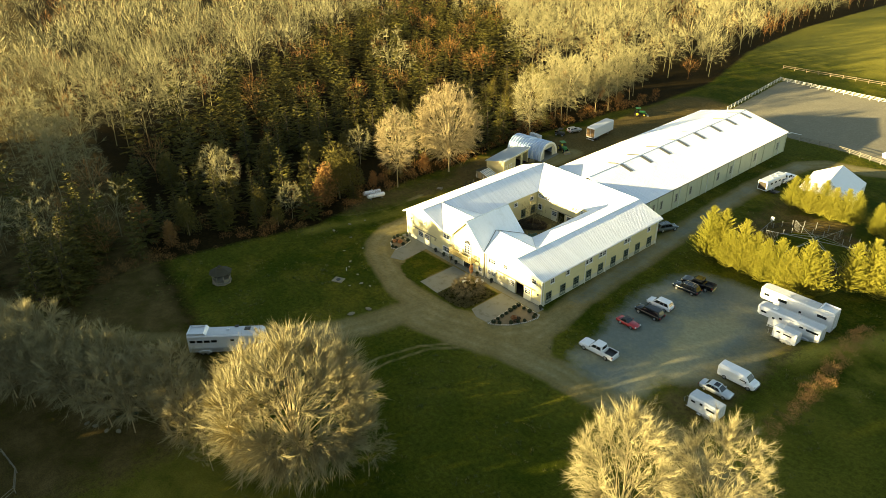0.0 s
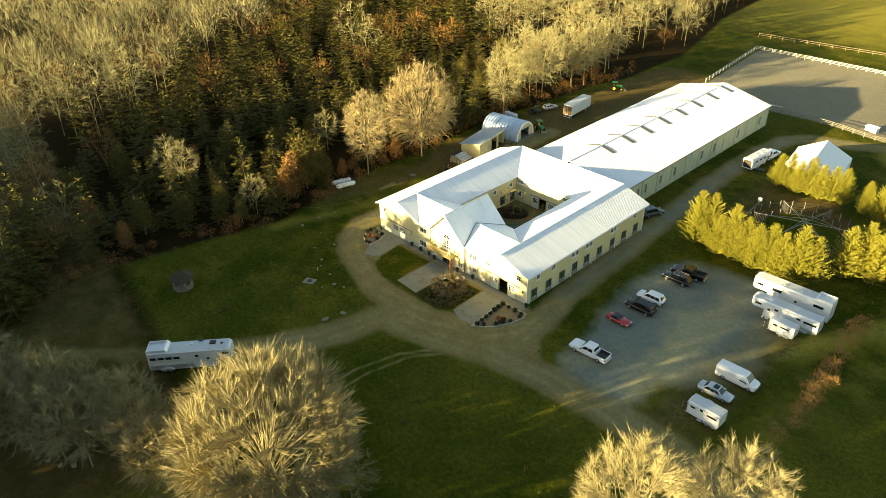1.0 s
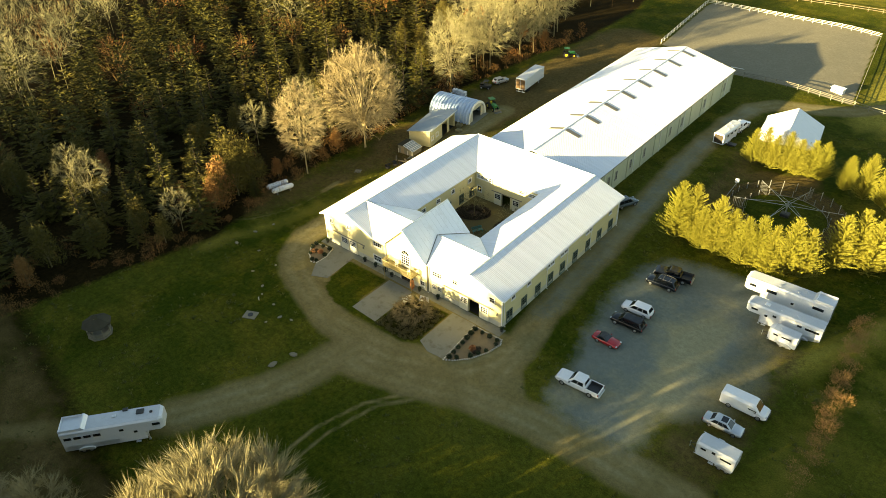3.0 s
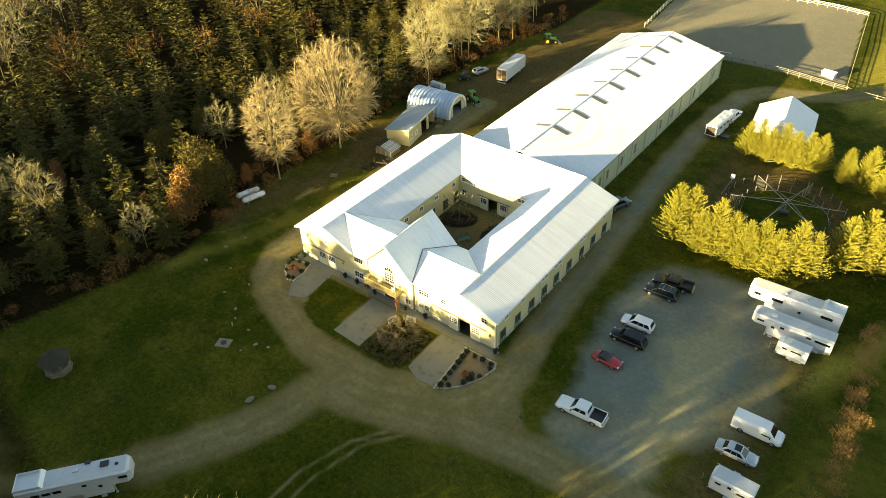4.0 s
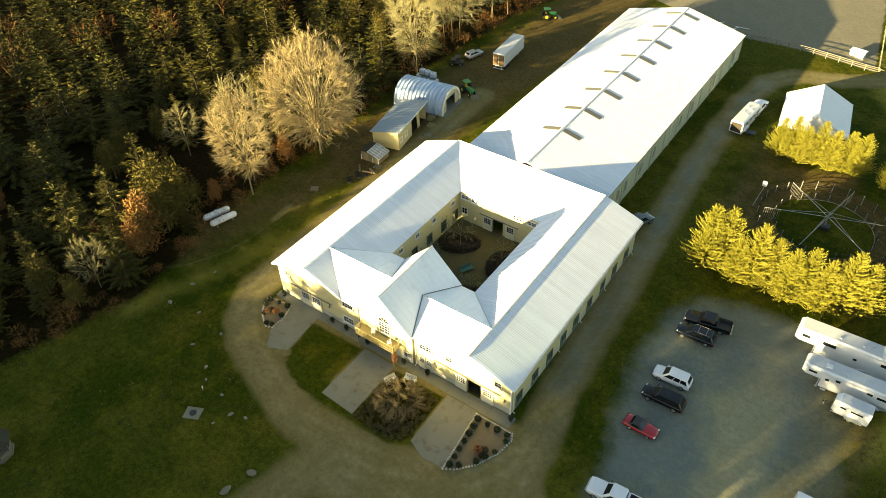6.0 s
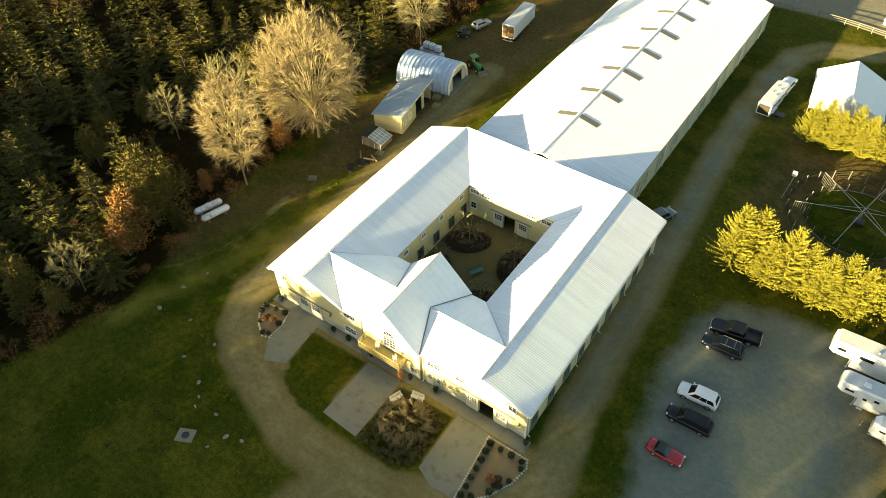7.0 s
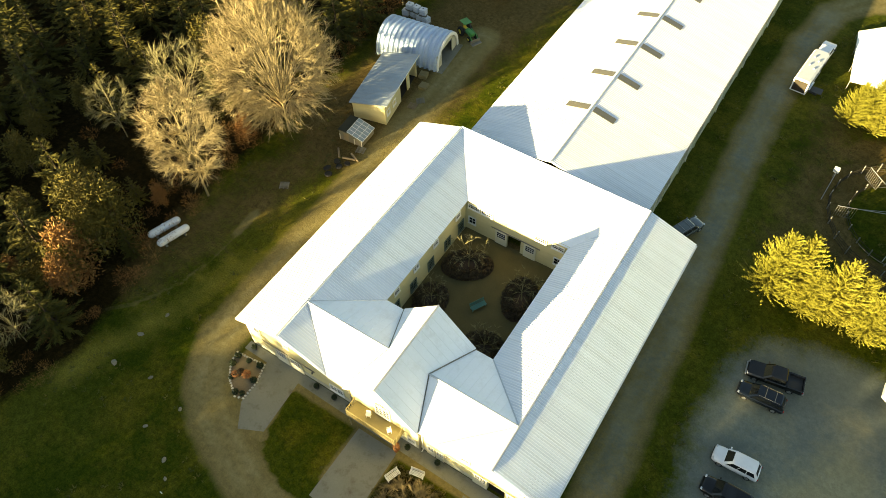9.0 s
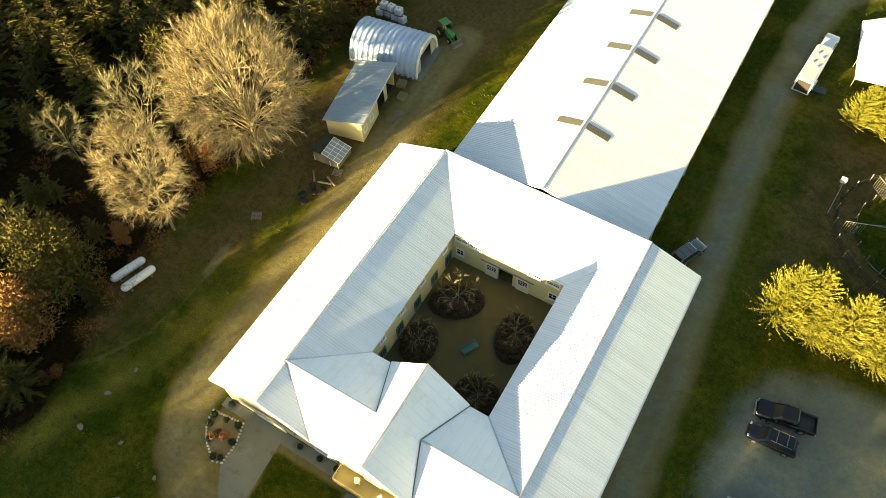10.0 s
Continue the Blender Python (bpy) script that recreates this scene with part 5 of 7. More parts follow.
def motor_car(name, m, label, category, paintm, L, W, H, belt, zb, nose, cowl, wind, roof0, roof1, tail, deck, r=0.34, glassroof=False, rails=False, soft_top=False, lights=True):
    """A car along +x: nose height, cowl x, front of the roof, back of the roof, foot of the rear glass, deck height."""
    car = thing(name, m, label, category, "parked cars")
    h = L / 2
    st = [(-h, W * 0.86, zb + 0.12, deck - 0.12), (-h + 0.12, W * 0.95, zb, deck), (tail - 0.1, W, zb, max(deck, belt - 0.04)), (0, W, zb, belt), (cowl, W, zb, belt - 0.02), (h - 0.55, W * 0.97, zb, nose + 0.06), (h - 0.14, W * 0.9, zb + 0.02, nose - 0.06), (h, W * 0.74, zb + 0.14, nose - 0.22)]
    body = part("body", Geo().loft([ring8(x, w, b, t) for x, w, b, t in st]), M[paintm], car, smooth=True)
    rounded(body)
    lo, hi = cab_ring(tail, cowl, W - 0.1, belt - 0.04, 0.1), cab_ring(roof1, roof0, W - 0.42, H - 0.05, 0.12)
    top = cab_ring(roof1 + 0.12, roof0 - 0.12, W - 0.62, H, 0.12)
    part("cabin", Geo().loft([lo, hi, top]), M["plastic" if soft_top else paintm], car)
    Z = lambda i, ring: Vector(ring[i])  # noqa: E731
    part("windscreen", quad_on(lo[2], lo[3], hi[3], hi[2], 0.02, 0.98, 0.06, 0.96, (0.5, 0, 0.85)), M["carglass"], car)
    part("rear_window", quad_on(lo[6], lo[7], hi[7], hi[6], 0.04, 0.96, 0.2, 0.92, (-0.6, 0, 0.7)), M["carglass"], car)
    for s, (i, j) in ((-1, (0, 1)), (1, (4, 5))):
        for u0, u1 in ((0.03, 0.36), (0.39, 0.66), (0.69, 0.97)) if L > 4.2 else ((0.05, 0.4), (0.44, 0.95)):
            part("side_window", quad_on(lo[i], lo[j], hi[j], hi[i], u0, u1, 0.14, 0.9, (0, s * 0.9, 0.4)), M["carglass"], car)
    if glassroof:
        part("sunroof", Geo().box(((roof0 * 0.7 + roof1 * 0.3), 0, H + 0.002), (0.75, W - 0.85, 0.02), ch=0.008), M["carglass"], car)
    if rails:
        for s in (-1, 1):
            part("roof_rail", Geo().tube([(roof1 + 0.25, s * (W / 2 - 0.28), H + 0.06), (roof0 - 0.2, s * (W / 2 - 0.28), H + 0.06)], 0.022, 6), M["trackrail"], car)
        for x in (roof1 * 0.7 + roof0 * 0.3, roof1 * 0.3 + roof0 * 0.7):
            part("crossbar", Geo().box((x, 0, H + 0.08), (0.06, W - 0.5, 0.03), ch=0.01), M["trackrail"], car)
    for s in (-1, 1):
        part("headlight", Geo().box((h - 0.17, s * W * 0.36, nose - 0.16), (0.2, 0.3, 0.14), ch=0.04), M["lamp_clear"], car)
        part("tail_light", Geo().box((-h + 0.04, s * W * 0.38, deck - 0.24), (0.12, 0.24, 0.2), ch=0.03), M["lamp_red"], car)
        part("mirror", Geo().box((cowl - 0.25, s * (W / 2 + 0.08), belt + 0.06), (0.14, 0.2, 0.14), ch=0.03), M[paintm], car)
    part("front_bumper", Geo().box((h - 0.03, 0, zb + 0.22), (0.16, W * 0.72, 0.22), ch=0.05), M["plastic"], car)
    part("rear_bumper", Geo().box((-h + 0.02, 0, zb + 0.22), (0.14, W * 0.84, 0.22), ch=0.05), M["plastic"], car)
    wheels(car, (h - 0.92, -h + 0.95), W - 0.24, r, 0.23)
    return car


def at_ground(x, y, turn):
    return pose(x, y, hz(x, y) + 0.02, 0, 0, turn)


def pickup(m, label, paintm, L=5.9, W=1.98):
    """A crew-cab pickup with an open bed."""
    car = thing("pickup_truck", m, label, "pickup truck", "parked cars")
    h, zb = L / 2, 0.42
    part("body", Geo().loft([ring8(x, w, b, t) for x, w, b, t in ((-1.15, W, zb, 1.22), (0.95, W, zb, 1.22), (1.25, W, zb, 1.2), (h - 0.5, W * 0.98, zb, 1.14), (h - 0.1, W * 0.93, zb + 0.02, 1.02), (h, W * 0.82, zb + 0.12, 0.86))]), M[paintm], car)
    lo, hi, top = cab_ring(-1.12, 1.25, W - 0.1, 1.18, 0.1), cab_ring(-0.98, 0.62, W - 0.34, 1.84, 0.12), cab_ring(-0.88, 0.5, W - 0.5, 1.9, 0.12)
    part("cabin", Geo().loft([lo, hi, top]), M[paintm], car)
    part("windscreen", quad_on(lo[2], lo[3], hi[3], hi[2], 0.02, 0.98, 0.05, 0.96, (0.5, 0, 0.85)), M["carglass"], car)
    part("rear_window", quad_on(lo[6], lo[7], hi[7], hi[6], 0.06, 0.94, 0.25, 0.92, (-0.9, 0, 0.3)), M["carglass"], car)
    for s, (i, j) in ((-1, (0, 1)), (1, (4, 5))):
        for u0, u1 in ((0.05, 0.45), (0.5, 0.9)):
            u = (u0, u1) if s < 0 else (1 - u1, 1 - u0)
            part("side_window", quad_on(lo[i], lo[j], hi[j], hi[i], u[0], u[1], 0.15, 0.9, (0, s * 0.9, 0.4)), M["carglass"], car)
    bed = Geo()
    bed.box(((-h - 1.15) / 2, 0, 0.6), (h - 1.18, W - 0.1, 0.34), ch=0.04)
    for s in (-1, 1):
        bed.box(((-h - 1.15) / 2, s * (W / 2 - 0.06), 0.98), (h - 1.18, 0.12, 0.5), ch=0.03)
    bed.box((-1.22, 0, 0.98), (0.1, W - 0.26, 0.5))
    bd = part("bed", bed, M[paintm], car)
    part("tailgate", Geo().box((-h + 0.05, 0, 0.96), (0.09, W - 0.26, 0.52), ch=0.02), M[paintm], bd)
    part("bed_liner", Geo().box(((-h - 1.15) / 2, 0, 0.79), (h - 1.38, W - 0.28, 0.03)).box(((-h - 1.15) / 2, W / 2 - 0.14, 0.98), (h - 1.38, 0.03, 0.42)).box(((-h - 1.15) / 2, -W / 2 + 0.14, 0.98), (h - 1.38, 0.03, 0.42)), M["plastic"], bd, "black bed liner")
    for s in (-1, 1):
        part("headlight", Geo().box((h - 0.14, s * W * 0.37, 0.92), (0.2, 0.32, 0.18), ch=0.04), M["lamp_clear"], car)
        part("tail_light", Geo().box((-h + 0.05, s * (W / 2 - 0.07), 0.98), (0.14, 0.16, 0.3), ch=0.03), M["lamp_red"], car)
        part("mirror", Geo().box((0.95, s * (W / 2 + 0.12), 1.28), (0.16, 0.26, 0.2), ch=0.04), M["plastic"], car)
    part("front_bumper", Geo().box((h, 0, 0.62), (0.2, W * 0.84, 0.24), ch=0.05), M["rim"], car)
    part("rear_bumper", Geo().box((-h - 0.08, 0, 0.6), (0.18, W * 0.9, 0.18), ch=0.04), M["rim"], car)
    wheels(car, (h - 1.0, -h + 1.2), W - 0.26, 0.39, 0.27)
    return car


def suv(m, label, paintm, L=4.75, W=1.9, H=1.72, rails=True, glassroof=False):
    h = L / 2
    return motor_car("suv", m, label, "car", paintm, L, W, H, 1.06, 0.26, 0.98, h - 1.15, 0, h - 1.85, -h + 0.5, -h + 0.14, 1.02, 0.36, glassroof, rails)


pickup(at_ground(13.85, -2.4, 183.5), "white crew-cab pickup truck with a black bed liner", "p_white", 6.1)
pickup(at_ground(13.1, 27.4, 188), "black crew-cab pickup truck parked on the gravel", "p_black", 5.8)
suv(at_ground(12.6, 24.4, 183), "dark blue car with silver roof rails", "p_navy", 4.85, 1.9, 1.68)
suv(at_ground(12.75, 15.9, 182), "white compact car with dark side windows", "p_white", 4.6, 1.86, 1.7, False)
suv(at_ground(13.05, 12.3, 181), "black family car with a glass roof, parked on the gravel", "p_black", 4.95, 1.92, 1.7, False, True)
motor_car("convertible", at_ground(12.5, 7.2, -1), "small red convertible with a black soft top", "car", "p_red", 3.95, 1.72, 1.22, 0.84, 0.18, 0.74, 0.42, 0, -0.1, -0.9, -1.25, 0.82, 0.31, soft_top=True)
motor_car("sedan", at_ground(30.9, 2.6, 2), "silver sedan with a dark sunroof", "car", "p_silver", 4.75, 1.82, 1.44, 0.92, 0.2, 0.8, 1.15, 0, 0.5, -1.05, -1.65, 0.96, 0.32, glassroof=True)
suv(at_ground(-2.3, 40.6, 66), "grey car with dark windows beside the arena wall", "p_grey", 4.7)


def cargo_van(m, label):
    car = thing("cargo_van", m, label, "van", "parked cars")
    L, W, H = 5.7, 2.0, 2.1
    h = L / 2
    part("body", Geo().loft([ring8(x, w, b, t, 0.28) for x, w, b, t in ((-h, W * 0.94, 0.36, H - 0.08), (-h + 0.15, W, 0.3, H), (0.9, W, 0.3, H), (1.25, W, 0.3, H - 0.06))] + [ring8(1.95, W, 0.3, 1.24, 0.2), ring8(h - 0.25, W * 0.95, 0.3, 1.06), ring8(h, W * 0.84, 0.42, 0.8)]), M["p_white"], car)
    a = [(1.95, -0.86, 1.22), (1.95, 0.86, 1.22), (1.28, 0.72, 1.98), (1.28, -0.72, 1.98)]
    part("windscreen", quad_on(*a, 0.03, 0.97, 0.05, 0.95, (0.7, 0, 0.6), 0.02), M["carglass"], car)
    for s in (-1, 1):
        part("side_window", Geo().loft([[(0.55, s * 1.005, 1.2), (1.5, s * 1.005, 1.2), (1.12, s * 0.99, 1.72), (0.55, s * 0.99, 1.72)], [(0.55, s * 0.97, 1.2), (1.5, s * 0.97, 1.2), (1.12, s * 0.96, 1.72), (0.55, s * 0.96, 1.72)]]), M["carglass"], car)
        part("headlight", Geo().box((h - 0.12, s * 0.72, 0.86), (0.22, 0.3, 0.18), ch=0.04), M["lamp_clear"], car)
        part("tail_light", Geo().box((-h + 0.02, s * 0.86, 1.1), (0.08, 0.14, 0.4), ch=0.02), M["lamp_red"], car)
        part("mirror", Geo().box((1.5, s * 1.12, 1.3), (0.14, 0.24, 0.26), ch=0.04), M["plastic"], car)
    for y in (-0.47, 0.47):
        part("rear_door", Geo().box((-h - 0.01, y, 1.15), (0.04, 0.9, 1.5), ch=0.015), M["p_white"], car)
    part("front_bumper", Geo().box((h - 0.02, 0, 0.5), (0.22, 1.7, 0.26), ch=0.06), M["plastic"], car)
    part("rear_bumper", Geo().box((-h - 0.04, 0, 0.42), (0.16, 1.8, 0.18), ch=0.04), M["plastic"], car)
    wheels(car, (h - 0.95, -h + 1.15), W - 0.24, 0.37, 0.25)


cargo_van(at_ground(31.8, 7.1, 1), "white cargo van with a dark windscreen")


def horse_trailer(m, label, L, W, H, goose, side_windows, rack=0.0, door_x=None, wall="p_white", roof="grey_roof", lower=None, axles=-1.0, front_cut=0.55, pods=()):
    """A horse trailer whose coupling points to +x. goose: length of the raised nose, 0 for a bumper hitch. side_windows: (x, z, w, h)."""
    tr = thing("horse_trailer", m, label, "horse trailer", "horse trailers")
    h, fl = L / 2, 0.5
    x1 = h - goose if goose else h
    ring = lambda x, w, z0, z1: [(x, -w / 2, z0), (x, w / 2, z0), (x, w / 2, z1 - 0.22), (x, w / 2 - 0.2, z1), (x, -w / 2 + 0.2, z1), (x, -w / 2, z1 - 0.22)]  # noqa: E731
    if goose:
        body = Geo().loft([ring(-h, W, fl, H), ring(x1, W, fl, H)])
        body.loft([ring(x1 - 0.02, W - 0.02, 1.75, H - 0.01), ring(h - 0.5, W - 0.02, 1.75, H - 0.01), ring(h, W - 0.7, 1.8, H - 0.08)])
    else:
        body = Geo().loft([ring(-h, W, fl, H), ring(x1 - front_cut, W, fl, H), ring(x1, W - 0.75, fl, H - 0.25)])
    part("body", body, M[wall], tr)
    rl = x1 + (goose - 0.35 if goose else -front_cut)
    part("roof_panel", Geo().box(((rl - h) / 2, 0, H + 0.004), (rl + h - 0.06, W - 0.42, 0.03), ch=0.01), M[roof], tr, "grey metal trailer roof")
    for s in (-1, 1):
        if lower:
            part("lower_panel", Geo().box((-h * 0.45, s * (W / 2 + 0.004), fl + 0.4), (h * 1.05, 0.02, 0.75), ch=0.006), M[lower], tr, "plain aluminium lower side panel")
        part("trim_rail", Geo().box(((x1 - h) / 2, s * (W / 2 + 0.012), fl + 0.06), (x1 + h, 0.035, 0.1), ch=0.01), M["alu"], tr)
        part("roof_trim", Geo().box(((x1 - h) / 2, s * (W / 2 + 0.008), H - 0.27), (x1 + h, 0.03, 0.07), ch=0.01), M["alu"], tr)
        for x, z, w, hh in side_windows:
            win = part("window", Geo().box((x, s * (W / 2 + 0.012), z), (w + 0.1, 0.035, hh + 0.1), ch=0.012), M["alu"], tr)
            part("pane", Geo().box((x, s * (W / 2 + 0.024), z), (w, 0.03, hh), ch=0.01), M["carglass"], win)
        part("fender", Geo().loft([[(axles + q * 0.95, s * (W / 2 + 0.01), 0.55 + 0.36 * (1 - q * q) ** 0.5 if abs(q) < 1 else 0.5), (axles + q * 0.95, s * (W / 2 + 0.2), 0.5 + 0.36 * (1 - q * q) ** 0.5 if abs(q) < 1 else 0.45), (axles + q * 0.95, s * (W / 2 + 0.2), 0.44), (axles + q * 0.95, s * (W / 2 + 0.01), 0.44)] for q in (-1, -0.9, -0.5, 0, 0.5, 0.9, 1)]), M["alu"], tr)
    if door_x is not None:
        for s in (-1, 1):
            d = part("side_door", Geo().box((door_x, s * (W / 2 + 0.014), fl + 1.0), (0.72, 0.03, 1.75), ch=0.01), M[wall], tr)
            part("pane", Geo().box((door_x, s * (W / 2 + 0.03), fl + 1.5), (0.42, 0.02, 0.36), ch=0.01), M["carglass"], d)
            part("door_step", Geo().box((door_x, s * (W / 2 + 0.16), 0.42), (0.6, 0.28, 0.04)), M["alu"], tr)
    for y in (-W / 4, W / 4):
        part("rear_door", Geo().box((-h - 0.012, y, (fl + H) / 2), (0.04, W / 2 - 0.1, H - fl - 0.35), ch=0.012), M[wall], tr)
    if rack:
        rk = part("hay_rack", Geo().box((-h + rack / 2, 0, H + 0.06), (rack, W - 0.3, 0.05)), M["alu"], tr, "aluminium roof hay rack with rails")
        for s in (-1, 1):
            part("rack_rail", Geo().tube([(-h + 0.05, s * (W / 2 - 0.1), H + 0.34), (-h + rack, s * (W / 2 - 0.1), H + 0.34)], 0.035, 6), M["alu"], rk)
            part("rack_panel", Geo().box((-h + rack / 2, s * (W / 2 - 0.1), H + 0.18), (rack, 0.04, 0.3)), M[wall], rk)
        part("rack_panel", Geo().box((-h + 0.04, 0, H + 0.18), (0.04, W - 0.24, 0.34)), M[wall], rk)
        part("hay_pod", Geo().loft([[(-h + rack, y, H), (-h + rack + 0.55, y, H), (-h + rack + 0.2, y, H + 0.42), (-h + rack, y, H + 0.42)] for y in (-W / 2 + 0.1, W / 2 - 0.1)]), M["p_white"], rk)
    for x, y, w, c in pods:
        part("roof_vent", Geo().box((x, y, H + 0.1), (w, w * 0.85, 0.2), ch=0.05), M[c], tr)
    for x in (axles - 0.42, axles + 0.42):
        for s in (-1, 1):
            wh = part("wheel", Geo().disc((0, 0, 0), (0, 1, 0), 0.36, 0.22, 16), M["tyre"], tr)
            wh.location = (x, s * (W / 2 + 0.04), 0.36)
            part("rim", Geo().disc((0, s * 0.1, 0), (0, 1, 0), 0.22, 0.06, 12), M["rim"], wh)
    if goose:
        part("coupler", Geo().tube([(h - 0.7, 0, 1.78), (h - 0.7, 0, 0.95)], 0.07, 8), M["plastic"], tr)
        for s in (-1, 1):
            part("landing_leg", Geo().box((x1 + 0.12, s * (W / 2 - 0.3), 0.9), (0.12, 0.12, 1.75), ch=0.01), M["alu"], tr)
            part("foot", Geo().box((x1 + 0.12, s * (W / 2 - 0.3), 0.02), (0.26, 0.26, 0.04)), M["alu"], tr)
    else:
        part("drawbar", Geo().tube([(h - 0.2, -0.6, 0.52), (h + 1.05, 0, 0.52), (h - 0.2, 0.6, 0.52)], 0.045, 6), M["plastic"], tr)
        part("jack", Geo().tube([(h + 0.85, 0, 0.9), (h + 0.85, 0, 0.0)], 0.035, 6), M["alu"], tr)
    return tr


horse_trailer(at_ground(29.0, 31.6, 181), "long white gooseneck horse trailer with a hay rack", 12.2, 2.5, 3.7, 2.6, ((2.2, 2.7, 1.5, 0.5), (-4.3, 2.7, 1.5, 0.45), (4.9, 2.75, 0.9, 0.4)), 2.3, -0.9, pods=((1.4, 0.5, 0.3, "alu"), (-1.2, 0.4, 0.3, "alu"), (-2.2, -0.3, 0.3, "alu")), axles=-2.4)
horse_trailer(at_ground(30.2, 26.4, 181), "silver and white gooseneck horse trailer", 10.3, 2.35, 3.2, 2.2, ((1.2, 2.4, 0.5, 0.35), (-2.2, 2.4, 0.6, 0.3), (-3.9, 2.35, 1.9, 0.35), (4.0, 2.45, 0.9, 0.3)), 0, 2.3, "p_white", "grey_roof", "alu", pods=((2.6, 0.2, 0.75, "p_white"), (0.6, 0.5, 0.25, "alu"), (-1.5, 0.3, 0.25, "alu")), axles=-2.9)
horse_trailer(at_ground(31.3, 22.8, 179), "small white two-horse bumper-pull trailer", 3.9, 1.95, 2.35, 0, ((0.9, 1.75, 0.6, 0.25), (-0.55, 1.75, 1.3, 0.22)), axles=-0.55, pods=((0.5, 0.2, 0.2, "alu"),))
horse_trailer(at_ground(32.1, -2.5, 179), "white bumper-pull horse trailer with a side door", 4.6, 2.15, 2.45, 0, ((1.35, 1.8, 0.62, 0.28), (-1.3, 1.75, 1.25, 0.28)), 0, 0.15, axles=-1.25, front_cut=0.25)
horse_trailer(at_ground(-25.6, -44.4, 51.2), "long silver living-quarters gooseneck horse trailer", 11.7, 2.5, 3.55, 2.3, ((-5.1, 2.5, 0.85, 0.42), (-4.0, 2.5, 0.85, 0.42), (-2.9, 2.5, 0.85, 0.42), (-1.8, 2.5, 0.85, 0.42), (1.0, 2.6, 0.5, 0.35), (5.0, 2.75, 0.9, 0.4)), 2.4, 2.5, "p_white", "grey_roof", "alu", pods=((3.2, 0.3, 0.9, "plastic"), (0.2, 0.2, 0.5, "alu"), (4.5, 0.0, 0.35, "plastic"), (1.4, 1.0, 0.6, "plastic")), axles=-3.4)
hitched = horse_trailer(at_ground(1.9, 76.3, 85.5), "white gooseneck horse trailer hitched to a pickup, rear open", 8.0, 2.2, 2.75, 1.9, ((-2.2, 1.9, 0.8, 0.4), (-0.6, 1.9, 0.8, 0.4), (1.0, 1.9, 0.8, 0.4)), axles=-1.6, roof="grey_roof", pods=((1.6, 0.4, 0.3, "alu"), (1.0, -0.4, 0.3, "alu"), (-0.4, 0.4, 0.3, "alu"), (-1.0, -0.4, 0.3, "alu")))
# dark sheet over the rear doors gives the shade of an open trailer
part("rear_shade_panel", Geo().box((-4.03, 0, 1.55), (0.03, 1.85, 1.75)), M["dark"], hitched, "dark panel painted as the shaded open rear of the trailer")
part("ramp", Geo().box((-1.9, -1.75, 0.1), (1.1, 1.3, 0.06), pose(0, 0, 0, 4, 0, 0)), M["plastic"], hitched, "black rubber loading ramp let down")
pickup(at_ground(2.45, 82.4, 85.5), "white pickup truck hitched to a horse trailer", "p_white", 5.7)
tagged(part("trailer_ramp", Geo().box((3.9, 74.4, hz(3.9, 74.4) + 0.35), (1.5, 1.3, 0.08), pose(0, 0, 0), ch=0.02), M["plastic"]), "black rubber side ramp lowered beside a trailer", "ramp")

# box trailer in the work yard
M["rust_wood"] = surface("weathered_brown_wood", (0.2, 0.12, 0.06), (0.14, 0.085, 0.045), 0.85, 0.0, 1.0, 12.0, 0.2, stretch=(1, 1, 0.2))
bx = thing("box_trailer", at_ground(-45.8, 74.9, 96), "white freight box trailer with brown rear doors", "trailer")
part("body", Geo().box((0, 0, 2.25), (9.6, 2.5, 2.7), ch=0.05), M["p_white"], bx)
part("roof_panel", Geo().box((0, 0, 3.615), (9.5, 2.4, 0.03)), M["grey_roof"], bx)
for y in (-0.6, 0.6):
    part("rear_door", Geo().box((-4.83, y, 2.2), (0.05, 1.12, 2.3), ch=0.02), M["rust_wood"], bx, "weathered brown rear door")
part("chassis", Geo().box((0, 0, 0.82), (9.4, 1.0, 0.16)), M["plastic"], bx)
for x in (-3.4, -2.5):
    for s in (-1, 1):
        part("wheel", Geo().disc((x, s * 0.98, 0.48), (0, 1, 0), 0.48, 0.4, 16), M["tyre"], bx)
for s in (-1, 1):
    part("landing_leg", Geo().box((3.0, s * 0.8, 0.45), (0.14, 0.14, 0.9)), M["alu"], bx)
    part("rear_bumper_post", Geo().box((-4.7, s * 0.6, 0.5), (0.1, 0.1, 0.5)), M["p_white"], bx)
part("rear_bumper", Geo().box((-4.75, 0, 0.35), (0.12, 2.2, 0.14), ch=0.03), M["p_white"], bx)


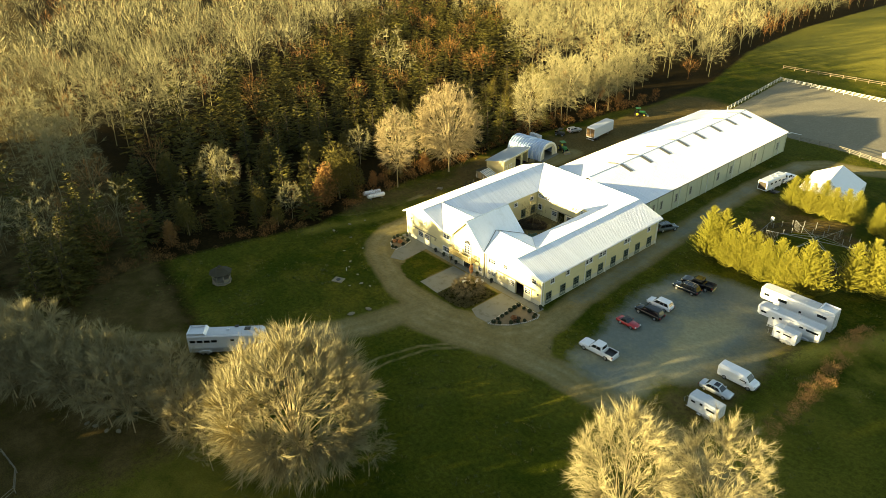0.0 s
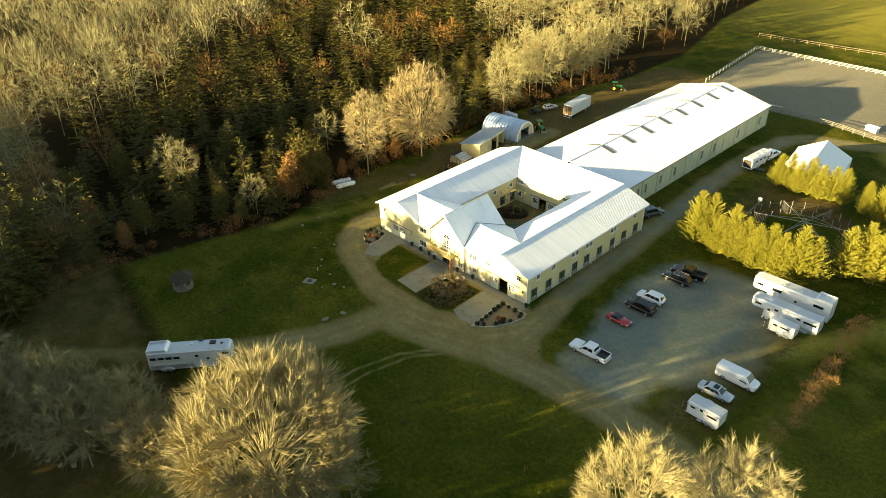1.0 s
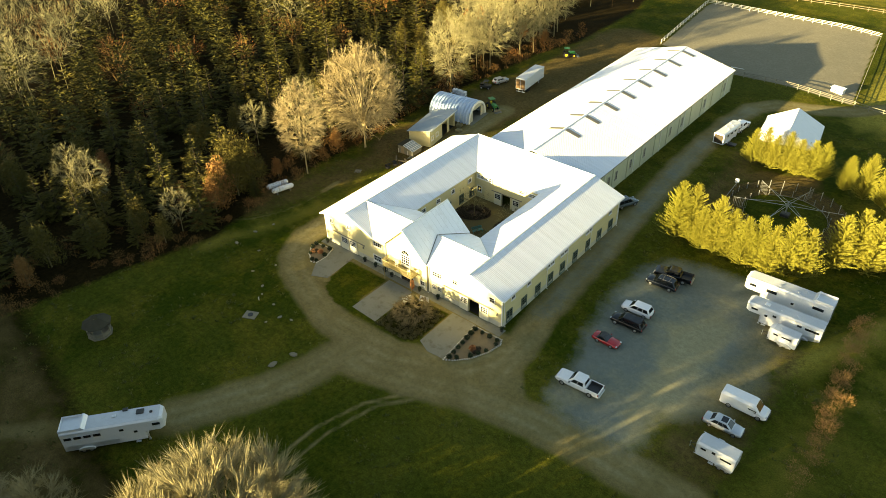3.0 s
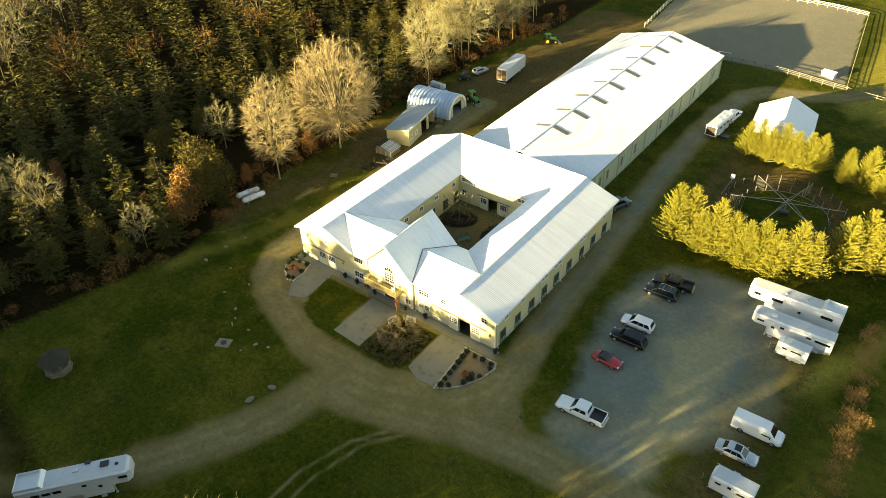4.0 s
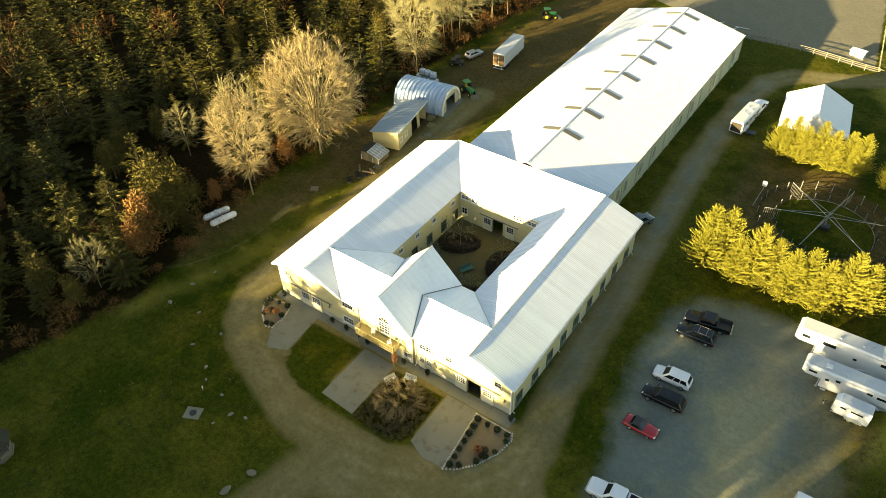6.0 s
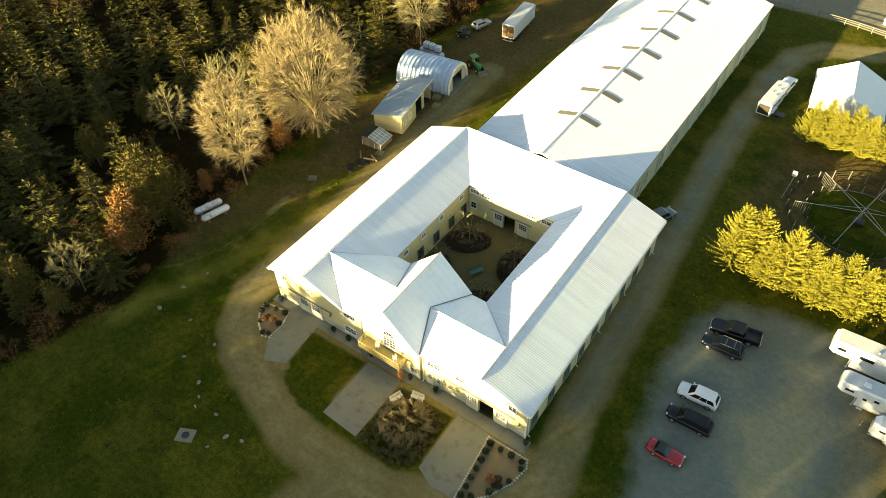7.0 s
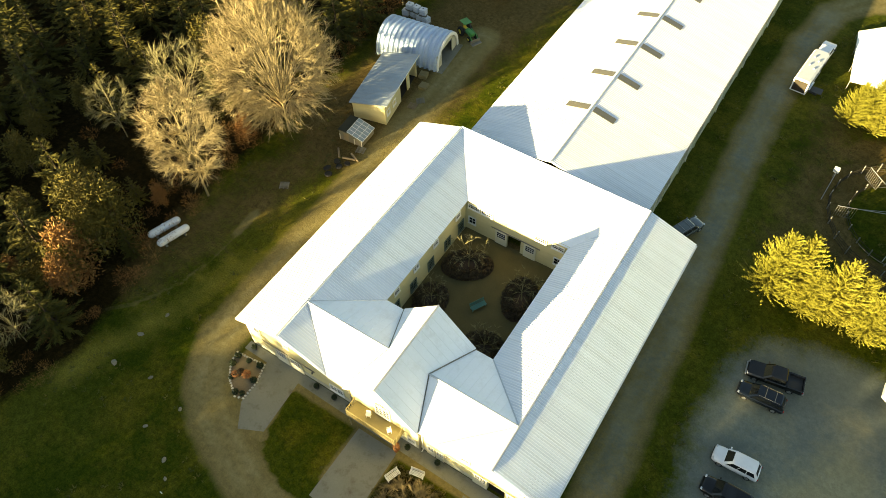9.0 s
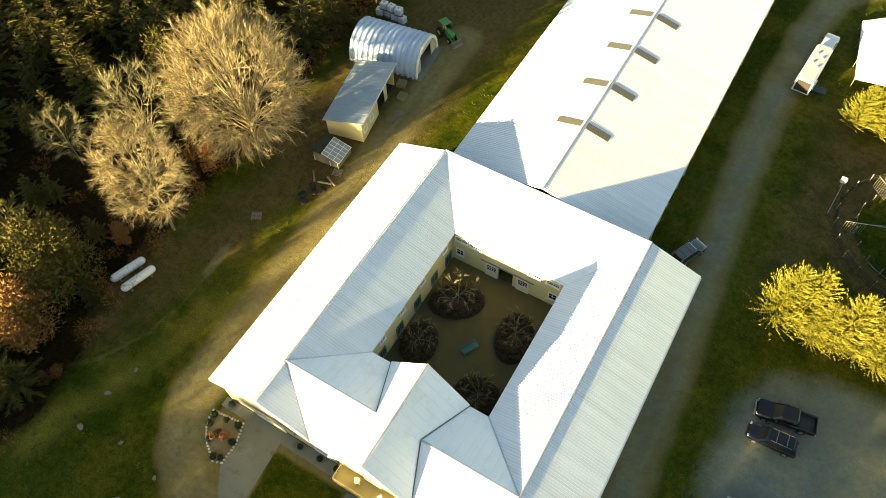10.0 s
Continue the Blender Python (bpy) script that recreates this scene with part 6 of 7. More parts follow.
def tractor(m, label):
    tr = thing("tractor", m, label, "tractor", "tractors")
    part("hood", Geo().box((0.75, 0, 1.15), (1.7, 0.7, 0.65), ch=0.12), M["p_green"], tr)
    part("chassis", Geo().box((0.2, 0, 0.72), (2.6, 0.5, 0.4), ch=0.05), M["plastic"], tr)
    part("canopy", Geo().box((-0.55, 0, 2.35), (1.5, 1.35, 0.12), ch=0.05), M["p_green"], tr)
    for x in (-1.1, 0.0):
        for y in (-0.5, 0.5):
            part("canopy_post", Geo().tube([(x, y, 0.9), (x, y, 2.32)], 0.04, 6), M["plastic"], tr)
    part("seat", Geo().box((-0.55, 0, 1.2), (0.5, 0.5, 0.14), ch=0.05).box((-0.8, 0, 1.45), (0.12, 0.5, 0.5), ch=0.05), M["p_yellow"], tr)
    for x, r, w, t in ((-0.75, 0.75, 0.45, 1.5), (1.3, 0.45, 0.28, 1.3)):
        for s in (-1, 1):
            wh = part("wheel", Geo().disc((x, s * t / 2, r), (0, 1, 0), r, w, 18), M["tyre"], tr)
            part("rim", Geo().disc((x, s * (t / 2 + w / 2 - 0.02), r), (0, 1, 0), r * 0.5, 0.06, 12), M["p_yellow"], wh)
    for s in (-1, 1):
        part("loader_arm", Geo().tube([(0.2, s * 0.55, 1.35), (1.5, s * 0.55, 1.1), (2.1, s * 0.55, 0.45)], 0.07, 6), M["p_green"], tr)
    part("bucket", Geo().loft([[(2.05, y, 0.1), (2.75, y, 0.06), (2.7, y, 0.14), (2.2, y, 0.2), (2.15, y, 0.62), (2.05, y, 0.65)] for y in (-0.85, 0.85)]), M["trackrail"], tr)
    return tr


tractor(at_ground(-45.3, 59.2, -25), "green farm tractor with a front loader and canopy")
tractor(at_ground(-48.5, 97.0, 40), "green farm tractor parked at the edge of the wood")
suv(at_ground(-52.6, 72.4, 73), "silver car parked in the work yard", "p_silver", 4.1, 1.72, 1.5, False)
ut = thing("utility_cart", at_ground(-53.6, 67.6, 20), "dark utility cart with a roll frame", "utility vehicle")
part("body", Geo().box((0, 0, 0.7), (2.6, 1.4, 0.6), ch=0.1), M["plastic"], ut)
part("cargo_box", Geo().box((-0.8, 0, 1.1), (1.0, 1.4, 0.3), ch=0.03), M["p_black"], ut)
part("roof_panel", Geo().box((0.15, 0, 1.9), (1.2, 1.35, 0.06), ch=0.02), M["plastic"], ut)
for x in (-0.35, 0.7):
    for y in (-0.6, 0.6):
        part("roll_bar", Geo().tube([(x, y, 0.95), (x * 0.9, y, 1.88)], 0.035, 6), M["plastic"], ut)
wheels(ut, (-0.85, 0.9), 1.3, 0.32, 0.25)

# ---- outbuildings and yard ----
M["wood"] = surface("weathered_timber", (0.26, 0.20, 0.125), (0.19, 0.145, 0.09), 0.85, 0.0, 0.8, 10.0, 0.25, vary=0.25)
M["grey_wood"] = surface("silvered_timber", (0.21, 0.19, 0.14), (0.155, 0.14, 0.105), 0.85, 0.0, 0.8, 10.0, 0.25, vary=0.25)
M["shingle"] = surface("grey_shingles", (0.060, 0.055, 0.036), (0.042, 0.038, 0.026), 0.9, 0.0, 0.9, 9.0, 0.3, vary=0.2)
M["canvas"] = surface("white_canvas", (0.8, 0.8, 0.79), (0.74, 0.75, 0.75), 0.7, 0.0, 0.4, 5.0, 0.05, dirt=(0.6, 0.6, 0.58), dirt_amount=0.3)
M["stone"] = surface("pale_field_stone", (0.25, 0.22, 0.15), (0.16, 0.145, 0.10), 0.85, 0.0, 1.5, 8.0, 0.3, vary=0.35)
M["mulch"] = surface("dark_mulch", (0.075, 0.05, 0.035), (0.045, 0.032, 0.023), 0.95, 0.0, 1.0, 9.0, 0.6)
M["plastic_white"] = surface("milky_plastic", (0.66, 0.68, 0.7), (0.55, 0.57, 0.6), 0.4, 0.0, 1.0, 8.0, 0.05)
M["teal"] = surface("teal_paint", (0.05, 0.20, 0.17), (0.04, 0.15, 0.13), 0.6, 0.0, 1.5, 12.0, 0.1)
M["pipe"] = surface("pale_steel_tube", (0.36, 0.355, 0.32), (0.28, 0.275, 0.25), 0.45, 0.5, 1.0, 12.0, 0.05, vary=0.2)
M["fence_white"] = surface("white_fence_paint", (0.62, 0.59, 0.5), (0.5, 0.47, 0.4), 0.7, 0.0, 0.8, 10.0, 0.15, vary=0.2)
M["orange"] = leaf_material("orange_brown_leaves", (0.30, 0.12, 0.05), (0.36, 0.17, 0.07), (0.2, 0.07, 0.03))
M["boxwood"] = leaf_material("dark_green_leaves", (0.022, 0.035, 0.014), (0.03, 0.045, 0.018), (0.014, 0.022, 0.01))
M["dry_leaf"] = leaf_material("dull_brown_leaves", (0.062, 0.044, 0.024), (0.085, 0.058, 0.03), (0.03, 0.022, 0.013))

# shed with a mono-pitch roof
sh = thing("shed", pose(-48.1, 41.4, 0, 0, 0, 11.5), "cream equipment shed with a grey single-pitch metal roof", "shed")
SL, SW = 11.0, 5.0


g = Geo()
wall_panel(g, (SW / 2, -SL / 2), (SW / 2, SL / 2), 0, 3.7, 0.15, [(5.2, 7.6, 0, 2.9), (8.4, 10.8, 0, 2.9)])
part("wall", g, M["cream"], sh)
g = Geo()
wall_panel(g, (-SW / 2, SL / 2), (-SW / 2, -SL / 2), 0, 2.8, 0.15)
part("wall", g, M["cream"], sh)
for y, s in ((-SL / 2, 1), (SL / 2, -1)):
    trap = [(-SW / 2 + 0.15, 0), (SW / 2 - 0.15, 0), (SW / 2 - 0.15, 3.68), (-SW / 2 + 0.15, 2.8)]
    part("wall", Geo().loft([[(x, y + s * 0.15, z) for x, z in trap], [(x, y, z) for x, z in trap]][:: s]), M["cream"], sh)
roof_slope(sh, [(-SW / 2 - 0.35, -SL / 2 - 0.3, 2.78), (SW / 2 + 0.45, -SL / 2 - 0.3, 3.86), (SW / 2 + 0.45, SL / 2 + 0.3, 3.86), (-SW / 2 - 0.35, SL / 2 + 0.3, 2.78)], "shed_roof", 0.1, 0.6, "roof", 0.03)
part("floor_slab", Geo().box((0, 0, 0.03), (SW - 0.4, SL - 0.4, 0.06)), M["dark"], sh)
part("fascia", Geo().box((SW / 2 + 0.47, 0, 3.74), (0.04, SL + 0.6, 0.2)), M["white"], sh)
for y in (-4.6, -2.6):
    wob = part("window", WINDOWS[(0.95, 0.85, 2, 2, False, "white")][0], None, sh)
    wob.matrix_local = pose(SW / 2 + 0.05, y, 1.7, 0, 0, 90)
    part("pane", WINDOWS[(0.95, 0.85, 2, 2, False, "white")][1], None, wob)
# lean-to greenhouse against a low hut
M["pale_glass"] = surface("pale_greenhouse_glazing", (0.30, 0.36, 0.38), (0.22, 0.27, 0.29), 0.2, 0.0, 0.9, 6.0, 0.02, dirt=(0.2, 0.2, 0.16), dirt_amount=0.4)
gh = thing("greenhouse", pose(-46.7, 32.6, 0, 0, 0, 4), "small lean-to greenhouse with white glazing bars", "greenhouse")
side = [(-1.8, 0), (1.8, 0), (1.8, 0.98), (-0.5, 1.74), (-1.8, 1.68)]
part("base_wall", Geo().loft([[(x, y, z) for x, z in side] for y in (1.5, -1.5)]), M["grey_wood"], gh)
part("roof_board", Geo().slab([(-1.95, -1.6, 1.76), (-0.5, -1.6, 1.82), (-0.5, 1.6, 1.82), (-1.95, 1.6, 1.76)], 0.06), M["shingle"], gh, "dark flat roof of the hut")
part("pane", Geo().slab([(-0.45, -1.55, 1.84), (1.95, -1.55, 1.05), (1.95, 1.55, 1.05), (-0.45, 1.55, 1.84)], 0.03), M["pale_glass"], gh)
for i in range(6):
    y = -1.52 + i * 0.608
    part("glazing_bar", Geo().tube([(-0.47, y, 1.88), (1.97, y, 1.08)], 0.035, 4), M["white"], gh)
for f in (0.0, 0.33, 0.67, 1.0):
    part("glazing_bar", Geo().tube([(-0.47 + 2.44 * f, -1.56, 1.88 - 0.8 * f), (-0.47 + 2.44 * f, 1.56, 1.88 - 0.8 * f)], 0.035, 4), M["white"], gh)
part("door", Geo().box((-0.7, -1.53, 0.75), (0.8, 0.05, 1.4), ch=0.01), M["wood"], gh)
for x in (-1.75, 0.6, 1.75):
    part("corner_post", Geo().box((x, -1.54, 0.5), (0.09, 0.07, 1.0)), M["fence_white"], gh)
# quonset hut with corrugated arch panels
qh = thing("quonset_hut", pose(-50.3, 52.5, 0, 0, 0, 7), "arched corrugated steel hut with blue sky light in its colour and an open front", "hut")
R, QH, n = 3.5, 3.8, 20
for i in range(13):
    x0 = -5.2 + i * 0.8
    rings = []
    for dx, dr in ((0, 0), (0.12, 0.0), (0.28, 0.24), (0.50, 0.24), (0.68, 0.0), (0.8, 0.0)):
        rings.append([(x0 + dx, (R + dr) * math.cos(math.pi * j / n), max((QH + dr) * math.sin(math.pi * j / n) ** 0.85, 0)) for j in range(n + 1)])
    part("arch_panel", Geo().loft(rings, False, None, False), M["hut_skylit_steel"], qh)
part("back_wall", Geo().loft([[(x, (R - 0.05) * math.cos(math.pi * j / n), (QH - 0.05) * math.sin(math.pi * j / n) ** 0.85) for j in range(n + 1)] for x in (-5.15, -5.0)]), M["galv"], qh)
part("front_arch", Geo().loft([[(5.2, k * R * math.cos(math.pi * j / n), k * QH * math.sin(math.pi * j / n) ** 0.85) for k in (1.05, 0.93)] + [(5.35, k * R * math.cos(math.pi * j / n), k * QH * math.sin(math.pi * j / n) ** 0.85) for k in (0.93, 1.05)] for j in range(n + 1)]), M["white"], qh)
for y in (-2.5, 2.5):
    part("front_panel", Geo().box((5.1, y, 1.2), (0.1, 1.5, 2.4)), M["base"], qh)
part("front_header", Geo().box((5.1, 0, 2.9), (0.1, 4.4, 0.9)), M["base"], qh)
part("floor_slab", Geo().box((0.4, 0, 0.03), (11.4, 7.4, 0.06)), M["concrete"], qh)
# plastic water totes behind the hut
for x, y, z, t in ((-56.5, 58.6, 0, 10), (-55.2, 58.9, 0, -8), (-53.9, 58.7, 0, 5), (-55.8, 58.8, 1.2, 4), (-52.6, 58.6, 0, -12), (-54.5, 58.8, 1.2, -6), (-53.2, 58.7, 1.2, 9)):
    tk = thing("water_tote", pose(x, y, z, 0, 0, t), "white plastic water tote in a steel cage", "water tank", "water totes")
    part("tank", Geo().box((0, 0, 0.66), (1.08, 0.98, 1.0), ch=0.08), M["plastic_white"], tk)
    part("pallet", Geo().box((0, 0, 0.08), (1.15, 1.02, 0.14)), M["grey_wood"], tk)
    for zz in (0.35, 0.7, 1.05):
        part("cage_hoop", Geo().tube([(-0.56, -0.51, zz), (0.56, -0.51, zz), (0.56, 0.51, zz), (-0.56, 0.51, zz), (-0.56, -0.51, zz)], 0.015, 4), M["pipe"], tk)
    part("lid", Geo().disc((0, 0, 1.18), (0, 0, 1), 0.1, 0.06, 12), M["plastic"], tk)
# pallets stacked before the hut
for x, y, t, count in ((-45.8, 47.7, 12, 4), (-44.5, 45.8, 5, 3)):
    ps = thing("pallet_stack", pose(x, y, 0, 0, 0, t), "short stack of pale wooden pallets by the hut", "pallets", "pallet stacks")
    for k in range(count):
        g = Geo()
        for u in (-0.54, 0, 0.54):
            g.box((0, u, k * 0.15 + 0.05), (1.2, 0.1, 0.1))
        for u in range(7):
            g.box((-0.54 + u * 0.18, 0, k * 0.15 + 0.115), (0.12, 1.18, 0.03))
        part("pallet", g, M["deck_wood"], ps)
# propane tanks
for x, y, t in ((-57.0, 6.5, 73), (-55.1, 6.2, 74.5)):
    pt = thing("propane_tank", pose(x, y, 0, 0, 0, t), "white horizontal propane tank on concrete saddles", "gas tank", "propane tanks")
    prof = [(-2.2, 0.02), (-2.15, 0.22), (-2.0, 0.4), (-1.75, 0.5), (1.75, 0.5), (2.0, 0.4), (2.15, 0.22), (2.2, 0.02)]
    part("shell", Geo().loft([[(px, r * math.cos(a), 0.78 + r * math.sin(a)) for a in (2 * math.pi * j / 18 for j in range(18))] for px, r in prof][::-1]), M["p_white"], pt, smooth=False)
    for px in (-1.3, 1.3):
        part("saddle", Geo().box((px, 0, 0.17), (0.3, 0.9, 0.34), ch=0.03), M["concrete"], pt)
    part("valve_dome", Geo().disc((0, 0, 1.32), (0, 0, 1), 0.2, 0.16, 14), M["plastic_white"], pt)
# frame tent
tz = -1.35
tn = thing("frame_tent", pose(11.9, 84.6, tz, 0, 0, 8.8), "large white canvas frame tent behind the cypresses", "tent")
TX, TY = 5.6, 6.0
for s in (-1, 1):
    part("roof_canvas", Geo().slab([(s * TX, -TY, 2.6), (s * TX, TY, 2.6), (s * 0.02, TY, 5.5), (s * 0.02, -TY, 5.5)], 0.04), M["canvas"], tn)
    part("gable_canvas", Geo().loft([[(-TX, s * (TY - 0.03), 2.57), (TX, s * (TY - 0.03), 2.57), (0, s * (TY - 0.03), 5.44)], [(-TX, s * (TY - 0.07), 2.57), (TX, s * (TY - 0.07), 2.57), (0, s * (TY - 0.07), 5.44)]][:: -s]), M["canvas"], tn)
for s in (-1, 1):
    part("valance", Geo().box((s * TX, 0, 2.42), (0.03, TY * 2, 0.35)), M["canvas"], tn)
    part("valance", Geo().box((0, s * TY, 2.42), (TX * 2, 0.03, 0.35)), M["canvas"], tn)
    for i in range(4):
        part("pole", Geo().tube([(s * TX, -TY + i * TY * 2 / 3, 0), (s * TX, -TY + i * TY * 2 / 3, 2.7)], 0.05, 6), M["pipe"], tn)
part("side_wall", Geo().box((TX, 0, 1.2), (0.04, TY * 2, 2.4)), M["canvas"], tn)
part("deck", Geo().box((-TX - 0.4, -1.5, 0.1), (0.9, 7, 0.2)), M["concrete"], tn)
# gazebo on the lawn
gz = thing("gazebo", pose(-45.4, -36.0, 0, 0, 0, 12), "octagonal wooden gazebo with a grey shingle roof", "gazebo")
oct8 = [(math.cos(radians(22.5 + 45 * i)), math.sin(radians(22.5 + 45 * i))) for i in range(8)]
part("deck", Geo().prism([(x * 1.75, y * 1.75) for x, y in oct8], 0.0, 0.25), M["grey_wood"], gz)
for (x, y), (x2, y2) in zip(oct8, oct8[1:] + oct8[:1]):
    part("post", Geo().box((x * 1.6, y * 1.6, 1.2), (0.1, 0.1, 2.0)), M["grey_wood"], gz)
    part("roof_panel", Geo().slab([(x * 2.1, y * 2.1, 2.1), (x2 * 2.1, y2 * 2.1, 2.1), (x2 * 0.4, y2 * 0.4, 2.95), (x * 0.4, y * 0.4, 2.95)], 0.06), M["shingle"], gz)
    part("cupola_panel", Geo().slab([(x * 0.5, y * 0.5, 3.1), (x2 * 0.5, y2 * 0.5, 3.1), (0, 0, 3.5)], 0.04), M["shingle"], gz)
    part("rail", Geo().tube([(x * 1.6, y * 1.6, 0.95), (x2 * 1.6, y2 * 1.6, 0.95)], 0.05, 4), M["grey_wood"], gz)
    part("rail_panel", Geo().slab([(x * 1.6, y * 1.6, 0.3), (x2 * 1.6, y2 * 1.6, 0.3), (x2 * 1.58, y2 * 1.58, 0.8), (x * 1.58, y * 1.58, 0.8)], 0.03), M["grey_wood"], gz)
# horse walker: round pen with posts, machine and radial arms
WX, WY = 20.6, 56.6
hw = thing("horse_walker", pose(WX, WY, -1.4), "round horse walker with steel arms, posts and rails", "horse walker")
top = (0, 0, 3.0)
part("machine_base", Geo().box((0, 0, 0.35), (1.5, 1.3, 0.7), ch=0.1), M["plastic"], hw)
part("mast", Geo().tube([(0, 0, 0.6), (0, 0, 3.0)], 0.12, 8), M["pipe"], hw)
for i in range(6):
    a = radians(18 + 60 * i)
    c, s = math.cos(a), math.sin(a)
    arm = part("arm", Geo().tube([(0, 0, 2.2), (c * 8.9, s * 8.9, 2.2)], 0.042, 6), M["pipe"], hw)
    part("stay", Geo().tube([(0, 0, 3.0), (c * 6.2, s * 6.2, 2.24)], 0.03, 4), M["pipe"], hw)
    if i in (1, 2, 3):
        gp = Geo()
        for j in range(9):
            r = 6.6 + j * 0.28
            gp.tube([(c * r, s * r, 0.35), (c * r, s * r, 2.15)], 0.018, 4)
        gp.tube([(c * 6.6, s * 6.6, 0.35), (c * 8.84, s * 8.84, 0.35)], 0.025, 4)
        part("push_gate", gp, M["pipe"], arm)
M["walker_rail"] = surface("dark_rubber_railing", (0.045, 0.037, 0.024), (0.03, 0.025, 0.017), 0.8, 0.0, 1.0, 12.0, 0.1)
kerb = [(7.0 * math.cos(2 * math.pi * i / 48), 7.0 * math.sin(2 * math.pi * i / 48), 0.12) for i in range(49)]
part("kerb", Geo().tube(kerb, 0.07, 4), M["grey_wood"], hw)
for r, count, hh in ((9.6, 26, 1.8), (7.2, 22, 1.25)):
    for i in range(count):
        a, a2 = 2 * math.pi * i / count, 2 * math.pi * (i + 1) / count
        part("post", Geo().box((0, 0, hh / 2), (0.12, 0.12, hh), Matrix.Translation((r * math.cos(a), r * math.sin(a), 0)) @ Matrix.Rotation(a, 4, "Z"), ch=0.015), M["pipe"], hw)
        for z in (0.35, 0.7, 1.05, 1.4) if r > 8 else (0.5, 0.95):
            part("rail", Geo().tube([(r * math.cos(a), r * math.sin(a), z), (r * math.cos(a2), r * math.sin(a2), z)], 0.05, 4), M["walker_rail"], hw)
cb = thing("control_box", pose(10.4, 60.0, -1.2), "white electrical control box on a post", "control box")
part("post", Geo().box((0, 0, 0.8), (0.14, 0.14, 1.6)), M["grey_wood"], cb)
part("cabinet", Geo().box((0, 0, 1.85), (0.7, 0.5, 0.75), ch=0.05), M["white"], cb)
part("stay", Geo().tube([(0.1, -0.2, 1.6), (-0.2, -5.2, 0.3)], 0.05, 5), M["pipe"], cb)


# fences
def fence(name, pts, label, mat, step=2.6, hh=1.3, rails=(0.5, 0.9, 1.25), close=False):
    fc = thing(name, pose(0, 0, 0), label, "fence", "paddock fences")
    pts = pts + pts[:1] if close else pts
    post = mesh_of("post", *(lambda q: (q.v, q.f))(Geo().box((0, 0, hh / 2), (0.13, 0.13, hh + 0.1), ch=0.015)), M[mat])
    for (ax, ay), (bx_, by_) in zip(pts, pts[1:]):
        n = max(1, round(math.dist((ax, ay), (bx_, by_)) / step))
        for i in range(n):
            x, y, x2, y2 = (ax + (bx_ - ax) * i / n, ay + (by_ - ay) * i / n, ax + (bx_ - ax) * (i + 1) / n, ay + (by_ - ay) * (i + 1) / n)
            p = part("post", post, None, fc)
            p.location = (x, y, hz(x, y))
            for z in rails:
                part("rail", Geo().tube([(x, y, hz(x, y) + z), (x2, y2, hz(x2, y2) + z)], 0.06, 4), M[mat], fc)
    return fc


fence("ring_fence", [(-33.5, 119.8), (-37.6, 160.6), (11.6, 160.1)], "pale post-and-rail fence of the riding ring", "fence_white")
fence("ring_fence", [(11.6, 160.1), (17.6, 111.4), (-9.8, 109.9)], "timber post-and-rail fence of the riding ring", "grey_wood")
fence("field_fence", [(-44, 176), (70, 186), (160, 205)], "timber post-and-rail fence across the far field", "wood", 4.0, 1.3, (0.6, 1.15))
fence("field_fence", [(17.8, 111.2), (42, 108), (95, 120)], "timber post-and-rail paddock fence", "grey_wood", 3.2, 1.3, (0.6, 1.15))
fence("rail_fence", [(-30, -79), (-24.5, -77), (-20, -76.5), (-16.5, -77.5), (-15, -80.5)], "weathered pale curved rail fence in the grove", "grey_wood", 2.5, 1.1, (0.5, 0.95))
# jump poles and the judge's box at the ring
for x, y, t in ((-14, 112.2, 2), (-12.0, 113.4, 64), (-10.6, 114.8, 5), (-15.8, 114.5, 50)):
    tagged(part("jump_pole", Geo().tube([(x - 1.6 * math.cos(radians(t)), y - 1.6 * math.sin(radians(t)), 0.12), (x + 1.6 * math.cos(radians(t)), y + 1.6 * math.sin(radians(t)), 0.12)], 0.07, 6), M["white"]), "white wooden jump pole lying on the sand", "jump pole", "jump poles")
jb = thing("judges_box", pose(12.6, 116.6, -1.35, 0, 0, -10), "small white judge's box at the ring", "hut")
part("body", Geo().box((0, 0, 0.75), (2.8, 1.5, 1.5), ch=0.03), M["white"], jb)
part("roof_panel", Geo().box((0, 0, 1.56), (3.1, 1.8, 0.08), ch=0.02), M["roof"], jb)
part("shutter", Geo().box((0, -0.77, 0.95), (1.8, 0.04, 0.6)), M["base"], jb)

M["court"] = surface("packed_dirt", (0.118, 0.098, 0.044), (0.086, 0.072, 0.032), 0.95, 0.0, 0.6, 6.0, 0.4)
# ---- paving, beds, shrubs, stones ----
for nm, poly, lab in (("apron", [(-34.0, -0.6), (-29.5, -0.6), (-29.0, -6.8), (-31.5, -8.0), (-33.2, -5.6)], "grey concrete apron before the closed sliding doors"),
        ("walkway", [(-20.9, -1.2), (-16.1, -1.2), (-15.9, -9.6), (-20.9, -9.3)], "grey concrete walk to the entrance"),
        ("apron", [(-8.2, -1.2), (-4.0, -1.2), (-3.1, -9.4), (-5.9, -9.6), (-8.1, -8.6)], "grey concrete apron before the open sliding doors"),
        ("walkway", [(-37.3, 0.5), (-37.3, -0.55), (0.2, -1.15), (0.2, 0.5)], "grey concrete path along the front wall")):
    structure("pavement", Geo().prism(poly[::1] if sum(a[0] * b[1] - b[0] * a[1] for a, b in zip(poly, poly[1:] + poly[:1])) > 0 else poly[::-1], -0.05, 0.035 if nm == "apron" else 0.03), M["concrete"], lab, nm)
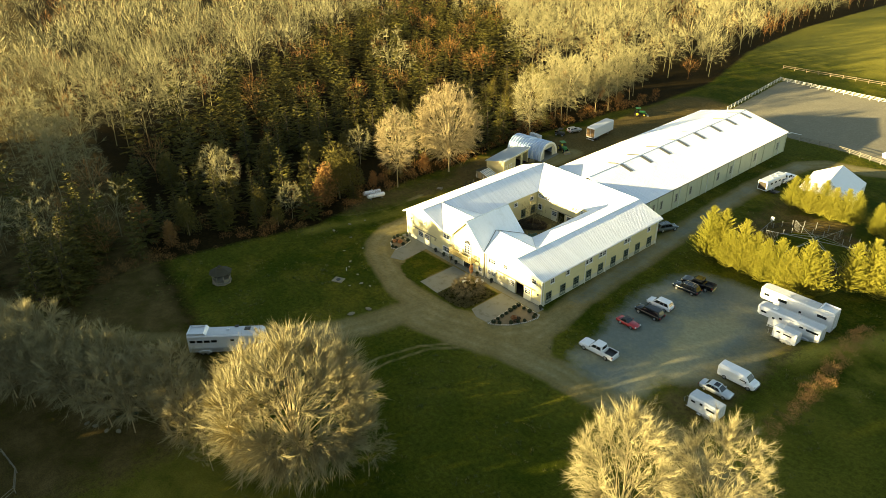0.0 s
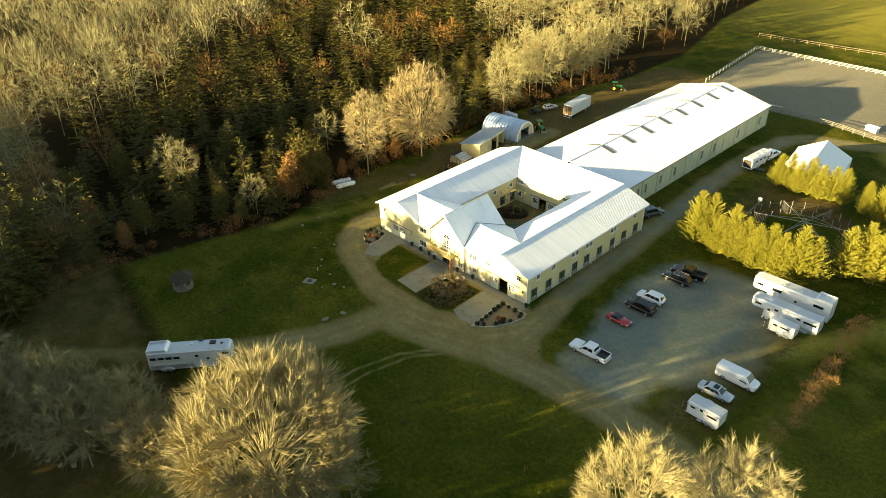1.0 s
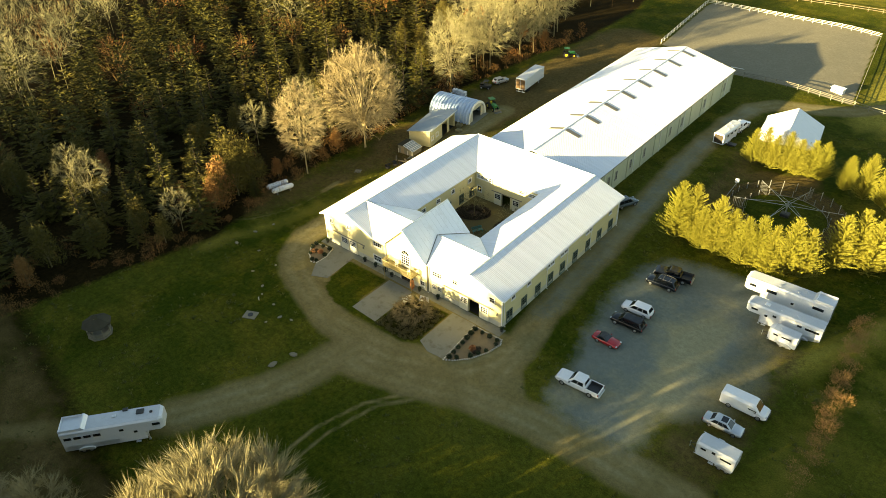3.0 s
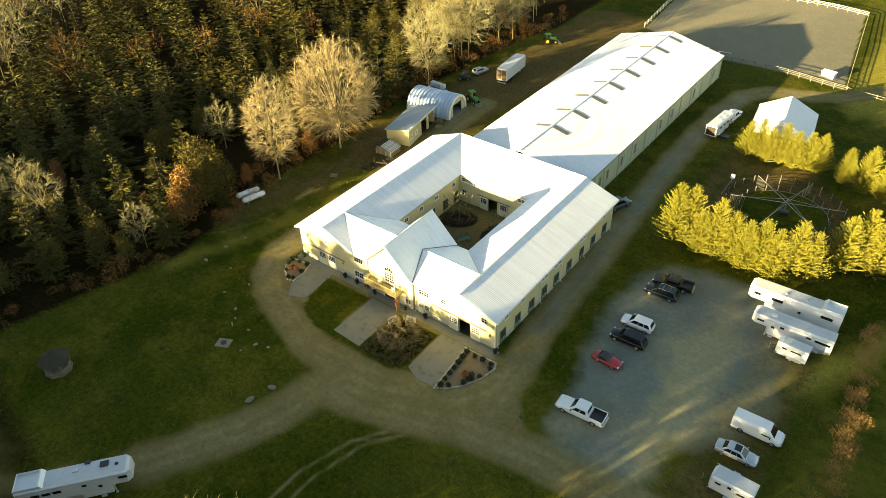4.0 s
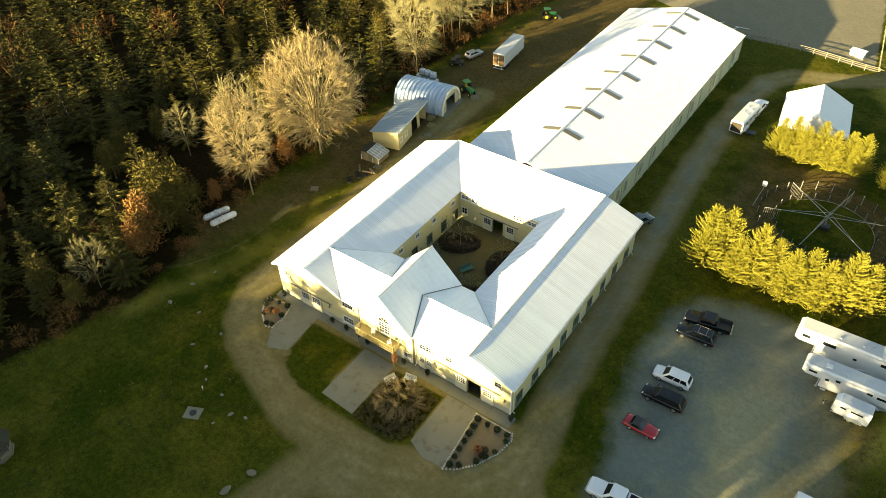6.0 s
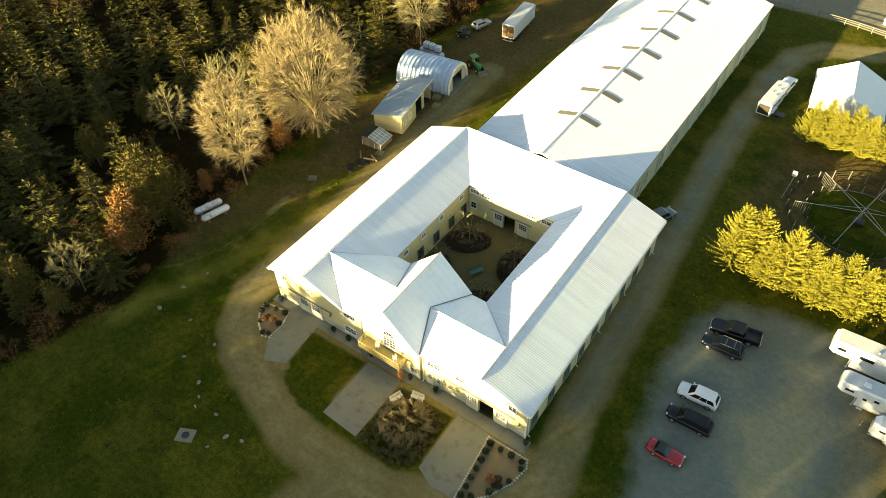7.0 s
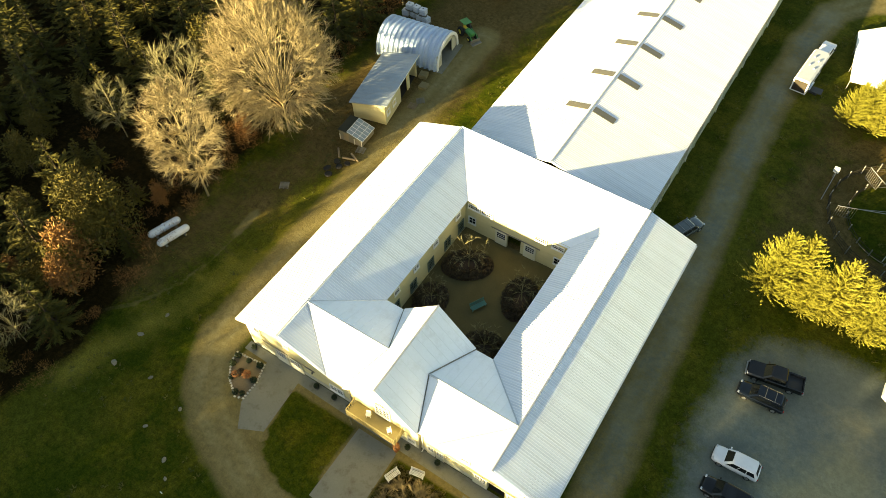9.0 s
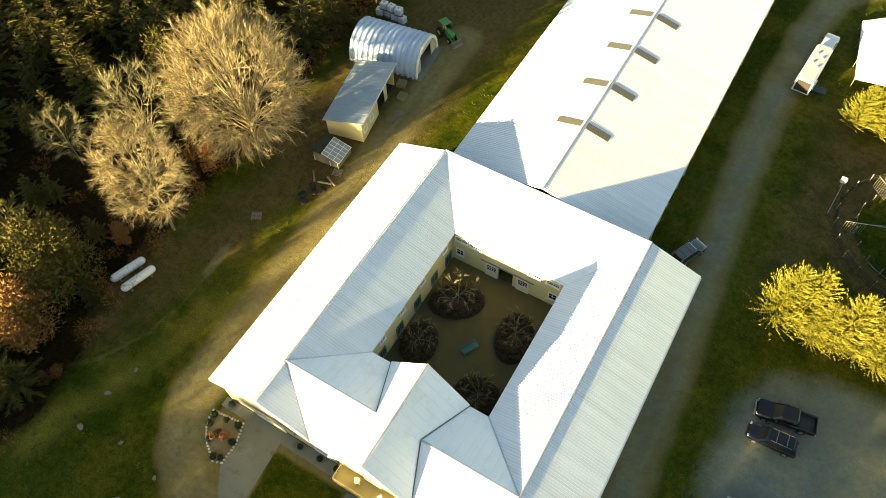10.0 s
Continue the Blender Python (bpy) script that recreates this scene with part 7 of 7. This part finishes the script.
structure("pavement", Geo().prism([(-25.7, 10.2), (-11.5, 10.2), (-11.5, 27.2), (-25.7, 27.2)], -0.05, 0.02), M["court"], "packed dirt floor of the courtyard", "courtyard floor")



def leaf_clump(seed, r, h, n, size, top_flat=0.0):
    """A rounded shrub as many small folded leaf pieces on a few stems."""
    rr = np.random.default_rng(seed)
    V, F = [], []
    for i in range(n):
        d = rr.normal(0, 1, 3)
        d /= np.linalg.norm(d)
        k = rr.uniform(0.72, 1.06)
        c = np.array([d[0] * r * k, d[1] * r * k, h * 0.5 + d[2] * h * 0.5 * k])
        a = rr.normal(0, 1, 3)
        a = a / np.linalg.norm(a) * size * rr.uniform(0.6, 1.3)
        b = np.cross(a, d)
        b = b / (np.linalg.norm(b) + 1e-6) * size * 0.7
        j = len(V)
        V += [c - a, c + b, c + a, c - b, c + d * size * 0.5]
        F += [(j, j + 1, j + 4), (j + 1, j + 2, j + 4), (j + 2, j + 3, j + 4), (j + 3, j, j + 4)]
    return np.array(V), np.array(F)


SHRUB = [mesh_np("foliage", *leaf_clump(90 + i, 0.36, 0.62, 130, 0.11), M["boxwood"]) for i in range(3)]
FLAME = [mesh_np("foliage", *leaf_clump(95 + i, 0.55, 0.8, 150, 0.12), M["orange"]) for i in range(2)]
DULL = [mesh_np("foliage", *leaf_clump(97 + i, 0.5, 0.7, 140, 0.13), M["dry_leaf"]) for i in range(2)]
STEM = mesh_of("stem", *(lambda q: (q.v, q.f))(Geo().tube([(0, 0, -0.03), (0, 0, 0.3)], [0.03, 0.015], 5)), M["bark"])


def shrub(meshes, i, x, y, s, label, group, z=None):
    ob = thing("shrub", pose(x, y, hz(x, y) + 0.02 if z is None else z, 0, 0, i * 71), label, "shrub", group)
    for nm, me in (("stem", STEM), ("foliage", meshes[i % len(meshes)])):
        o = part(nm, me, None, ob)
        o.scale = (s, s, s)
    return ob


rs = np.random.default_rng(11)


def edge_points(poly, step):
    out = []
    for (ax, ay), (bx_, by_) in zip(poly, poly[1:] + poly[:1]):
        n = max(1, int(math.dist((ax, ay), (bx_, by_)) / step))
        out += [(ax + (bx_ - ax) * i / n, ay + (by_ - ay) * i / n) for i in range(n)]
    return out


M["bed_soil"] = surface("tan_bed_soil", (0.20, 0.155, 0.095), (0.14, 0.11, 0.07), 0.95, 0.0, 0.8, 9.0, 0.5)
M["edging"] = surface("white_edging_stone", (0.52, 0.5, 0.44), (0.4, 0.38, 0.33), 0.85, 0.0, 1.5, 8.0, 0.3, vary=0.3)
STONES = []
for i in range(4):
    rr = np.random.default_rng(200 + i)
    rings = []
    for z, k in ((-0.6, 0.75), (-0.1, 1.05), (0.35, 0.95), (0.6, 0.55)):
        rings.append([(k * math.cos(a) * rr.uniform(0.8, 1.15), k * math.sin(a) * rr.uniform(0.8, 1.15), z * rr.uniform(0.85, 1.1)) for a in (2 * math.pi * j / 7 for j in range(7))])
    g = Geo().loft(rings)
    STONES.append(mesh_of("stone", g.v, g.f, M["stone"]))
EDGING = [mesh_of("edging_stone", [v.co[:] for v in me.vertices], [tuple(p.vertices) for p in me.polygons], M["edging"]) for me in STONES]

BED_R = [(-3.9, -1.5), (0.9, -1.5), (1.3, -2.4), (0.9, -4.6), (-0.4, -7.2), (-2.0, -8.9), (-3.1, -9.5)]
BED_L = [(-37.6, -1.4), (-34.0, -1.0), (-33.3, -3.0), (-33.3, -5.2), (-34.2, -5.5), (-36.2, -4.2), (-37.4, -2.6)]
for poly, edge in ((BED_R[::-1], BED_R), (BED_L[::-1], BED_L)):
    bed = thing("flower_bed", pose(0, 0, 0), "mulched flower bed edged with pale stones", "flower bed", "front beds")
    part("soil", Geo().prism(poly, -0.05, 0.07), M["bed_soil"], bed)
    for j, (x, y) in enumerate(edge_points(edge, 0.32)):
        st = part("edging_stone", EDGING[j % 4], None, bed)
        st.location, st.scale, st.rotation_euler = (x, y, 0.08), (0.15, 0.12, 0.13), (0, 0, rs.uniform(0, 6))
    cx, cy = sum(p[0] for p in edge) / len(edge), sum(p[1] for p in edge) / len(edge)
    for j, (x, y) in enumerate(edge_points([(cx + (x - cx) * 0.8, cy + (y - cy) * 0.83) for x, y in edge], 1.0)):
        shrub(SHRUB, j, x, y, rs.uniform(0.8, 1.1), "small dark green rounded shrub in a mulched bed", "bed shrubs", 0.06)
    for j in range(4):
        shrub(FLAME if j % 2 == 0 else DULL, j, cx + rs.uniform(-0.9, 0.9), cy + rs.uniform(-0.9, 0.6), rs.uniform(0.6, 1.0), "orange-brown autumn shrub in a mulched bed", "autumn shrubs", 0.06)

# weeping bare shrub and benches on the planted island
M["weep"] = leaf_material("drooping_grey_tan_twigs", (0.20, 0.15, 0.075), (0.25, 0.19, 0.10), (0.12, 0.09, 0.045))
tree_kind("weeping", bare_tree(120, 3.2, 6.4, 0.0, 18, 150, 40, 0.6, 0.035, 0.22, 0.3), "weep", "weep")
tree("weeping_shrub", "weeping", -12.0, -5.6, 1.0, 20, "bare weeping shrub with fine brown twigs", "shrub")


def bench(x, y, t):
    b = thing("garden_bench", pose(x, y, 0.02, 0, 0, t), "white-painted slatted garden bench", "bench", "white benches")
    for i in range(4):
        part("seat_slat", Geo().box((0, -0.2 + i * 0.13, 0.44), (1.5, 0.1, 0.03)), M["white"], b)
    for i in range(3):
        part("back_slat", Geo().box((0, 0.28 + i * 0.03, 0.58 + i * 0.14), (1.5, 0.03, 0.1)), M["white"], b)
    for px in (-0.68, 0.68):
        for py, hh in ((-0.2, 0.43), (0.26, 0.95)):
            part("leg", Geo().box((px, py, hh / 2), (0.07, 0.07, hh)), M["white"], b)
        part("arm", Geo().box((px, 0.0, 0.64), (0.07, 0.55, 0.04)), M["white"], b)


bench(-15.0, -3.4, 70)
bench(-13.1, -2.0, 10)
# potted shrubs along the front
for i, x in enumerate((-36.2, -27.4, -25.0, -23.0, -21.2, -15.4, -12.0, -0.2)):
    pt = thing("potted_shrub", pose(x, 0.0 if x not in (-21.2, -15.4) else -0.3, 0.03, 0, 0, i * 40), "dark potted shrub against the front wall", "planter", "front planters")
    part("pot", Geo().loft([[(r * math.cos(a), r * math.sin(a), z) for a in (2 * math.pi * j / 12 for j in range(12))] for r, z in ((0.2, 0.0), (0.28, 0.38), (0.31, 0.42), (0.26, 0.42))]), M["plastic"], pt)
    o = part("foliage", SHRUB[i % 3], None, pt)
    o.location, o.scale = (0, 0, 0.36), (0.8, 0.8, 0.75)
# hanging creeper on the balcony post
o = thing("creeper", pose(-16.1, -1.15, 1.4), "rust-brown creeper on a balcony post", "climbing plant")
part("foliage", mesh_np("foliage", *leaf_clump(140, 0.34, 2.0, 240, 0.1), M["orange"]), None, o).location = (0, 0, -0.9)

# courtyard: four planted beds with bare trees
tree_kind("court", bare_tree(130, 3.6, 3.6, 0.12, 10, 40, 12, 1.0, 0.022, 0.11), "twig", "twig")
for i, (x, y, rx, ry, t) in enumerate(((-22.2, 22.0, 3.2, 2.1, 32), (-14.6, 21.2, 2.0, 3.1, 12), (-23.2, 15.6, 2.0, 2.5, 8), (-14.9, 13.4, 2.5, 2.2, 25))):
    bed = thing("courtyard_bed", pose(x, y, 0, 0, 0, t), "oval courtyard bed with a dark low hedge", "flower bed", "courtyard beds")
    part("soil", Geo().prism([(rx * math.cos(a), ry * math.sin(a)) for a in (2 * math.pi * j / 20 for j in range(20))], 0.0, 0.1), M["mulch"], bed)
    V, F, k = [], [], 0
    for j in range(26):
        a = 2 * math.pi * j / 26
        for kk in (0.84, 0.55):
            v, fq = leaf_clump(300 + i * 60 + j + int(kk * 100), 0.42, 0.7, 46, 0.14)
            V.append(v + (rx * kk * math.cos(a), ry * kk * math.sin(a), 0.05))
            F.append(fq + k)
            k += len(v)
    tagged(part("hedge", mesh_np("hedge", np.concatenate(V), np.concatenate(F), M["dry_leaf"]), None, bed), kind="stuff")
    tree("bare_shrub", "court", x + 0.2, y, (1.6, 1.45, 1.2, 1.2)[i], i * 80, "small bare tree in a courtyard bed", "tree", "courtyard trees")
tb = thing("picnic_bench", pose(-18.1, 17.8, 0.02, 0, 0, 62), "teal-painted garden bench in the courtyard", "bench")
for i in range(4):
    part("seat_slat", Geo().box((0, -0.24 + i * 0.16, 0.44), (1.9, 0.13, 0.04)), M["teal"], tb)
for i in range(3):
    part("back_slat", Geo().box((0, 0.34 + 0.04 * i, 0.6 + i * 0.15), (1.9, 0.04, 0.12)), M["teal"], tb)
for px in (-0.85, 0.85):
    for py in (-0.22, 0.28):
        part("leg", Geo().box((px, py, 0.22), (0.08, 0.08, 0.44)), M["teal"], tb)

# cypress screen round the walker
for i in range(4):
    tree_kind(f"cypress{i}", conifer(150 + i, 10.4, 6.2, 42, 13, 36, 0.31, 0.092, 0.0, 0.72, 0.16, 0.7, 0.8, 0.9, 1.2), "cypress", "cypress")
CY = [(8.6, 37.6, 1.06), (10.6, 38.6, 1.0), (12.9, 37.4, 0.78), (15.0, 38.0, 0.98), (17.2, 38.5, 0.9), (19.6, 37.8, 0.82), (21.6, 38.6, 0.92), (23.8, 38.2, 0.84), (26.3, 39.2, 1.0), (28.4, 40.2, 0.86), (31.6, 45.6, 1.0), (33.6, 47.8, 0.95), (36.2, 47.6, 1.02), (38.6, 50.0, 1.0), (41.2, 52.2, 1.05), (36.6, 53.0, 0.9), (38.6, 57.0, 0.95), (38.2, 62.0, 0.9), (36.4, 66.0, 0.85), (33.4, 69.0, 0.9), (29.6, 70.6, 0.82), (26.2, 71.8, 0.66),
      (9.2, 70.6, 0.72), (11.0, 71.6, 0.74), (13.0, 71.2, 0.7), (15.0, 72.2, 0.76), (17.2, 72.0, 0.74), (19.4, 72.8, 0.78), (21.4, 73.0, 0.72)]
for i, (x, y, s) in enumerate(CY):
    tree("cypress", f"cypress{i % 4}", x, y, s * 1.04, i * 67, "dense yellow-green cypress of the screen row", "cypress", "cypress screen", rs.uniform(0.9, 1.05))

# brush row on the bank, dead grass and brambles
brush = far_tree(160, 2.8, 2.4, 110, 0.035, 8)
items = []
for i in range(150):
    f = rs.random()
    x, y = 40.6 - 1.4 * f + rs.normal(0, 0.75), -2.0 + 36 * f + rs.normal(0, 1.0)
    items.append((brush, x, y, rs.uniform(0.35, 0.95), rs.uniform(0.7, 1.1), rs.uniform(0, 6.28), rs.random()))
o = mass("brush_row", items, M["straw"], "row of rust-coloured dry brush on the bank")
o["category"] = "brush"
items = []
for i in range(360):
    y = rs.uniform(-60, 118)
    x = float(wood_x(y)) - rs.exponential(5.0) + 1.5
    items.append((brush, x, y, rs.uniform(0.5, 1.3), rs.uniform(0.6, 1.1), rs.uniform(0, 6.28), rs.random()))
o = mass("undergrowth", items, M["rust"], "brown undergrowth along the edge of the wood")
o["category"] = "brush"

# ground cover on the planted island, and tufts over the lawns and verges
items = []
cover = leaf_clump(170, 0.34, 0.3, 24, 0.11)
M["cover"] = leaf_material("olive_ground_cover", (0.085, 0.07, 0.022), (0.12, 0.095, 0.034), (0.05, 0.045, 0.014))
for i in range(300):
    x, y = rs.uniform(-15.7, -8.5), rs.uniform(-9.9, -2.0)
    if y < -9.9 + 0.2 * max(0, x + 11) or math.hypot(x + 15, y + 3.4) < 1.0 or math.hypot(x + 13.1, y + 2) < 1.0:
        continue
    items.append((cover, x, y, rs.uniform(0.5, 1.2), rs.uniform(0.6, 1.1), rs.uniform(0, 6.28), rs.random()))
mass("ground_cover", items, M["cover"], "dense olive-brown ground cover on the planted island")["category"] = "ground cover"
M["tuft"] = leaf_material("grass_tufts", (0.05, 0.062, 0.010), (0.15, 0.125, 0.024), (0.035, 0.042, 0.008))
tuft_shapes = []
for i in range(4):
    rt = np.random.default_rng(180 + i)
    a = rt.uniform(0, 6.28, 5)
    o0 = np.stack([np.cos(a) * 0.12, np.sin(a) * 0.12, a * 0 - 0.02], 1)
    tuft_shapes.append(sticks(o0, o0 + np.stack([np.cos(a) * 0.22, np.sin(a) * 0.22, rt.uniform(0.12, 0.34, 5)], 1), np.full(5, 0.06), np.zeros(5)))
items = []
n_ways = [(w, 3.0) for w in (LANE_EAST, LOOP, DRIVE_SOUTH, DRIVE_EAST)]
tx, ty = rs.uniform(-58, 46, 9000), rs.uniform(-58, 100, 9000)
clump = np.sin(tx * 0.31 + 1.7 * np.sin(ty * 0.17)) + np.sin(ty * 0.43 + 1.3 * np.sin(tx * 0.23))
off = np.minimum.reduce([line_distance(tx, ty, w) - k for w, k in n_ways])
free = (off > 0.4) & ~inside(tx, ty, LOT) & ((clump > 0.25) | (off < 1.3)) & ~((tx > -38) & (tx < 0.6) & (ty > -11) & (ty < 36)) & ~((tx > -32) & (tx < -5) & (ty > 30)) & (tx > wood_x(ty)) & ~((tx < -36) & (ty > 40))
for x, y in zip(tx[free], ty[free]):
    items.append((tuft_shapes[int(rs.integers(4))], x, y, rs.uniform(0.5, 1.5), rs.uniform(0.6, 1.2), rs.uniform(0, 6.28), rs.random()))
mass("grass_tufts", items, M["tuft"], "scattered tufts of longer grass on the lawns")["category"] = "grass"

# stones, slab and small things on the lawn
fp = thing("fire_pit", pose(-31.4, -20.0, 0, 0, 0, 25), "square pale stone slab with a dark fire pit", "fire pit")
part("slab", Geo().box((0, 0, 0.06), (2.0, 1.6, 0.14), ch=0.03), M["stone"], fp)
part("bowl", Geo().disc((0, 0, 0.16), (0, 0, 1), 0.42, 0.1, 14), M["plastic"], fp)
for i, (x, y, s) in enumerate(((-30.6, -16.3, 0.35), (-27.6, -17.6, 0.5), (-34.0, -15.8, 0.3), (-39.8, -13.0, 0.35), (-35.5, -14.5, 0.4), (-19.9, -21.6, 0.8), (-20.7, -24.6, 0.85), (-48.3, -9.7, 0.5), (-43.5, -8.8, 0.35), (-38.1, -9.7, 0.35), (-48.5, -5.6, 0.5), (-47.8, -2.2, 0.35), (-25.8, -17.0, 0.35), (-28.4, -19.6, 0.3), (-20.0, -65.4, 0.5), (-22.0, -66.2, 0.55), (-23.3, -66.9, 0.5), (-18.8, -64.2, 0.6))):
    st = tagged(new("field_stone", STONES[i % 4]), "weathered pale field stone lying in the grass", "stone", "lawn stones")
    st.location, st.scale, st.rotation_euler = (x, y, hz(x, y) + s * 0.15), (s * 0.8, s * 0.56, s * 0.3), (0, 0, i * 1.3)
for x, y, t in ((-33.2, -17.0, 30),):
    tagged(part("lawn_marker", Geo().tube([(x, y, 0), (x, y, 0.5), (x + 0.2, y, 0.75)], 0.05, 6), M["white"]), "small white marker standing in the lawn", "marker")
# clutter beside the stable
for i, (x, y, t, m2) in enumerate(((-49.3, 20.2, 30, "grey_wood"), (-44.6, 30.6, 15, "grey_wood"), (-43.6, 41.5, 5, "wood"), (-43.2, 43.0, 40, "grey_wood"))):
    pl = thing("pallet", pose(x, y, 0.01, 0, 0, t), "weathered wooden pallet lying on the dirt", "pallet", "pallets")
    for j in range(6):
        part("board", Geo().box((0, -0.5 + j * 0.2, 0.13), (1.2, 0.12, 0.025)), M[m2], pl)
    for px in (-0.55, 0, 0.55):
        part("bearer", Geo().box((px, 0, 0.06), (0.09, 1.15, 0.1)), M[m2], pl)
for i, (x, y, s) in enumerate(((-46.4, 25.6, 0.55), (-45.2, 26.6, 0.45), (-45.6, 24.8, 0.5), (-44.6, 27.6, 0.4), (-46.0, 27.2, 0.45))):
    ty = tagged(part("old_tyre", Geo().disc((0, 0, 0), (0.2 * (i - 2), 0.1, 1), s, 0.26, 16), M["tyre"]), "worn black tyre in a heap beside the stable", "tyre", "old tyres")
    ty.location = (x, y, 0.16)
for i, (x, y, t) in enumerate(((-45.0, 28.4, 60), (-44.4, 29.0, 75), (-46.8, 28.6, 40))):
    tagged(part("timber_log", Geo().tube([(x - 0.9 * math.cos(t), y - 0.9 * math.sin(t), 0.16), (x + 0.9 * math.cos(t), y + 0.9 * math.sin(t), 0.16)], [0.16, 0.13], 8), M["wood"]), "cut log lying beside the stable", "log", "logs")
tagged(part("tree_stake", Geo().tube([(-21.5, -63.5, 0.2), (-20.4, -60.8, 0.25)], [0.2, 0.16], 8), M["boxwood"]), "mossy fallen trunk in the grove", "log")
